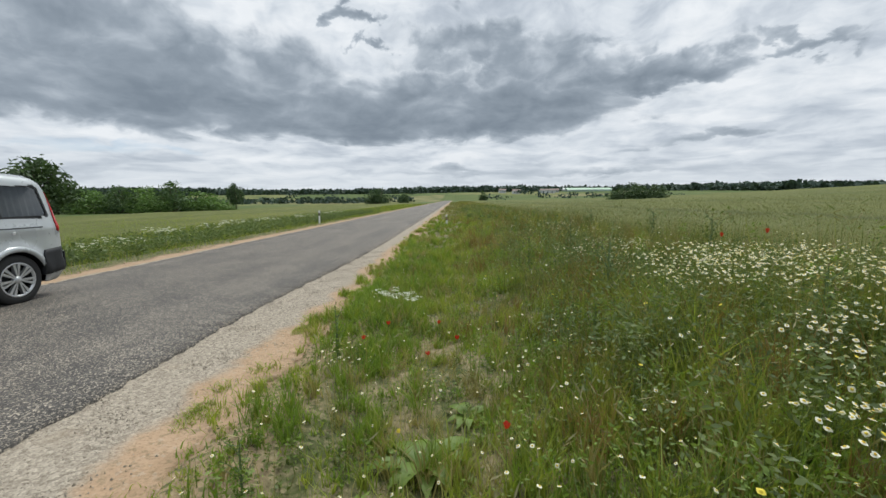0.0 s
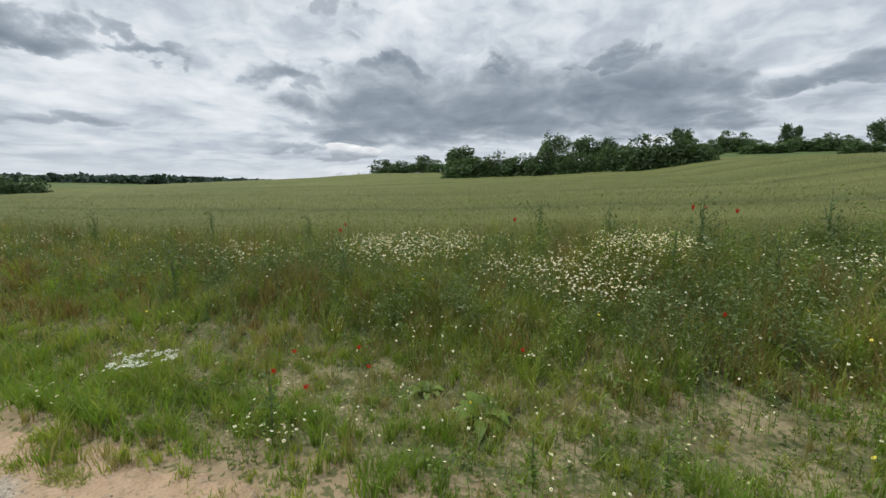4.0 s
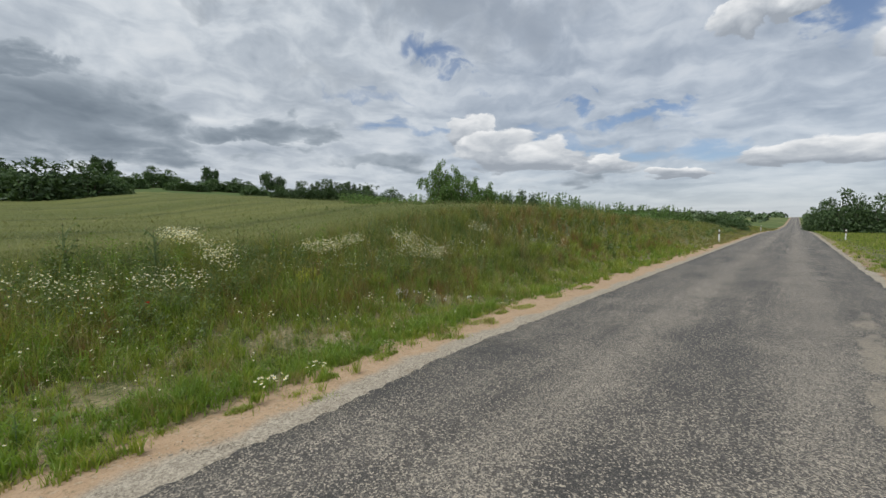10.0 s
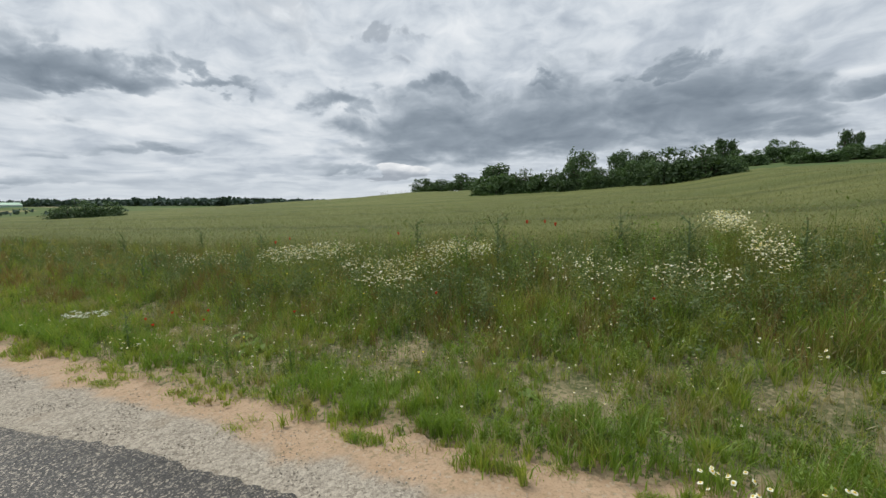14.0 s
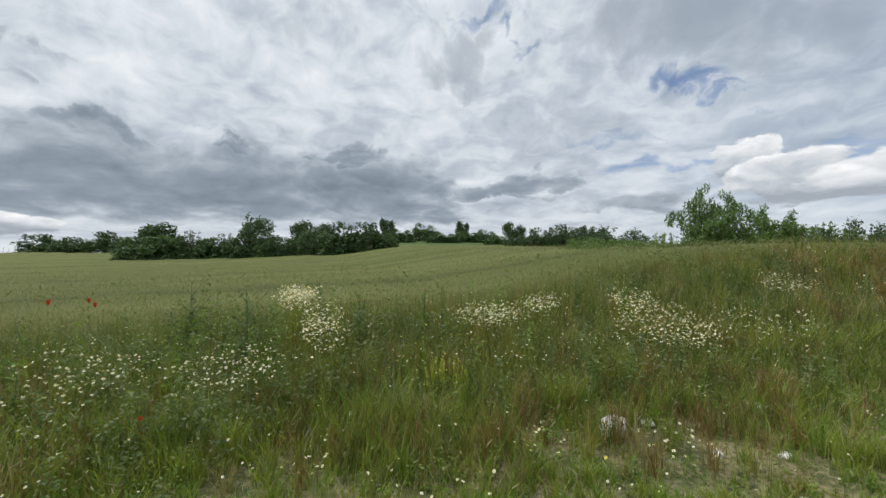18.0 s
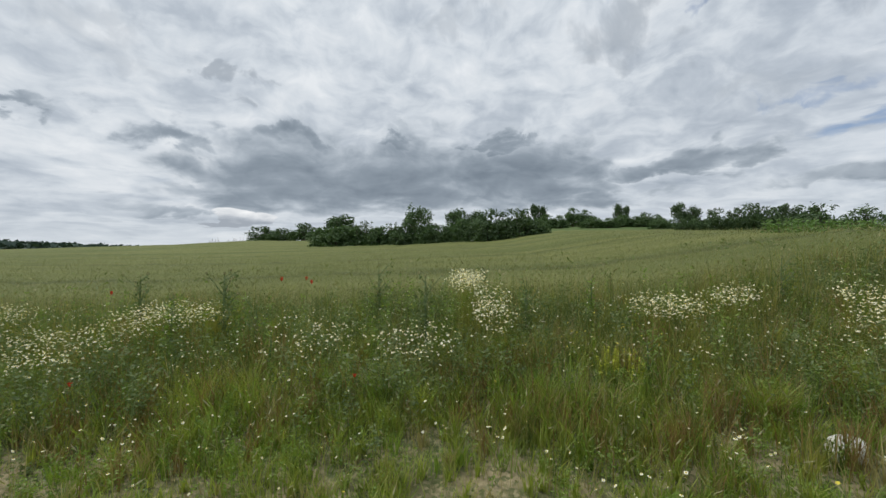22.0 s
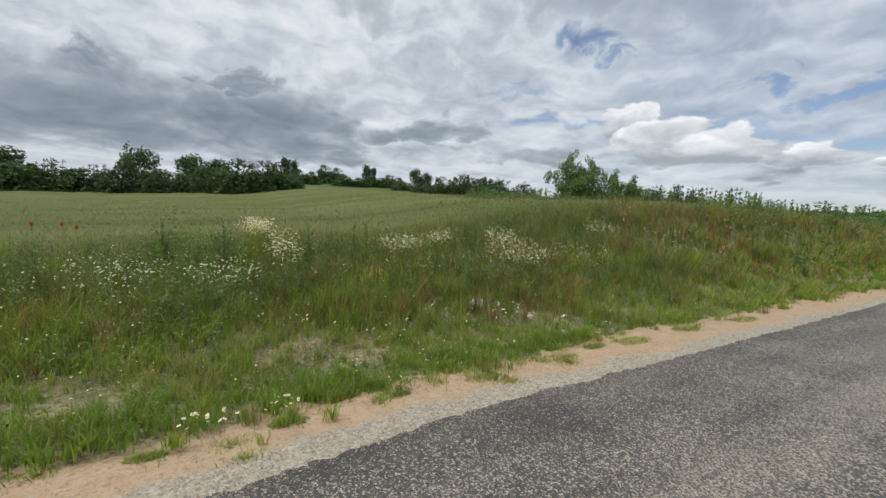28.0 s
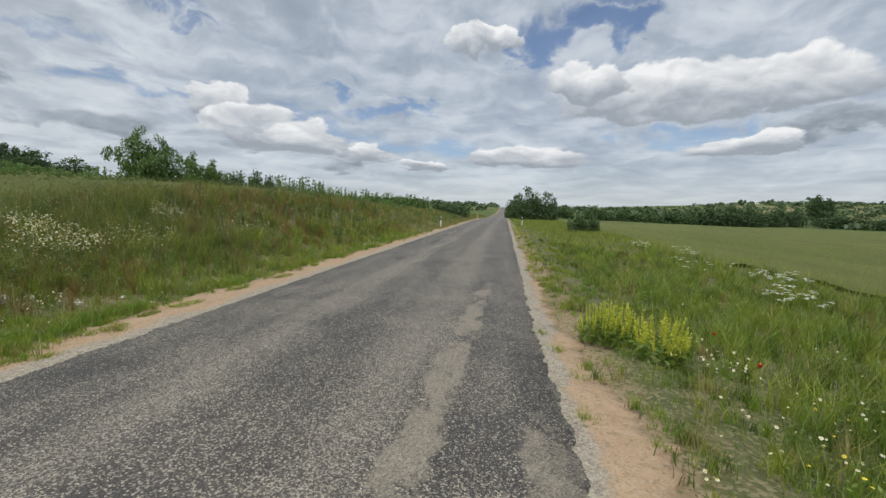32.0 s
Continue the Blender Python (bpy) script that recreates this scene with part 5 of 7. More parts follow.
hedge_kinds = [tree("bush", "dense mid-green hedge bush at the field edge", "bush", 1, "bush", L_MID), tree("bush", "broad dark green hedge bush at the field edge", "bush", 2, "bush", L_DARK),
               tree("bush", "twiggy green hedge bush with upright shoots", "bush", 3, "shoots", L_MID, 2250, 0.06), tree("tree", "round-headed green tree rising over the hedge", "tree", 4, "round", L_MID, 3300, 0.065)]
plant_trees(hedge_kinds, ((69.1, 20.7, 3.9, 4.2, 0), (67.6, 17.7, 4.3, 5.6, 0), (67.9, 13.2, 5.1, 4.8, 2), (67.2, 8.6, 4.5, 4.6, 2), (66.5, 4.5, 6.7, 4.9, 3), (63.8, 0.4, 3.7, 5.3, 1), (63.1, -3.8, 4.5, 5.4, 0),
                          (59.3, -8.8, 5.2, 8.2, 1), (59.7, -12.7, 3.3, 3.8, 0), (61.8, -5.9, 4.0, 5.4, 1), (65.8, 6.5, 3.6, 4.6, 1), (68.5, 15.5, 3.8, 4.6, 1), (67.0, 10.9, 3.9, 4.4, 0), (65.0, 2.4, 3.6, 4.4, 0), (68.9, 19.2, 3.3, 5.4, 1), (68.6, 11.8, 3.4, 5.6, 1), (67.6, 7.4, 3.3, 5.4, 0), (66.2, 3.4, 3.3, 5.2, 1), (64.6, -1.8, 3.4, 5.6, 0), (62.6, -4.8, 3.4, 5.4, 0), (61.2, -7.4, 3.6, 5.4, 1), (60.6, -10.6, 3.4, 5.6, 0), (68.4, 14.4, 3.5, 5.4, 0), (63.8, 1.4, 2.8, 4.8, 0)), "hedge along the wheat field")
ridge_kinds = [tree("tree", "dark spreading oak on the ridge", "tree", 11, "round", L_DARK, 2400, 0.085), tree("bush", "dark rounded thicket on the ridge", "bush", 12, "bush", L_DARK), tree("bush", "green scrub bush on the grassy slope", "bush", 13, "bush", L_MID),
               tree("tree", "small upright dark tree on the ridge", "tree", 14, "round", L_DARK, 1800, 0.1)]
plant_trees(ridge_kinds, ((136.0, 64.7, 6.2, 9.5, 1), (131.7, 56.7, 4.9, 8.6, 1), (126.0, 46.4, 6.0, 8.8, 1), (107.0, 29.1, 7.0, 10.0, 0), (106.8, -3.1, 7.0, 9.8, 0), (108.9, -21.6, 6.4, 3.9, 3), (105.4, -30.7, 5.0, 6.4, 2), (98.5, -23.0, 3.7, 6.0, 2)), "trees on the ridge")
plant_trees(ridge_kinds[2:], ((92.1, -31.5, 2.6, 6.9, 0), (115.4, -44.2, 6.0, 3.8, 1), (96.0, -39.1, 2.9, 7.2, 0), (95.3, -43.3, 3.4, 6.0, 0), (80.7, -39.7, 2.4, 5.0, 0), (84.4, -47.8, 2.4, 3.6, 0), (118.7, 39.5, 4.0, 6.6, 0), (113.0, 33.0, 3.6, 5.5, 0), (100.0, -14, 3.4, 6.5, 0), (96, -8, 3.2, 5.5, 0)), "scrub on the grassy slope")
plant_trees([ridge_kinds[0]], ((99.8, -53.1, 5.6, 5.6, 0),), "trees on the ridge")
plant_trees([hedge_kinds[1]], ((46.8, -30.0, 3.0, 3.8, 0), (45.4, -31.4, 3.0, 3.6, 0), (44.3, -32.5, 3.5, 4.0, 0), (42.1, -34.0, 3.3, 3.8, 0), (43.2, -33.2, 3.1, 3.6, 0), (36.4, -31.7, 1.9, 2.4, 0), (48.5, -27.6, 2.2, 2.8, 0)), "dark thicket at the field corner")
dead = tree("bush", "bare pale dead bush on the skyline", "bush", 15, "shoots", L_PALE, 260, 0.06)
plant_trees([dead], ((140.6, 84.6, 2.7, 5.0, 0), (141.2, 77.2, 2.6, 6.0, 0)), "dead bushes on the skyline")

# scrub along the top of the bank
scrub = [tree("sapling", "young bright green tree with open crown on the bank", "tree", 21, "open", L_BRIGHT, 5200, 0.058), tree("bush", "bright green leafy bush on the bank", "bush", 22, "bush", L_BRIGHT, 3000, 0.065),
         tree("bush", "upright leafy shoots on the bank", "bush", 23, "shoots", L_BRIGHT, 2250, 0.085), tree("bush", "dark green bush behind the bank", "bush", 24, "bush", L_DARK, 2250, 0.08)]
plant_trees(scrub, ((15.0, -19.4, 3.0, 2.3, 0), (14.6, -22.2, 2.2, 2.0, 0), (14.5, -23.5, 1.8, 2.4, 3), (14.5, -20.3, 1.5, 2.6, 1), (14.5, -16.8, 1.3, 1.9, 2), (14.5, -15.4, 1.0, 1.8, 2), (16.5, -14.4, 1.1, 1.8, 2), (26.0, -24.0, 2.4, 4.0, 3), (14.5, -25.7, 1.8, 1.6, 2),
                    (14.5, -27.9, 2.2, 1.8, 3), (14.5, -31.0, 2.1, 2.0, 2), (14.5, -34.8, 2.4, 2.3, 2), (14.5, -37.6, 2.1, 2.0, 1)), "scrub along the bank")
plant_trees([scrub[2], scrub[1]], ((14.5, -42.5, 2.1, 2.4, 0), (14.5, -49.9, 2.5, 3.2, 0), (14.5, -60.3, 2.7, 3.4, 0), (14.5, -76.1, 3.4, 5.0, 0), (14.8, -29.5, 1.5, 2.4, 1), (14.8, -33, 1.5, 2.6, 1), (14.8, -40, 1.5, 3.0, 1), (14.8, -46, 1.7, 3.4, 1), (14.8, -55, 1.8, 4, 1),
                                                                            (18.5, -17.5, 1.2, 2.4, 0), (22.0, -19.5, 1.3, 2.6, 0), (20.0, -18.2, 1.0, 2.4, 1), (26.0, -21.5, 1.4, 3.0, 0), (30.5, -26.0, 1.6, 3.2, 1), (16.6, -18.2, 1.0, 2.2, 1), (13.6, -22.6, 0.9, 2.2, 1), (14.2, -24.8, 0.9, 2.4, 1)), "scrub along the bank")

# trees down the road to the west and beyond the low field
west_kinds = [tree("tree", "dark rounded roadside tree with crown near the ground", "tree", 31, "bush", L_DARK, 3000, 0.075), tree("tree", "tall dark tree standing alone in the field", "tree", 32, "round", L_DARK, 2250, 0.085), tree("bush", "green bush in the low field", "bush", 33, "bush", L_MID, 2250, 0.09)]
plant_trees(west_kinds, ((-8.2, -89.4, 7.6, 7.0, 0), (-6.3, -93.0, 6.2, 6.4, 0), (-4.9, -99.9, 5.9, 5.4, 0), (-4.4, -125.0, 5.6, 5.2, 0), (-8.7, -41.5, 2.2, 2.6, 2), (7.0, -76.4, 2.6, 4.0, 2), (8.3, -68.0, 2.3, 3.2, 2), (9.5, -88.0, 3.0, 5.0, 2)), "trees by the road")
plant_trees([west_kinds[0], west_kinds[2]], ((-69.1, -148.7, 7.6, 13.0, 0), (-75.6, -145.0, 7.3, 11.0, 0), (-96.7, -159.5, 8.0, 10.0, 0), (-84.7, -151.9, 6.4, 11.5, 0), (-35.8, -162.4, 6.0, 10.3, 1), (-49.8, -165.2, 5.4, 14.4, 1), (-59.6, -157.0, 4.9, 11.5, 1), (-22.0, -170, 6.0, 11, 1), (-108, -150, 6.0, 14, 0), (-118, -140, 6, 14, 0)), "hedge beyond the low field")
plant_trees([west_kinds[1]], ((-128.8, -191.6, 13.0, 8.0, 0), (-57.8, 61.5, 9.8, 9.0, 0), (-51.0, 104.6, 7.2, 4.2, 0)), "single trees in the fields")
east_kinds = [tree("bush", "dark green hedge bush in the low field", "bush", 41, "bush", L_MID, 2550, 0.075), tree("bush", "mid-green hedge bush in the low field", "bush", 42, "bush", L_BRIGHT, 2550, 0.075)]
plant_trees(east_kinds, ((-58.6, 91.5, 7.3, 8.4, 0), (-63.7, 89.5, 6.6, 9.0, 1), (-67.0, 87.4, 6.2, 8.0, 0), (-54.8, 95.6, 5.4, 9.2, 1), (-50.5, 94.6, 4.1, 8.0, 1), (-72, 86, 6.0, 9.0, 1), (-60.5, 88, 4.6, 8.0, 1), (-78, 84, 6.5, 9, 0), (-85, 82, 6.5, 9, 1)), "hedge in the low field")
plant_trees([west_kinds[0]], ((-24.2, 155.9, 6.7, 9.0, 0), (-15.5, 165.0, 4.9, 4.3, 0), (33.5, 67.5, 3.5, 4.4, 0), (36.2, 66.8, 3.0, 4.2, 0), (31.2, 67.9, 2.6, 3.6, 0), (19.0, 207.7, 5.6, 4.2, 0)), "single bushes in the fields")

# ---------------------------------------------------------------- the parked van
PAINT, n = material("silver_white_car_paint")
f = n.noise(n.add("ShaderNodeTexCoord").outputs["Object"], 2.2, 5, 0.6)
zz = n.xyz(n.add("ShaderNodeTexCoord").outputs["Object"])[2]
dust = n.math("MULTIPLY", n.remap(n.math("ADD", zz, n.math("MULTIPLY", f, 0.3)), 0.75, 0.35), 0.5)
finish(n, n.mix(dust, n.mix(f, (0.43, 0.455, 0.465), (0.48, 0.505, 0.515)), (0.30, 0.25, 0.19)), n.remap(f, 0.2, 0.8, 0.24, 0.34), 0.2, coat=0.5)
BLACK_PLASTIC = plain("dark_grey_plastic", (0.020, 0.021, 0.023), 0.6, 0, 0.2, 30.0, spec=0.3)
RUBBER = plain("tyre_rubber", (0.022, 0.022, 0.022), 0.8, 0, 0.25, 25.0)
ALLOY = plain("silver_wheel_trim", (0.55, 0.56, 0.57), 0.32, 0.7, 0.08, 20.0)
LAMP_RED = plain("red_lamp_lens", (0.45, 0.02, 0.02), 0.15, 0, 0.1, 20.0)
LAMP_CLEAR = plain("clear_lamp_lens", (0.50, 0.52, 0.545), 0.10, 0.6, 0.15, 30.0)
LAMP_AMBER = plain("amber_lamp_lens", (0.58, 0.40, 0.30), 0.2, 0, 0.1, 30.0)
SEAT = plain("dark_seat_cloth", (0.05, 0.052, 0.058), 0.9, 0, 0.2, 30.0)
CURTAIN = plain("pale_grey_curtain", (0.22, 0.225, 0.235), 0.9, 0, 0.25, 12.0)
GLASS, n = material("tinted_car_glass")
tr, gl, mx = n.add("ShaderNodeBsdfTransparent"), n.add("ShaderNodeBsdfGlossy"), n.add("ShaderNodeMixShader")
n.put(tr.inputs[0], (0.30, 0.335, 0.34, 1)), n.put(gl.inputs[0], (0.55, 0.58, 0.60, 1))
gl.inputs["Roughness"].default_value = 0.03
fr = n.add("ShaderNodeFresnel")
fr.inputs[0].default_value = 1.33
n.put(mx.inputs[0], n.math("ADD", times2(n, fr.outputs[0], 0.7), 0.03)), n.put(mx.inputs[1], tr.outputs[0]), n.put(mx.inputs[2], gl.outputs[0])
n.put(n.add("ShaderNodeOutputMaterial").inputs[0], mx.outputs[0])

VAN_TOP = ((0.0, 0.62), (0.04, 0.74), (0.12, 0.86), (0.35, 0.97), (0.7, 1.05), (1.05, 1.12), (1.15, 1.17), (1.5, 1.42), (1.82, 1.625), (1.98, 1.69), (2.2, 1.73), (2.7, 1.75), (3.5, 1.745), (3.9, 1.72), (4.0, 1.66), (4.04, 1.56), (4.11, 1.25), (4.17, 0.95), (4.19, 0.6))
VAN_WIDE = ((0.0, 0.60), (0.06, 0.68), (0.15, 0.745), (0.3, 0.795), (0.6, 0.835), (1.0, 0.855), (1.6, 0.86), (3.5, 0.86), (3.9, 0.845), (4.06, 0.815), (4.19, 0.77))
AXLES, ARCH = (0.87, 3.453), 0.385


def van_top(s):
    return float(np.interp(s, *zip(*VAN_TOP)))


def van_side(s, z):
    """Half the van's width at s metres from its nose and height z."""
    w, top = float(np.interp(s, *zip(*VAN_WIDE))), van_top(s)
    x = w - 0.155 * max(0, z - 1.02) - 0.18 * max(0, 0.42 - z) ** 1.0
    x += 0.012 * math.exp(-((z - 0.98) / 0.05) ** 2)
    r = 0.13 if s > 1.9 else 0.09
    if z > top - r:
        x -= r * (1 - math.sqrt(max(0, 1 - ((z - (top - r)) / r) ** 2)))
    for ax in AXLES:                       # flared arches
        d = math.hypot(s - ax, z - 0.33)
        x += 0.022 * math.exp(-((d - 0.42) / 0.05) ** 2)
    return x


def inside(poly, s, z):
    c = False
    for (a, b), (p, q) in zip(poly, poly[1:] + poly[:1]):
        if (b > z) != (q > z) and s < (p - a) * (z - b) / (q - b) + a:
            c = not c
    return c


def lifted(poly):
    """Window outlines between the waist and the roof rail."""
    return [(s, 1.14 + (z - 1.09) * 0.79) for s, z in poly]


WINDOWS = [("front", lifted([(1.38, 1.09), (1.46, 1.20), (1.62, 1.36), (1.86, 1.56), (2.02, 1.635), (2.16, 1.645), (2.24, 1.60), (2.30, 1.40), (2.31, 1.12), (2.27, 1.07), (1.42, 1.06)])),
           ("middle", lifted([(2.45, 1.08), (2.40, 1.60), (2.43, 1.65), (3.05, 1.655), (3.09, 1.62), (3.17, 1.12), (3.14, 1.08)])),
           ("rear", lifted([(3.33, 1.10), (3.24, 1.61), (3.27, 1.65), (3.86, 1.645), (3.91, 1.61), (3.985, 1.13), (3.96, 1.10)]))]


def shrink(poly, k):
    cs, cz = sum(p[0] for p in poly) / len(poly), sum(p[1] for p in poly) / len(poly)
    return [(cs + (s - cs) * k, cz + (z - cz) * k * 0.98) for s, z in poly]


def van():
    base = empty("van", Matrix.Translation((-1.87, 5.16 + (4.19 - 3.453) + 0.005, 0.0)) @ Matrix.Rotation(math.pi, 4, "Z") @ Matrix.Rotation(radians(0), 4, "Z"))
    # local frame: nose towards +y at y = 4.19 (s = 0), side +x is the driver's off side
    at = lambda s, x, z: (x, 4.19 - s, z)
    S = np.unique(np.round(np.concatenate([np.linspace(0, 0.35, 12), np.linspace(0.35, 4.0, 92), np.linspace(4.0, 4.19, 9)]), 4))
    bm = bmesh.new()
    NZ, NX = 34, 9
    rows = []
    for s in S:
        top = van_top(s)
        low_ = 0.24 + 0.10 * math.exp(-s / 0.12) + 0.1 * ease(4.0, 4.19, s)
        zs = low_ + (top - low_) * np.linspace(0, 1, NZ) ** 0.93
        right = [at(s, -van_side(s, z), z) for z in zs]
        left = [at(s, van_side(s, z), z) for z in zs]
        xt = van_side(s, top)
        lid = [at(s, xt * (1 - 2 * k / (NX + 1)), top + 0.035 * (1 - (1 - 2 * k / (NX + 1)) ** 2) * ease(0.0, 0.3, s)) for k in range(1, NX + 1)]
        ring = [bm.verts.new(p) for p in (left + lid + right[::-1])]
        rows.append(ring)
    count = len(rows[0])
    for i in range(len(rows) - 1):
        a, b = rows[i], rows[i + 1]
        for k in range(count - 1):
            bm.faces.new((a[k], a[k + 1], b[k + 1], b[k]))
        bm.faces.new((a[count - 1], a[0], b[0], b[count - 1]))
    bm.faces.new(rows[0]), bm.faces.new(rows[-1][::-1])
    # openings: wheel arches, side windows, windscreen
    drop = []
    bm.normal_update()
    for f in bm.faces:
        c = f.calc_center_median()
        s, z = 4.19 - c.y, c.z
        if abs(c.x) > 0.5 and abs(f.normal.x) > 0.3:
            if any(math.hypot(s - ax, z - 0.34) < ARCH for ax in AXLES) or any(inside(poly, s, z) for _, poly in WINDOWS):
                drop.append(f)
        if any(abs(s - ax) < ARCH * 0.98 for ax in AXLES) and z < 0.5 and abs(f.normal.x) <= 0.3 and abs(c.x) < 0.9 and 0.3 < s < 4.0:
            drop.append(f)
        if 1.18 < s < 1.84 and abs(f.normal.z) > 0.3 and abs(c.x) < van_side(s, van_top(s)) - 0.02:
            drop.append(f)
    bmesh.ops.delete(bm, geom=list(set(drop)), context="FACES")
    for v in bm.verts:                     # round off the arches
        s, z = 4.19 - v.co.y, v.co.z
        for ax in AXLES:
            d = math.hypot(s - ax, z - 0.33)
            if abs(v.co.x) > 0.5 and abs(d - ARCH) < 0.035 and d > 0 and v.is_boundary:
                k = ARCH / d
                v.co.y, v.co.z = 4.19 - (ax + (s - ax) * k), 0.33 + (z - 0.33) * k
    bmesh.ops.recalc_face_normals(bm, faces=bm.faces[:])
    for f in bm.faces:
        f.smooth = True
    body = part("body", bm, PAINT, base)

    def skin(name, poly, mat, lift, parent, label="", sides=(-1, 1), step=0.05):
        """A panel lying on the van's flank inside an outline of (s, z)."""
        out = []
        s0, s1 = min(p[0] for p in poly), max(p[0] for p in poly)
        cols_s = np.unique(np.round(np.concatenate([np.linspace(s0, s1, max(4, int((s1 - s0) / step) + 2)), [p[0] for p in poly]]), 4))

        def span(s):
            s = min(max(s, s0 + 1e-5), s1 - 1e-5)
            zs = [b + (q - b) * (s - a) / (p - a) for (a, b), (p, q) in zip(poly, poly[1:] + poly[:1]) if (a > s) != (p > s)]
            return min(zs), max(zs)

        for sg in sides:
            bm = bmesh.new()
            k = 7
            top_, low_ = [], []
            for s in cols_s:
                za, zb = span(s)
                zs = [za + (zb - za) * i / (k - 1) for i in range(k)]
                top_.append([bm.verts.new(at(s, sg * (van_side(s, z) + lift), z)) for z in zs])
                low_.append([bm.verts.new(at(s, sg * (van_side(s, z) - 0.02), z)) for z in zs])
            for i in range(len(cols_s) - 1):
                for m in range(k - 1):
                    bm.faces.new((top_[i][m], top_[i + 1][m], top_[i + 1][m + 1], top_[i][m + 1])).smooth = True
                for m in (0, k - 1):
                    bm.faces.new((top_[i][m], top_[i + 1][m], low_[i + 1][m], low_[i][m]))
            for i in (0, len(cols_s) - 1):
                for m in range(k - 1):
                    bm.faces.new((top_[i][m], top_[i][m + 1], low_[i][m + 1], low_[i][m]))
            loose = [v for v in bm.verts if not v.link_faces]
            bmesh.ops.delete(bm, geom=loose, context="VERTS")
            bmesh.ops.recalc_face_normals(bm, faces=bm.faces[:])
            out.append(part(name, bm, mat, parent, label))
        return out

    for which, poly in WINDOWS:
        for sg in (-1, 1):
            bm = bmesh.new()
            big_, small_ = shrink(poly, 1.035), shrink(poly, 0.93)
            o = [bm.verts.new(at(s, sg * (van_side(s, z) + 0.004), z)) for s, z in big_]
            i_ = [bm.verts.new(at(s, sg * (van_side(s, z) + 0.003), z)) for s, z in small_]
            q = [bm.verts.new(at(s, sg * (van_side(s, z) - 0.03), z)) for s, z in small_]
            for j in range(len(o)):
                m = (j + 1) % len(o)
                bm.faces.new((o[j], o[m], i_[m], i_[j])), bm.faces.new((i_[j], i_[m], q[m], q[j]))
            bmesh.ops.recalc_face_normals(bm, faces=bm.faces[:])
            rim = part("window_seal", bm, BLACK_PLASTIC, base)
            bm = bmesh.new()
            bm.faces.new([bm.verts.new(at(s, sg * (van_side(s, z) - 0.006), z)) for s, z in shrink(poly, 0.98)])
            bmesh.ops.triangulate(bm, faces=bm.faces[:])
            pane = part("pane", bm, GLASS, rim)
            pane.visible_shadow = False
            if which != "front":          # drawn curtains behind the glass
                s0, s1 = min(p[0] for p in poly), max(p[0] for p in poly)
                bm = bmesh.new()
                cols = []
                for k in range(41):
                    s = s0 + (s1 - s0) * k / 40
                    w = 0.05 + 0.014 * math.sin(k * 1.35) + 0.007 * math.sin(k * 3.1)
                    cols.append([bm.verts.new(at(s, sg * (van_side(s, z) - w), z)) for z in (1.08, 1.2, 1.35, 1.5, 1.62)])
                for a, b in zip(cols, cols[1:]):
                    for k in range(4):
                        bm.faces.new((a[k], a[k + 1], b[k + 1], b[k]))
                for f in bm.faces:
                    f.smooth = True
                part("curtain", bm, CURTAIN, base, "pale curtain drawn behind the glass")
        if which == "middle":
            for sg in (-1, 1):
                bm = bmesh.new()
                pts = [(2.86, 1.14), (2.85, 1.58), (2.875, 1.58), (2.885, 1.14)]
                bm.faces.new([bm.verts.new(at(s, sg * (van_side(s, z) + 0.001), z)) for s, z in pts])
                part("window_bar", bm, BLACK_PLASTIC, base)
    # windscreen and its dark surround
    bm = bmesh.new()
    grid = []
    for s in np.linspace(1.15, 1.87, 13):
        xt = van_side(s, van_top(s)) - 0.035
        grid.append([bm.verts.new(at(s, xt * (1 - 2 * k / 12), van_top(s) + 0.035 * (1 - (1 - 2 * k / 12) ** 2) + 0.004)) for k in range(13)])
    for a, b in zip(grid, grid[1:]):
        for k in range(12):
            bm.faces.new((a[k], a[k + 1], b[k + 1], b[k]))
    for f in bm.faces:
        f.smooth = True
    pane = part("windscreen", bm, GLASS, base)
    pane.visible_shadow = False
    for sg in (-1, 1):
        bm = bmesh.new()
        cols = []
        for s in np.linspace(1.12, 1.90, 14):
            xt = van_side(s, van_top(s))
            cols.append([bm.verts.new(at(s, sg * (xt + 0.012), van_top(s) - 0.004)), bm.verts.new(at(s, sg * (xt - 0.05), van_top(s) + 0.012))])
        for a, b in zip(cols, cols[1:]):
            bm.faces.new((a[0], a[1], b[1], b[0]))
        part("windscreen_seal", bm, BLACK_PLASTIC, base)
    bm = bmesh.new()
    cols = [[bm.verts.new(at(s, 0.66 * k, van_top(s) + 0.037)) for k in (-1, -0.5, 0, 0.5, 1)] for s in (1.02, 1.16)]
    for k in range(4):
        bm.faces.new((cols[0][k], cols[0][k + 1], cols[1][k + 1], cols[1][k]))
    part("scuttle", bm, BLACK_PLASTIC, base)
    # plastic: rubbing strips, bumpers, sills
    skin("side_strip", [(1.42, 0.62), (1.40, 0.69), (1.42, 0.71), (3.0, 0.735), (3.03, 0.72), (3.03, 0.66), (3.0, 0.64)], BLACK_PLASTIC, 0.018, base, "dark grey rubbing strip")
    front_poly = [(0.0, 0.36), (0.0, 0.63), (0.30, 0.635), (0.46, 0.60), (0.50, 0.45), (0.52, 0.33), (0.46, 0.26), (0.05, 0.28)]
    skin("front_bumper", front_poly, BLACK_PLASTIC, 0.02, base, "dark grey plastic bumper corner")
    skin("rear_bumper", [(3.80, 0.34), (3.825, 0.46), (3.80, 0.60), (3.84, 0.69), (4.19, 0.71), (4.19, 0.36)], BLACK_PLASTIC, 0.02, base, "dark grey plastic bumper corner")
    bm = bmesh.new()
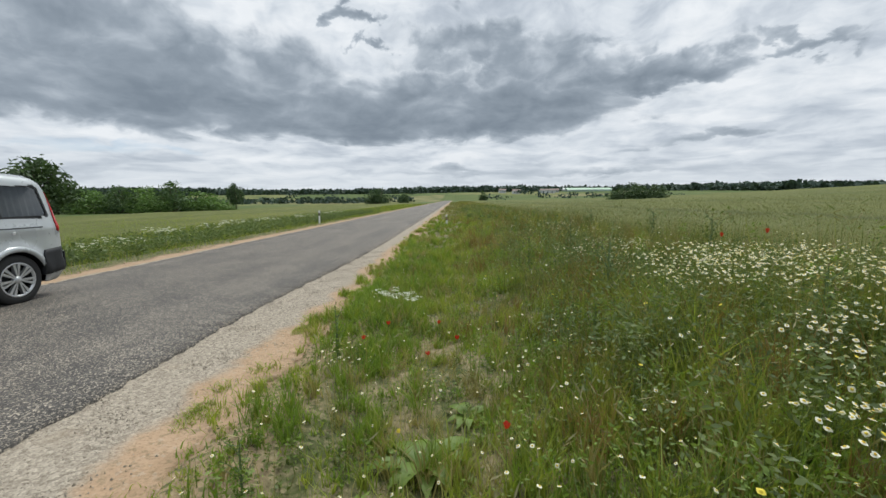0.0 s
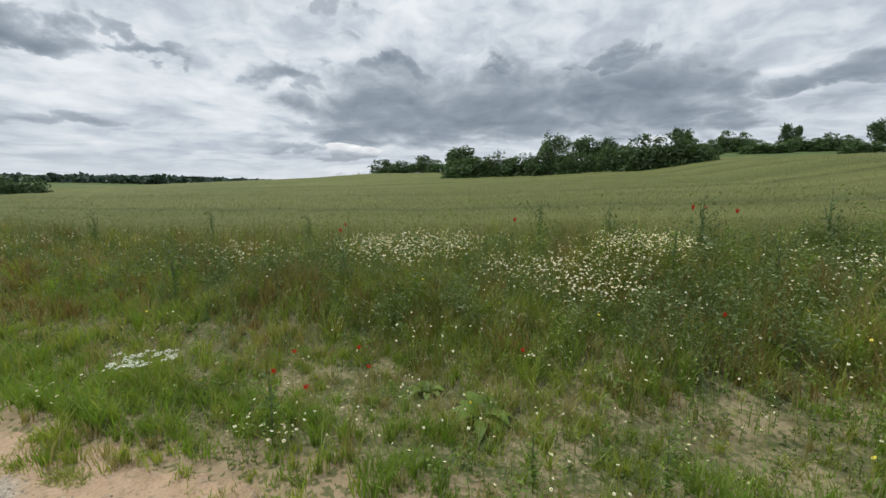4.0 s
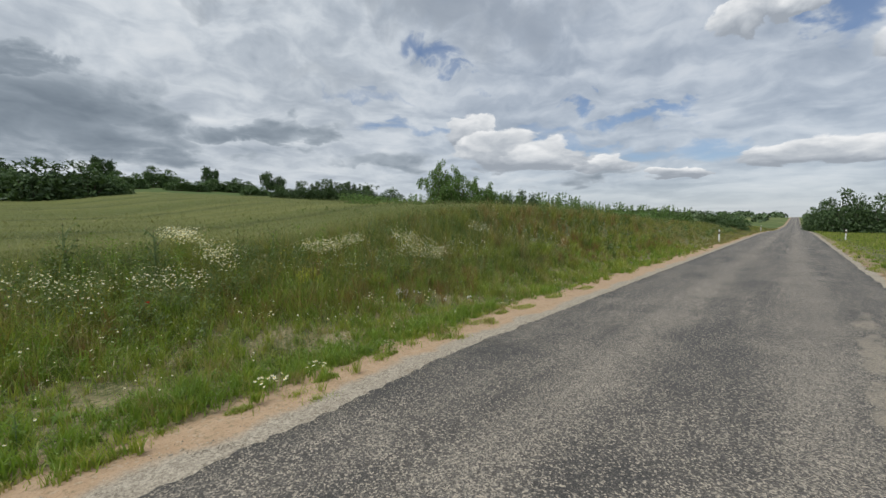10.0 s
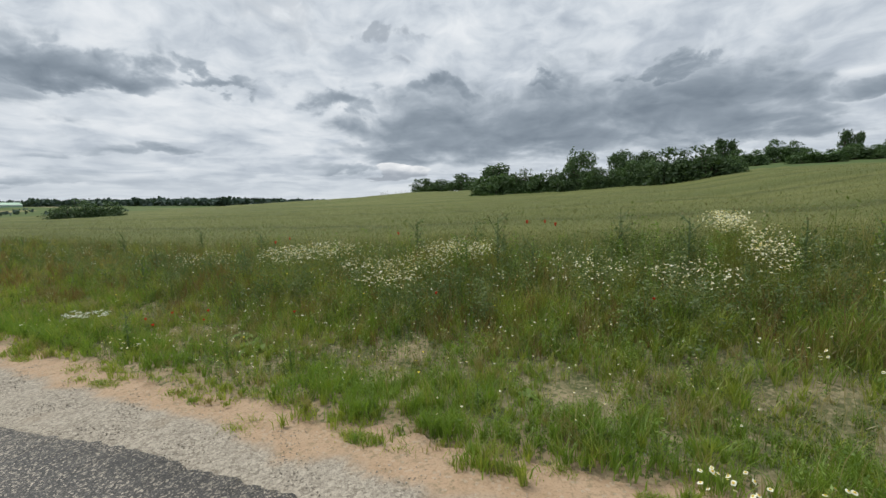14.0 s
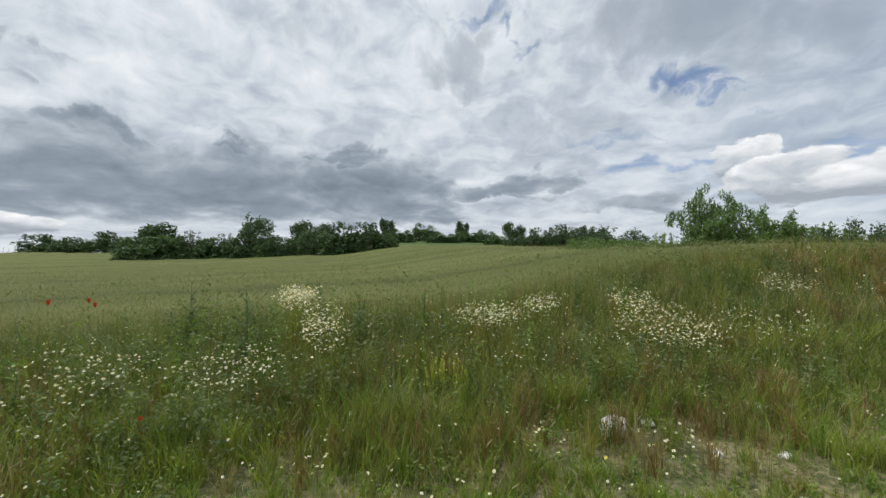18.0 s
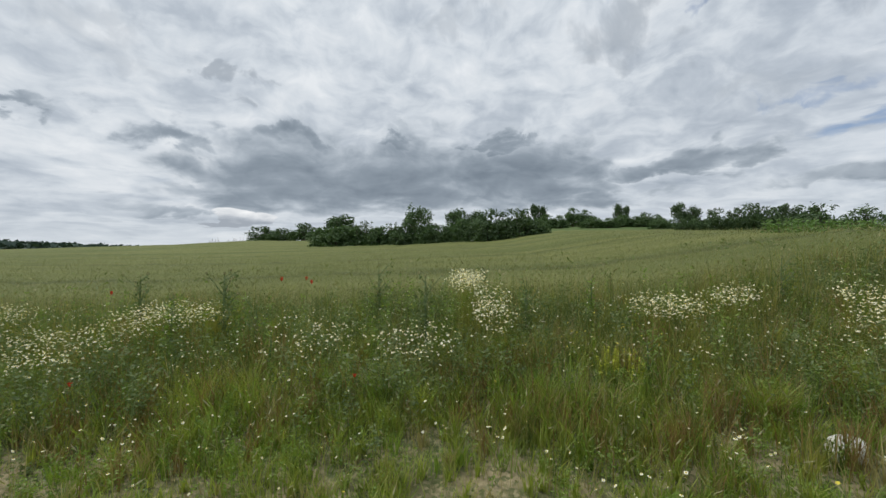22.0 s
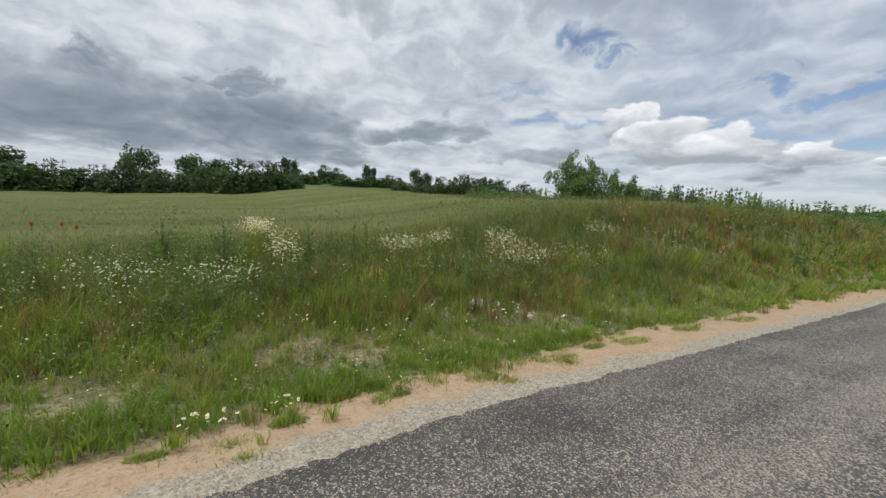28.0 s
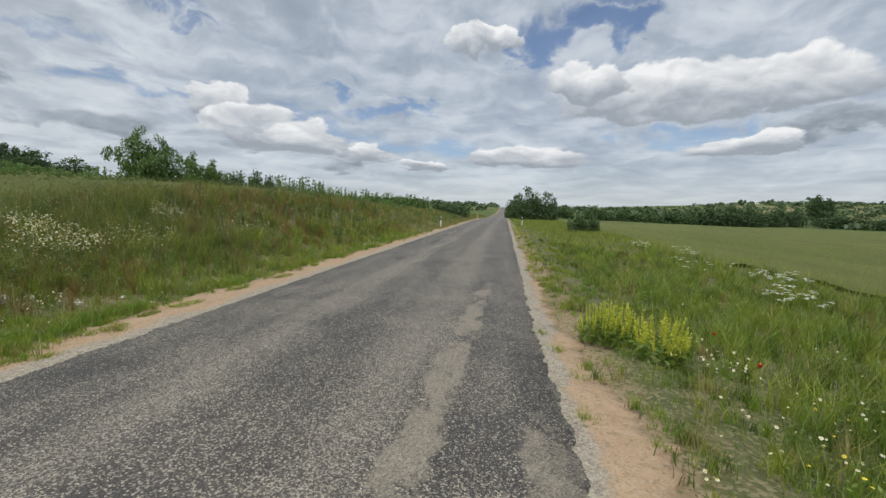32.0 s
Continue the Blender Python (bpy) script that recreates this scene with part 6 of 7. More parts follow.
    block5(bm, -0.66, 0.66, 4.15, 4.235, 0.30, 0.60)
    bmesh.ops.bevel(bm, geom=bm.edges[:], offset=0.03, segments=2, affect="EDGES")
    part("bumper_beam", bm, BLACK_PLASTIC, base)
    bm = bmesh.new()
    block5(bm, -0.78, 0.78, -0.05, 0.03, 0.36, 0.66)
    bmesh.ops.bevel(bm, geom=bm.edges[:], offset=0.03, segments=2, affect="EDGES")
    part("bumper_beam", bm, BLACK_PLASTIC, base)
    bm = bmesh.new()
    block5(bm, -0.42, 0.42, 4.13, 4.212, 0.62, 0.74)
    bmesh.ops.bevel(bm, geom=bm.edges[:], offset=0.015, segments=2, affect="EDGES")
    part("grille", bm, BLACK_PLASTIC, base)
    # lamps
    skin("headlight", [(0.02, 0.64), (0.03, 0.70), (0.09, 0.795), (0.22, 0.865), (0.38, 0.885), (0.455, 0.87), (0.47, 0.80), (0.42, 0.69), (0.30, 0.635), (0.12, 0.625)], LAMP_CLEAR, 0.016, base, "clear headlight lens")
    skin("lamp_bowl", [(0.16 + 0.075 * math.cos(k * 0.524), 0.735 + 0.065 * math.sin(k * 0.524)) for k in range(12)], ALLOY, 0.021, base, "bright reflector bowl behind the lens")
    skin("indicator", [(0.15, 0.79), (0.18, 0.825), (0.23, 0.84), (0.27, 0.84), (0.26, 0.805), (0.20, 0.785)], LAMP_AMBER, 0.021, base, "pale amber indicator lens")
    skin("tail_lamp", [(4.085, 0.95), (4.03, 1.50), (4.075, 1.50), (4.15, 0.98), (4.13, 0.93)], LAMP_RED, 0.012, base, "tall red tail lamp")
    # door seams, handles, fuel cap
    for pts in ([(1.33, 0.42), (1.33, 1.05)], [(2.35, 0.38), (2.37, 1.02), (2.35, 1.60)], [(3.02, 0.38), (3.02, 0.60), (3.12, 0.80), (3.20, 1.05)]):
        for sg in (-1, 1):
            bm = bmesh.new()
            fine_pts = [(a + (p - a) * k / 6, b + (q - b) * k / 6) for (a, b), (p, q) in zip(pts, pts[1:]) for k in range(6)] + [pts[-1]]
            pairs = [[bm.verts.new(at(s + d, sg * (van_side(s + d, z) + 0.0025), z)) for d in (-0.004, 0.004)] for s, z in fine_pts]
            for a, b in zip(pairs, pairs[1:]):
                bm.faces.new((a[0], a[1], b[1], b[0]))
            part("door_seam", bm, BLACK_PLASTIC, base)
    skin("rail", [(2.45, 1.005), (2.45, 1.02), (3.85, 1.02), (3.85, 1.005)], BLACK_PLASTIC, 0.003, base)
    for s in (2.18, 2.52):
        skin("door_handle", [(s - 0.09, 0.93), (s - 0.09, 0.965), (s + 0.09, 0.965), (s + 0.09, 0.93)], BLACK_PLASTIC, 0.035, base, "black door handle")
    skin("lock_cap", [(3.42, 0.93), (3.42, 0.965), (3.46, 0.965), (3.46, 0.93)], CLAD_CAP, 0.008, base)
    # mirrors
    for sg in (-1, 1):
        bm = bmesh.new()
        block5(bm, 0, 0.17, -0.05, 0.06, -0.11, 0.12)
        bmesh.ops.bevel(bm, geom=bm.edges[:], offset=0.04, segments=3, affect="EDGES")
        bmesh.ops.transform(bm, matrix=Matrix.Translation(at(1.52, sg * 0.92 + (0 if sg > 0 else -0.17), 1.14)), verts=bm.verts[:])
        mir = part("mirror", bm, ALLOY_PAINT, base, "silver-grey door mirror")
        bm = bmesh.new()
        block5(bm, 0, 0.14, -0.04, 0.05, -0.04, 0.05)
        bmesh.ops.transform(bm, matrix=Matrix.Translation(at(1.50, sg * 0.82 + (0 if sg > 0 else -0.14), 1.10)), verts=bm.verts[:])
        part("mirror_arm", bm, BLACK_PLASTIC, mir)
    # roof bars' gutters
    for sg in (-1, 1):
        bm = bmesh.new()
        pts = [at(s, sg * (van_side(s, van_top(s) - 0.05) - 0.055), van_top(s) + 0.006) for s in np.linspace(1.95, 3.95, 24)]
        for p, q in zip(pts, pts[1:]):
            bm.faces.new([bm.verts.new(v) for v in ((p[0] - 0.012, p[1], p[2]), (p[0] + 0.012, p[1], p[2]), (q[0] + 0.012, q[1], q[2]), (q[0] - 0.012, q[1], q[2]))])
        bmesh.ops.remove_doubles(bm, verts=bm.verts[:], dist=0.0005)
        part("roof_gutter", bm, BLACK_PLASTIC, base)
    # inside: floor, dash, seats, wheel
    bm = bmesh.new()
    block5(bm, -0.74, 0.74, 0.1, 4.19 - 1.25, 0.36, 0.44)
    part("floor_pan", bm, SEAT, base)
    bm = bmesh.new()
    block5(bm, -0.70, 0.70, 4.19 - 1.75, 4.19 - 1.2, 0.75, 1.08)
    bmesh.ops.bevel(bm, geom=bm.edges[:], offset=0.06, segments=2, affect="EDGES")
    part("dashboard", bm, SEAT, base)
    bm = bmesh.new()
    block5(bm, -0.72, 0.72, 4.19 - 2.42, 4.19 - 2.40, 0.44, 1.60)
    part("bulkhead", bm, SEAT, base)
    for x in (-0.38, 0.38):
        bm = bmesh.new()
        block5(bm, x - 0.24, x + 0.24, 4.19 - 2.32, 4.19 - 2.18, 0.55, 1.22)
        bmesh.ops.bevel(bm, geom=bm.edges[:], offset=0.05, segments=2, affect="EDGES")
        part("seat_back", bm, SEAT, base)
        bm = bmesh.new()
        block5(bm, x - 0.13, x + 0.13, 4.19 - 2.30, 4.19 - 2.20, 1.25, 1.45)
        bmesh.ops.bevel(bm, geom=bm.edges[:], offset=0.04, segments=2, affect="EDGES")
        part("headrest", bm, SEAT, base)
    bm = bmesh.new()
    hoop(bm, 0.18, 0.015, 24, 6)
    bmesh.ops.transform(bm, matrix=Matrix.Translation(at(1.80, -0.38, 1.02)) @ Matrix.Rotation(radians(-65), 4, "X"), verts=bm.verts[:])
    part("steering_wheel", bm, BLACK_PLASTIC, base)
    # wheels in dark wells
    for ax in AXLES:
        for sg in (-1, 1):
            bm = bmesh.new()
            seg = 20
            a = [[bm.verts.new((sg * x, 4.19 - ax + (ARCH + 0.005) * math.cos(math.pi * k / seg), 0.33 + (ARCH + 0.005) * math.sin(math.pi * k / seg))) for k in range(seg + 1)] for x in (0.845, 0.5)]
            for k in range(seg):
                bm.faces.new((a[0][k], a[0][k + 1], a[1][k + 1], a[1][k]))
            bm.faces.new(a[1])
            part("wheel_well", bm, BLACK_PLASTIC, base)
            bm = bmesh.new()
            rings = []
            for k in range(31):
                a_ = math.radians(-12 + 204 * k / 30)
                ring = []
                for rr_, out_ in ((ARCH - 0.012, 0.0), (ARCH - 0.010, 0.014), (ARCH + 0.012, 0.018), (ARCH + 0.045, 0.012), (ARCH + 0.062, -0.004)):
                    s_, z_l = ax - rr_ * math.cos(a_), max(0.25, 0.33 + rr_ * math.sin(a_))
                    ring.append(bm.verts.new(at(s_, sg * (van_side(s_, z_l) + out_), z_l)))
                rings.append(ring)
            for a_, b_ in zip(rings, rings[1:]):
                for k in range(4):
                    bm.faces.new((a_[k], a_[k + 1], b_[k + 1], b_[k]))
            bmesh.ops.recalc_face_normals(bm, faces=bm.faces[:])
            for f in bm.faces:
                f.smooth = True
            part("arch_lip", bm, PAINT, base)
            bm = bmesh.new()
            prof = [(0.21, -0.085), (0.245, -0.095), (0.30, -0.09), (0.327, -0.07), (0.335, -0.03), (0.335, 0.03), (0.327, 0.07), (0.30, 0.09), (0.245, 0.095), (0.21, 0.085)]
            lathe(bm, prof, 40)
            wheel_m = Matrix.Translation((sg * 0.755, 4.19 - ax, 0.335)) @ Matrix.Rotation(math.pi / 2 * sg, 4, "Y")
            bmesh.ops.transform(bm, matrix=wheel_m, verts=bm.verts[:])
            wheel = part("wheel", bm, RUBBER, base, "black tyre with silver wheel trim")
            bm = bmesh.new()
            lathe(bm, [(0.0, 0.02), (0.20, 0.03), (0.215, 0.08), (0.21, 0.075), (0.19, 0.02)], 40)
            bmesh.ops.transform(bm, matrix=wheel_m, verts=bm.verts[:])
            part("rim", bm, BLACK_PLASTIC, wheel)
            bm = bmesh.new()
            lathe(bm, [(0.2, 0.07), (0.212, 0.092), (0.228, 0.092), (0.235, 0.08)], 40)
            bmesh.ops.recalc_face_normals(bm, faces=bm.faces[:])
            bmesh.ops.transform(bm, matrix=wheel_m, verts=bm.verts[:])
            part("trim_ring", bm, ALLOY, wheel)
            for k in range(14):              # paired spokes
                bm = bmesh.new()
                a = 2 * math.pi * (k // 2) / 7 + (0.15 if k % 2 else -0.15)
                u, w = Vector((math.cos(a), math.sin(a), 0)), Vector((-math.sin(a), math.cos(a), 0))
                q = [u * 0.045 + w * 0.008, u * 0.21 + w * 0.018, u * 0.21 - w * 0.018, u * 0.045 - w * 0.008]
                top_ = [bm.verts.new(p + Vector((0, 0, 0.088))) for p in q]
                low_ = [bm.verts.new(p * 1.0 + Vector((0, 0, 0.05))) for p in q]
                bm.faces.new(top_)
                for j in range(4):
                    bm.faces.new((top_[j], low_[j], low_[(j + 1) % 4], top_[(j + 1) % 4]))
                bmesh.ops.recalc_face_normals(bm, faces=bm.faces[:])
                bmesh.ops.transform(bm, matrix=wheel_m, verts=bm.verts[:])
                part("spoke", bm, ALLOY, wheel)
            bm = bmesh.new()
            lathe(bm, [(0.0, 0.1), (0.03, 0.098), (0.05, 0.085), (0.055, 0.05)], 24)
            bmesh.ops.recalc_face_normals(bm, faces=bm.faces[:])
            bmesh.ops.transform(bm, matrix=wheel_m, verts=bm.verts[:])
            part("centre_cap", bm, ALLOY, wheel)
    return tagged(base, "silver-white compact van with grey bumpers parked on the road edge", "van")


def block5(bm, x0, x1, y0, y1, z0, z1):
    c = [bm.verts.new(p) for p in ((x0, y0, z0), (x1, y0, z0), (x1, y1, z0), (x0, y1, z0), (x0, y0, z1), (x1, y0, z1), (x1, y1, z1), (x0, y1, z1))]
    for f in ((3, 2, 1, 0), (4, 5, 6, 7), (0, 1, 5, 4), (1, 2, 6, 5), (2, 3, 7, 6), (3, 0, 4, 7)):
        bm.faces.new([c[i] for i in f])


def lathe(bm, prof, seg):
    """Turns a profile of (radius, height) round the z axis."""
    rows = [[bm.verts.new((r * math.cos(2 * math.pi * k / seg), r * math.sin(2 * math.pi * k / seg), h)) for k in range(seg)] if r > 1e-6 else [bm.verts.new((0, 0, h))] for r, h in prof]
    for a, b in zip(rows, rows[1:]):
        for k in range(seg):
            if len(a) == 1:
                bm.faces.new((a[0], b[k], b[(k + 1) % seg])).smooth = True
            elif len(b) == 1:
                bm.faces.new((a[(k + 1) % seg], a[k], b[0])).smooth = True
            else:
                bm.faces.new((a[k], a[(k + 1) % seg], b[(k + 1) % seg], b[k])).smooth = True


def hoop(bm, big_, small_, seg, sides):
    rows = [[bm.verts.new(((big_ + small_ * math.cos(2 * math.pi * j / sides)) * math.cos(2 * math.pi * k / seg), (big_ + small_ * math.cos(2 * math.pi * j / sides)) * math.sin(2 * math.pi * k / seg), small_ * math.sin(2 * math.pi * j / sides))) for j in range(sides)] for k in range(seg)]
    for k in range(seg):
        for j in range(sides):
            bm.faces.new((rows[k][j], rows[(k + 1) % seg][j], rows[(k + 1) % seg][(j + 1) % sides], rows[k][(j + 1) % sides]))


CLAD_CAP = plain("white_cap", (0.7, 0.7, 0.7), 0.4)
ALLOY_PAINT = plain("grey_silver_paint", (0.42, 0.43, 0.45), 0.35, 0.4, 0.04, 10.0)
van()

# ---------------------------------------------------------------- roadside posts, stones
POST_WHITE = plain("white_post_plastic", (0.72, 0.72, 0.70), 0.5, 0, 0.12, 8.0)
POST_BLACK = plain("black_post_band", (0.03, 0.03, 0.03), 0.5, 0, 0.1, 8.0)
POST_RED = plain("amber_reflector", (0.42, 0.30, 0.20), 0.3, 0, 0.1, 30.0)


def delineator(x, y, lean, high):
    ob = empty("marker_post", Matrix.Translation((x, y, float(land(x, y)) - 0.05)) @ Matrix.Rotation(radians(lean), 4, "X"))
    for name, z0, z1, mat, grow in (("post", 0, high, POST_WHITE, 0), ("band", high - 0.30, high - 0.12, POST_BLACK, 0.003)):
        bm = bmesh.new()
        w, d = 0.042 + grow, 0.026 + grow
        ringv = [[bm.verts.new((px, py, z + (0.03 * (px / w) if z == high else 0))) for px, py in ((-w, -d), (0, -d * 1.7), (w, -d), (w, d), (-w, d))] for z in (z0, z1)]
        for k in range(5):
            bm.faces.new((ringv[0][k], ringv[0][(k + 1) % 5], ringv[1][(k + 1) % 5], ringv[1][k]))
        bm.faces.new(ringv[0][::-1]), bm.faces.new(ringv[1])
        part(name, bm, mat, ob)
    for sg in (-1, 1):
        bm = bmesh.new()
        y0 = sg * 0.0455 if sg < 0 else 0.0305
        block5(bm, -0.02, 0.02, min(y0, y0 + sg * 0.006), max(y0, y0 + sg * 0.006), high - 0.26, high - 0.16)
        part("reflector", bm, POST_RED, ob)
    return tagged(ob, "white roadside marker post with black band and reflector", "marker post", "roadside marker posts")


for spec in ((4.3, 23.6, 3, 0.62), (-3.3, 24.4, -2, 0.78), (4.05, -38.0, 2, 1.0), (-3.3, -46.0, -3, 0.95), (4.0, -86, 0, 1.0)):
    delineator(*spec)

LIMESTONE = plain("pale_limestone", (0.58, 0.555, 0.50), 0.9, 0, 0.3, 14.0)


def rock(x, y, sx, sy, sz, seed):
    r = np.random.default_rng(seed)
    bm = bmesh.new()
    bmesh.ops.create_icosphere(bm, subdivisions=3, radius=1.0)
    o = r.uniform(0, 50, 3)
    for v in bm.verts:
        k = 1 + 0.35 * noise.noise(v.co * 1.3 + Vector(o)) + 0.14 * noise.noise(v.co * 4 + Vector(o))
        v.co = Vector((v.co.x * k * sx, v.co.y * k * sy, max(v.co.z, -0.5) * k * sz))
    me = bpy.data.meshes.new("stone")
    bm.to_mesh(me), bm.free()
    me.materials.append(LIMESTONE)
    ob = new("stone", me)
    ob.matrix_world = Matrix.Translation((x, y, float(land(x, y)) + sz * 0.3)) @ Matrix.Rotation(r.uniform(0, 6), 4, "Z")
    return tagged(ob, "pale weathered limestone lump lying in the grass", "stone", "stones in the verge")


for spec in ((5.8, -6.85, 0.11, 0.13, 0.14, 1), (5.85, -7.3, 0.07, 0.06, 0.05, 2), (5.8, -8.8, 0.1, 0.12, 0.07, 3), (5.1, -8.2, 0.06, 0.07, 0.04, 4), (5.3, -7.6, 0.05, 0.05, 0.035, 5), (6.1, -9.3, 0.1, 0.08, 0.07, 6), (4.6, -7.7, 0.05, 0.06, 0.03, 7)):
    rock(*spec)

# ---------------------------------------------------------------- single plants
STEM = plain("green_stem", (0.10, 0.15, 0.05), 0.7, 0, 0.3, 30.0)


def grown(g, name, mat, parent, label=""):
    me = bpy.data.meshes.new(name)
    quick(me, np.concatenate(g.v), np.concatenate(g.q) if g.q else None, np.concatenate(g.t) if g.t else None, smooth=False)
    me.materials.append(mat)
    ob = new(name, me)
    ob.parent = parent
    return tagged(ob, label)


def poppy():
    ob = empty("poppy")
    bm = bmesh.new()
    limb(bm, (0, 0, 0), (0.03, 0.01, 0.97), 0.006, 0.004, 5, 0.03)
    part("stem", bm, STEM, ob)
    for k in range(4):                     # four cupped petals
        bm = bmesh.new()
        a0 = k * math.pi / 2
        rows = []
        for i in range(4):
            t = i / 3
            rows.append([bm.verts.new((0.03 + (0.012 + 0.075 * t) * math.cos(a0 + w * 0.75) , 0.01 + (0.012 + 0.075 * t) * math.sin(a0 + w * 0.75), 0.97 + 0.07 * t * t * (1.1 - 0.25 * w * w) + 0.008 * math.sin(9 * w + k))) for w in (-1, -0.5, 0, 0.5, 1)])
        for p, q in zip(rows, rows[1:]):
            for j in range(4):
                bm.faces.new((p[j], p[j + 1], q[j + 1], q[j]))
        part("petal", bm, PETAL_RED, ob)
    bm = bmesh.new()
    lathe(bm, [(0.0, 0.955), (0.014, 0.965), (0.018, 0.985), (0.0, 0.995)], 8)
    bmesh.ops.transform(bm, matrix=Matrix.Translation((0.03, 0.01, 0)), verts=bm.verts[:])
    part("seed_head", bm, POST_BLACK, ob)
    return tagged(ob, "red poppy on a thin stem among the grass", "poppy", "poppies in the verge")


first = poppy()
spots = ((4.6, 3.75, 0.34), (4.78, 3.2, 0.36), (4.55, 3.0, 0.3), (5.0, 1.8, 0.36), (9.2, 5.9, 0.78), (4.15, 3.6, 0.36), (4.0, 3.2, 0.33), (8.9, 2.4, 0.8), (9.3, -0.4, 0.9),
         (9.7, -0.7, 0.85), (9.2, -1.0, 0.85), (8.3, 5.5, 0.75), (-3.8, -6.7, 0.4), (-3.75, -5.8, 0.42), (5.9, 0.1, 0.45), (6.2, -2.6, 0.4))
for i, (x, y, h) in enumerate(spots):
    wide = 0.28 if h > 0.6 else 0.22
    m = Matrix.Translation((x, y, float(land(x, y)) - 0.01)) @ Matrix.Rotation(i * 2.1, 4, "Z")
    size = (wide, wide, h)
    if i == 0:
        first.matrix_basis = m @ Matrix.Diagonal((*size, 1))
        ref = tuple(first.scale)
    else:
        copy_thing(first, m @ Matrix.Diagonal((*(a / b for a, b in zip(size, ref)), 1)))


def thistle(seed, name="thistle", mat=None, label="tall branching green thistle standing over the grass"):
    """A tall weed one metre high: a stem, side shoots, spiny leaves, small buds."""
    r = np.random.default_rng(seed)
    ob = empty(name)
    bm = bmesh.new()
    fork = bm.verts.new((0, 0, -0.03))
    limb(bm, (0, 0, 0), (0.02, 0, 0.98), 0.012, 0.004, 5, 0.02, root=fork)
    tips = [(0.02, 0, 0.98)]
    for k in range(10):
        z, a, l = r.uniform(0.3, 0.9), r.uniform(0, 6.28), r.uniform(0.12, 0.3)
        e = (l * 0.7 * math.cos(a), l * 0.7 * math.sin(a), min(1.02, z + l * 0.9))
        limb(bm, (0.01, 0, z), e, 0.006, 0.003, 4, 0.02, root=fork)
        tips.append(e)
    part("stem", bm, STEM, ob)
    g = Growth()
    c = []
    for e in tips:
        for _ in range(18):
            f = r.random()
            c.append((e[0] * f + r.normal(0, 0.02), e[1] * f + r.normal(0, 0.02), 0.15 + (e[2] - 0.15) * f + r.normal(0, 0.02)))
    for _ in range(90):
        a, q = r.uniform(0, 6.28), abs(r.normal(0, 0.13))
        c.append((q * math.cos(a), q * math.sin(a), r.uniform(0.03, 0.6)))
    c = np.array(c)
    g.leaves(c, r.uniform(0.035, 0.085, len(c)), 0)
    grown(g, "leaves", mat or G_WEED, ob)
    for e in tips[:6]:
        bm = bmesh.new()
        lathe(bm, [(0.0, -0.015), (0.012, 0), (0.009, 0.02), (0.0, 0.028)], 6)
        bmesh.ops.transform(bm, matrix=Matrix.Translation(e), verts=bm.verts[:])
        part("bud", bm, G_HEAD, ob)
    return tagged(ob, label, "weed")


kinds = [thistle(61), thistle(62), thistle(63, "tall_weed", G_FRESH, "tall leafy green weed beside the daisies")]
rows = ((7.9, -0.2, 1.2, 0), (7.85, -3.15, 1.1, 0), (6.4, 4.3, 0.95, 1), (7.9, -4.5, 1.0, 1), (7.4, 0.2, 0.95, 2), (8.0, 0.6, 0.9, 2), (7.5, -0.9, 0.85, 1), (9.0, 2.0, 1.1, 0), (9.2, -2.2, 1.1, 1), (8.8, 6.5, 1.0, 0), (7.0, 8.0, 0.9, 1), (8.6, -5.6, 0.9, 2), (6.6, -5.6, 0.7, 2),
        (9.3, 9.5, 1.0, 0), (3.75, 3.3, 0.55, 2), (8.9, -8.6, 0.9, 1), (6.8, 5.8, 0.8, 2), (6.0, 6.8, 0.8, 2))
rows2 = ((9.0, 13.0, 1.0, 1), (8.0, 17.0, 0.9, 2), (-4.3, -4.6, 0.75, 2), (-4.1, -4.1, 0.8, 2), (-5.6, -6.5, 0.6, 2), (9.6, 0.8, 1.05, 1), (9.5, -4.0, 1.0, 0), (7.4, 2.9, 0.75, 2), (6.9, -1.4, 0.7, 2), (5.9, 3.2, 0.6, 2), (7.2, -10.2, 0.8, 1), (8.2, -12.8, 0.9, 0), (3.8, 1.6, 0.4, 2), (4.0, 0.9, 0.45, 2), (3.9, -1.2, 0.3, 2))
done = {}
for i, (x, y, h, which) in enumerate(rows + rows2):
    p = kinds[which]
    m = Matrix.Translation((x, y, float(land(x, y)) - 0.01)) @ Matrix.Rotation(i * 1.7, 4, "Z")
    if which not in done:
        p.matrix_basis = m @ Matrix.Scale(h, 4)
        done[which] = h
    else:
        p = copy_thing(p, m @ Matrix.Scale(h / done[which], 4))
    tagged(p, group="tall weeds in the verge")


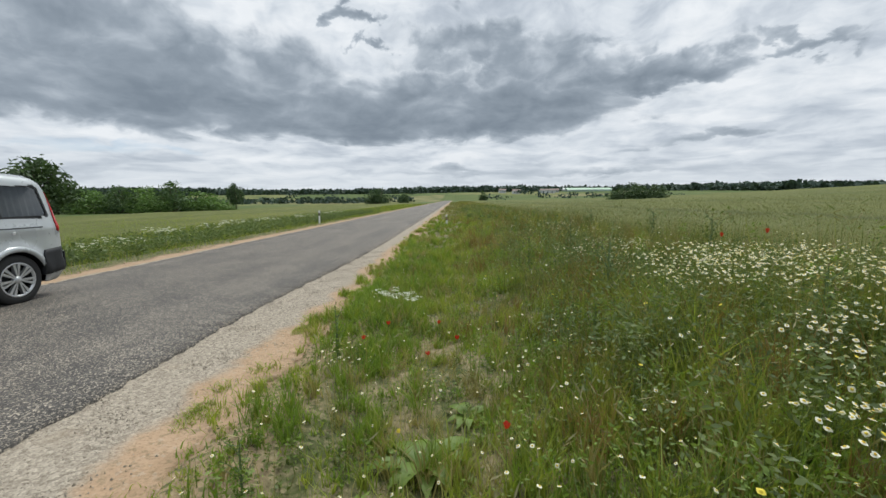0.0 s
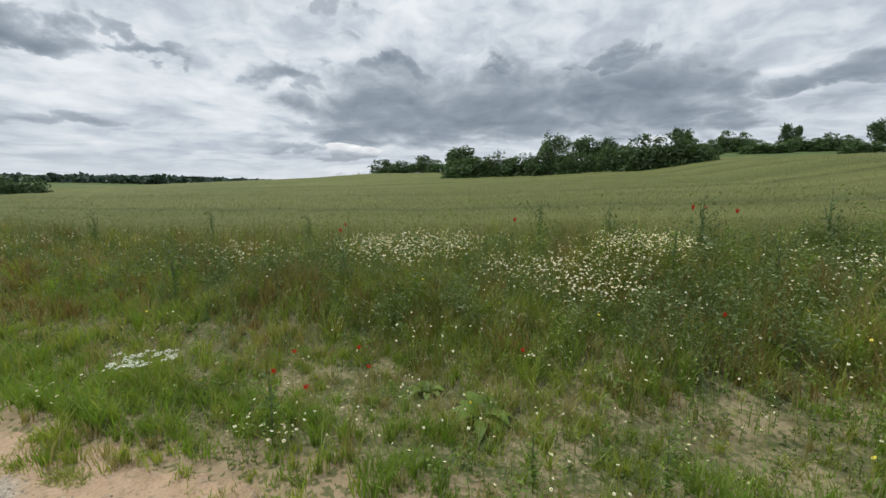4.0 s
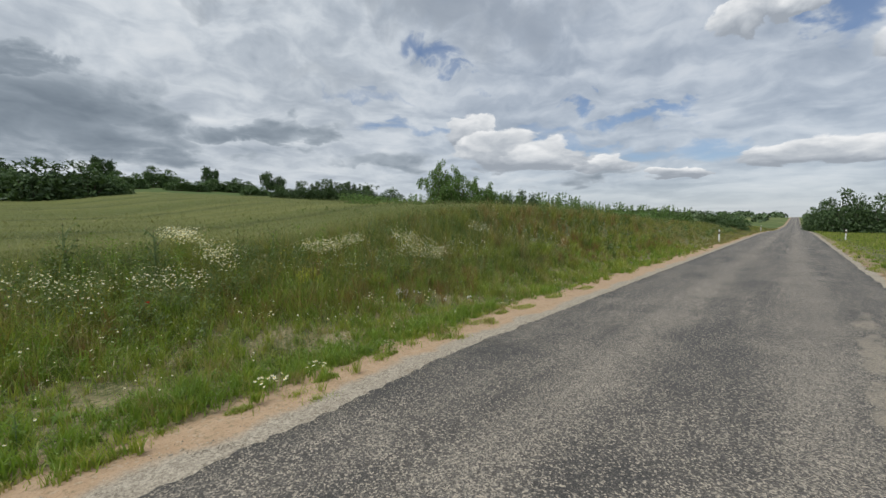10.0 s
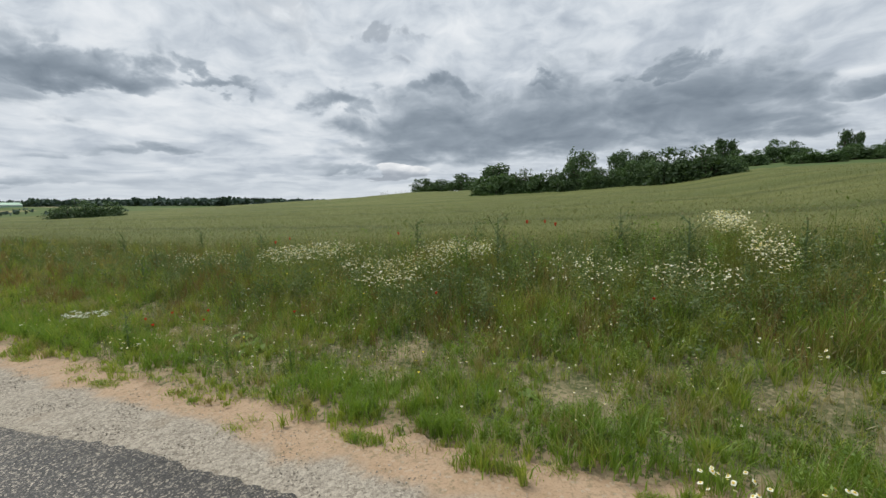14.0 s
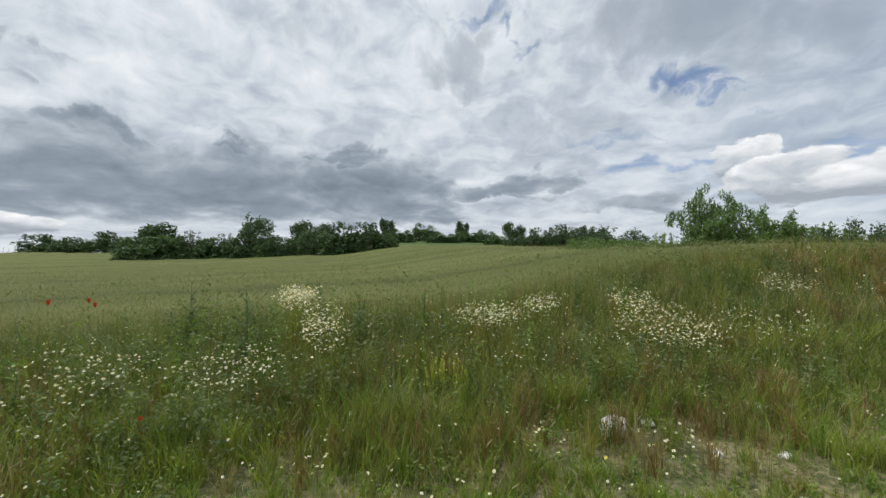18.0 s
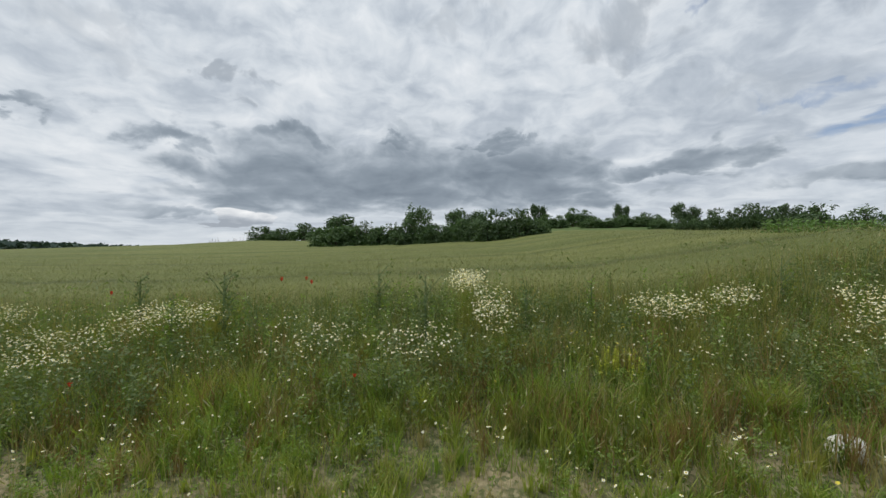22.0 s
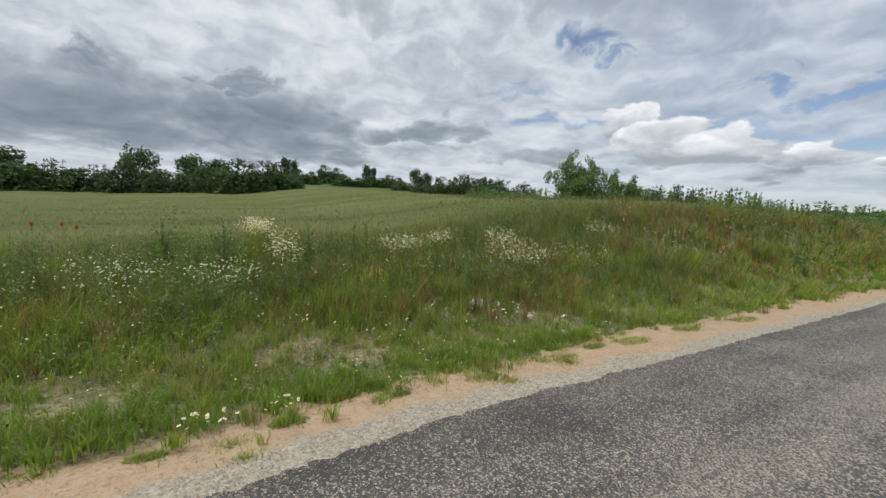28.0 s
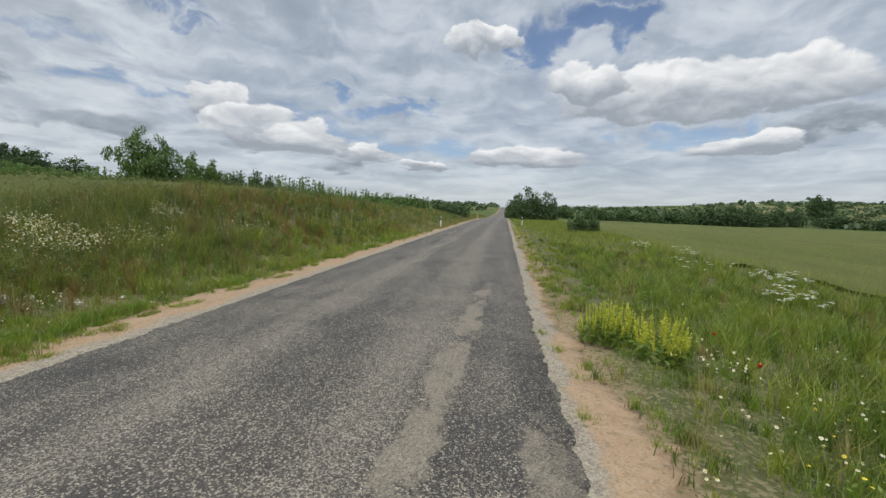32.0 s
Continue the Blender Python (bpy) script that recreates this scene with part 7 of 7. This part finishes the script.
def spiked_plant(x, y, spikes, spread, seed, label="clump of yellow-green flower spikes beside the sandy edge"):
    """A clump of upright yellow-green flower spikes."""
    r = np.random.default_rng(seed)
    ob = empty("spurge_clump", Matrix.Translation((x, y, float(land(x, y)) - 0.02)))
    s = Growth()
    for _ in range(spikes):
        g = Growth()
        a, q = r.uniform(0, 6.28), spread * math.sqrt(r.random())
        bx, by, h = q * math.cos(a), q * math.sin(a), r.uniform(0.36, 0.56) * (1.1 - 0.35 * q / spread)
        k = 34
        f = r.uniform(0.45, 1, k)
        c = np.stack([bx * (1 + 0.25 * f) + r.normal(0, 0.012, k) * (1.25 - f), by * (1 + 0.25 * f) + r.normal(0, 0.012, k) * (1.25 - f), h * f], -1)
        g.leaves(c, r.uniform(0.02, 0.04, k), 0)
        low_, top_ = np.array([bx * 1.1, by * 1.1, h * 0.40]), np.array([bx * 1.25, by * 1.25, h * 1.02])
        ring_ = [low_ + (top_ - low_) * f + np.array([math.cos(w), math.sin(w), 0]) * rad for f, rad in ((0, 0.004), (0.35, 0.011)) for w in (0, 2.09, 4.19)]
        g.add(np.stack([*ring_, top_])[None], [(0, 1, 4, 3), (1, 2, 5, 4), (2, 0, 3, 5)], [(3, 4, 6), (4, 5, 6), (5, 3, 6)], 0)
        grown(g, "flower_spike", SPIKE_YELLOW, ob, "yellow-green flower spike")
        k = 20
        f = r.uniform(0.02, 0.6, k)
        c = np.stack([bx * (1 + 0.25 * f) + r.normal(0, 0.03, k), by * (1 + 0.25 * f) + r.normal(0, 0.03, k), h * f], -1)
        s.leaves(c, r.uniform(0.04, 0.08, k), 0)
        s.blades(np.array([bx]), np.array([by]), np.array([h * 0.95]), np.array([0.006]), np.array([0.05]), 0, z=np.array([0.0]))
    grown(s, "leaves", G_FRESH, ob)
    return tagged(ob, label, "plant", "yellow-green clumps")


for spec in ((-2.75, -7.25, 34, 0.26, 71), (-3.35, -7.2, 46, 0.34, 72), (-3.25, -6.65, 30, 0.26, 73), (-3.05, -7.7, 22, 0.22, 74), (6.9, -5.4, 26, 0.22, 75, "yellow-green flowering clump among the daisies and weeds")):
    spiked_plant(*spec)


def rosette(x, y, size, count, seed):
    """Broad arching leaves round one root."""
    r = np.random.default_rng(seed)
    ob = empty("broad_leaved_plant", Matrix.Translation((x, y, float(land(x, y)) - 0.01)))
    for k in range(count):
        bm = bmesh.new()
        a, l, lift = k * 2.4 + r.uniform(-0.2, 0.2), size * r.uniform(0.7, 1.1), r.uniform(0.5, 1.1)
        u, w = Vector((math.cos(a), math.sin(a), 0)), Vector((-math.sin(a), math.cos(a), 0))
        rows_ = []
        for i in range(6):
            t = i / 5
            wd = size * 0.16 * math.sin(math.pi * min(1, 0.12 + t * 0.9)) ** 0.8
            c = u * l * t + Vector((0, 0, size * lift * (t - 0.85 * t * t)))
            rows_.append([bm.verts.new(c - w * wd + Vector((0, 0, wd * 0.35))), bm.verts.new(c), bm.verts.new(c + w * wd + Vector((0, 0, wd * 0.35)))])
        for p, q in zip(rows_, rows_[1:]):
            for j in range(2):
                bm.faces.new((p[j], p[j + 1], q[j + 1], q[j])).smooth = True
        part("leaf", bm, G_FRESH, ob)
    return tagged(ob, "fresh green broad-leaved rosette in the short grass", "plant", "broad-leaved plants")


for spec in ((4.6, 2.05, 0.34, 13, 81), (4.85, 2.6, 0.22, 9, 82), (5.3, 0.9, 0.2, 9, 83), (4.4, -1.5, 0.16, 8, 84), (-3.3, -3.9, 0.2, 9, 85), (5.2, -5.2, 0.2, 8, 86)):
    rosette(*spec)

# ---------------------------------------------------------------- distance
# distance haze is put into the woods' leaf colour as a bluish tint
L_FAR_HAZED = leafy("far_woods", (0.04, 0.066, 0.052), (0.052, 0.08, 0.06), (0.068, 0.097, 0.068), through=0.1, patch=0.3, patch_scale=0.02)
L_FAR2 = leafy("far_scrub", (0.06, 0.095, 0.045), (0.085, 0.125, 0.058), (0.115, 0.15, 0.07), through=0.1, patch=0.3, patch_scale=0.02)


def woods(name, spots, label, mat):
    """Crowns by the hundred, too far to count: each one leaf clumps round a rise of its own."""
    g = Growth()
    for x, y, h, w in spots:
        k = 26
        d = R.normal(size=(k, 3))
        d /= np.linalg.norm(d, axis=1)[:, None]
        c = np.array([x, y, float(land(x, y)) + h * 0.5]) + d * np.array([w * 0.5, w * 0.5, h * 0.5]) * (0.6 + 0.45 * R.random(k))[:, None]
        g.leaves(c, R.uniform(0.45, 0.8, k) * min(h, w), 0, flat=0.8, wide=0.4)
    g.ready(name, [mat], label, "woods")


spots = []
for a in np.linspace(radians(22), radians(158), 1240):
    d = R.uniform(620, 780)
    spots.append((d * math.cos(a), d * math.sin(a), R.uniform(7, 10) * (1 + 0.15 * math.sin(9 * a)), R.uniform(16, 26)))
for a in np.linspace(radians(62), radians(150), 160):
    d = R.uniform(300, 520)
    if R.random() < 0.35 and abs(math.cos(a) * d) > 25:
        spots.append((d * math.cos(a), d * math.sin(a), R.uniform(2.5, 4.5), R.uniform(10, 18)))
for a in np.linspace(radians(95), radians(152), 200):
    d = R.uniform(280, 330)
    if R.random() < 0.55 and abs(math.cos(a) * d) > 25:
        spots.append((d * math.cos(a), d * math.sin(a), R.uniform(2.5, 4.5), R.uniform(8, 15)))
woods("far_woods", spots, "dark green woods along the far skyline, tinted with blue-grey haze", L_FAR_HAZED)
spots = []
for _ in range(1100):
    x, y = R.uniform(-420, -100), R.uniform(-520, -40)
    if R.random() < 0.8 and x < -95 - 0.1 * abs(y + 150):
        spots.append((x, y, R.uniform(1.2, 3.2) * (1.7 if R.random() < 0.08 else 1), R.uniform(4, 9)))
for _ in range(330):
    x, y = R.uniform(-160, 160), R.uniform(-620, -230)
    if abs(x) > 8:
        spots.append((x, y, R.uniform(2, 5), R.uniform(5, 12)))
woods("far_scrub", spots, "green scrub and small trees over the western slopes", L_FAR2)

# long greenhouse and small houses on the plain
CLAD_WHITE = plain("white_cladding", (0.52, 0.54, 0.53), 0.5, scale=0.5)
CLAD_GREEN = plain("green_cladding", (0.20, 0.34, 0.22), 0.5, scale=0.5)
ROOF_TILE = plain("red_brown_roof", (0.17, 0.12, 0.10), 0.8, vary=0.25, scale=1.0)
GLASS_FAR = plain("dark_window_glass", (0.05, 0.06, 0.07), 0.15, vary=0.05)


def block(bm, x0, x1, y0, y1, z0, z1):
    c = [bm.verts.new(p) for p in ((x0, y0, z0), (x1, y0, z0), (x1, y1, z0), (x0, y1, z0), (x0, y0, z1), (x1, y0, z1), (x1, y1, z1), (x0, y1, z1))]
    for f in ((3, 2, 1, 0), (4, 5, 6, 7), (0, 1, 5, 4), (1, 2, 6, 5), (2, 3, 7, 6), (3, 0, 4, 7)):
        bm.faces.new([c[i] for i in f])


def ridge_roof(bm, x0, x1, y0, y1, z0, z1):
    m = (y0 + y1) / 2
    v = [bm.verts.new(p) for p in ((x0, y0, z0), (x1, y0, z0), (x1, y1, z0), (x0, y1, z0), (x0, m, z1), (x1, m, z1))]
    for f in ((0, 1, 5, 4), (2, 3, 4, 5), (1, 2, 5), (3, 0, 4), (3, 2, 1, 0)):
        bm.faces.new([v[i] for i in f])


gh = empty("greenhouse", Matrix.Translation((148.5, 536, float(land(176, 536)) - 1.2)))
for i, (mat, z0, z1) in enumerate(((CLAD_WHITE, 0, 1.3), (CLAD_GREEN, 1.3, 2.5), (CLAD_WHITE, 2.5, 3.6))):
    bm = bmesh.new()
    block(bm, 0, 56, 0, 30, z0, z1)
    part("wall", bm, mat, gh)
for i in range(2):
    bm = bmesh.new()
    ridge_roof(bm, -0.5, 56.5, i * 15, i * 15 + 15, 3.6, 6.0)
    part("roof", bm, CLAD_GREEN if i == 0 else CLAD_WHITE, gh)
tagged(gh, "long low greenhouse striped white and bright green", "greenhouse")


def house(x, y, w, d, h, roof):
    ob = empty("house", Matrix.Translation((x, y, float(land(x, y)) - 0.1)))
    bm = bmesh.new()
    block(bm, 0, w, 0, d, 0, h)
    part("wall", bm, CLAD_WHITE, ob)
    bm = bmesh.new()
    ridge_roof(bm, -0.4, w + 0.4, -0.4, d + 0.4, h, h + roof)
    part("roof", bm, ROOF_TILE, ob)
    for k in range(3):
        bm = bmesh.new()
        block(bm, w * (0.15 + 0.3 * k), w * (0.15 + 0.3 * k) + 1.4, -0.06, 0.02, 1.0, 2.4)
        part("window", bm, GLASS_FAR, ob)
    return tagged(ob, "small far-off white farm building with tiled roof", "house", "farm buildings")


for spec in ((101, 470, 16, 8, 3.6, 1.6), (70, 470, 9, 7, 3.2, 2.0), (58, 500, 8, 7, 3.2, 1.8), (122, 500, 7, 7, 3.0, 1.8)):
    house(*spec)
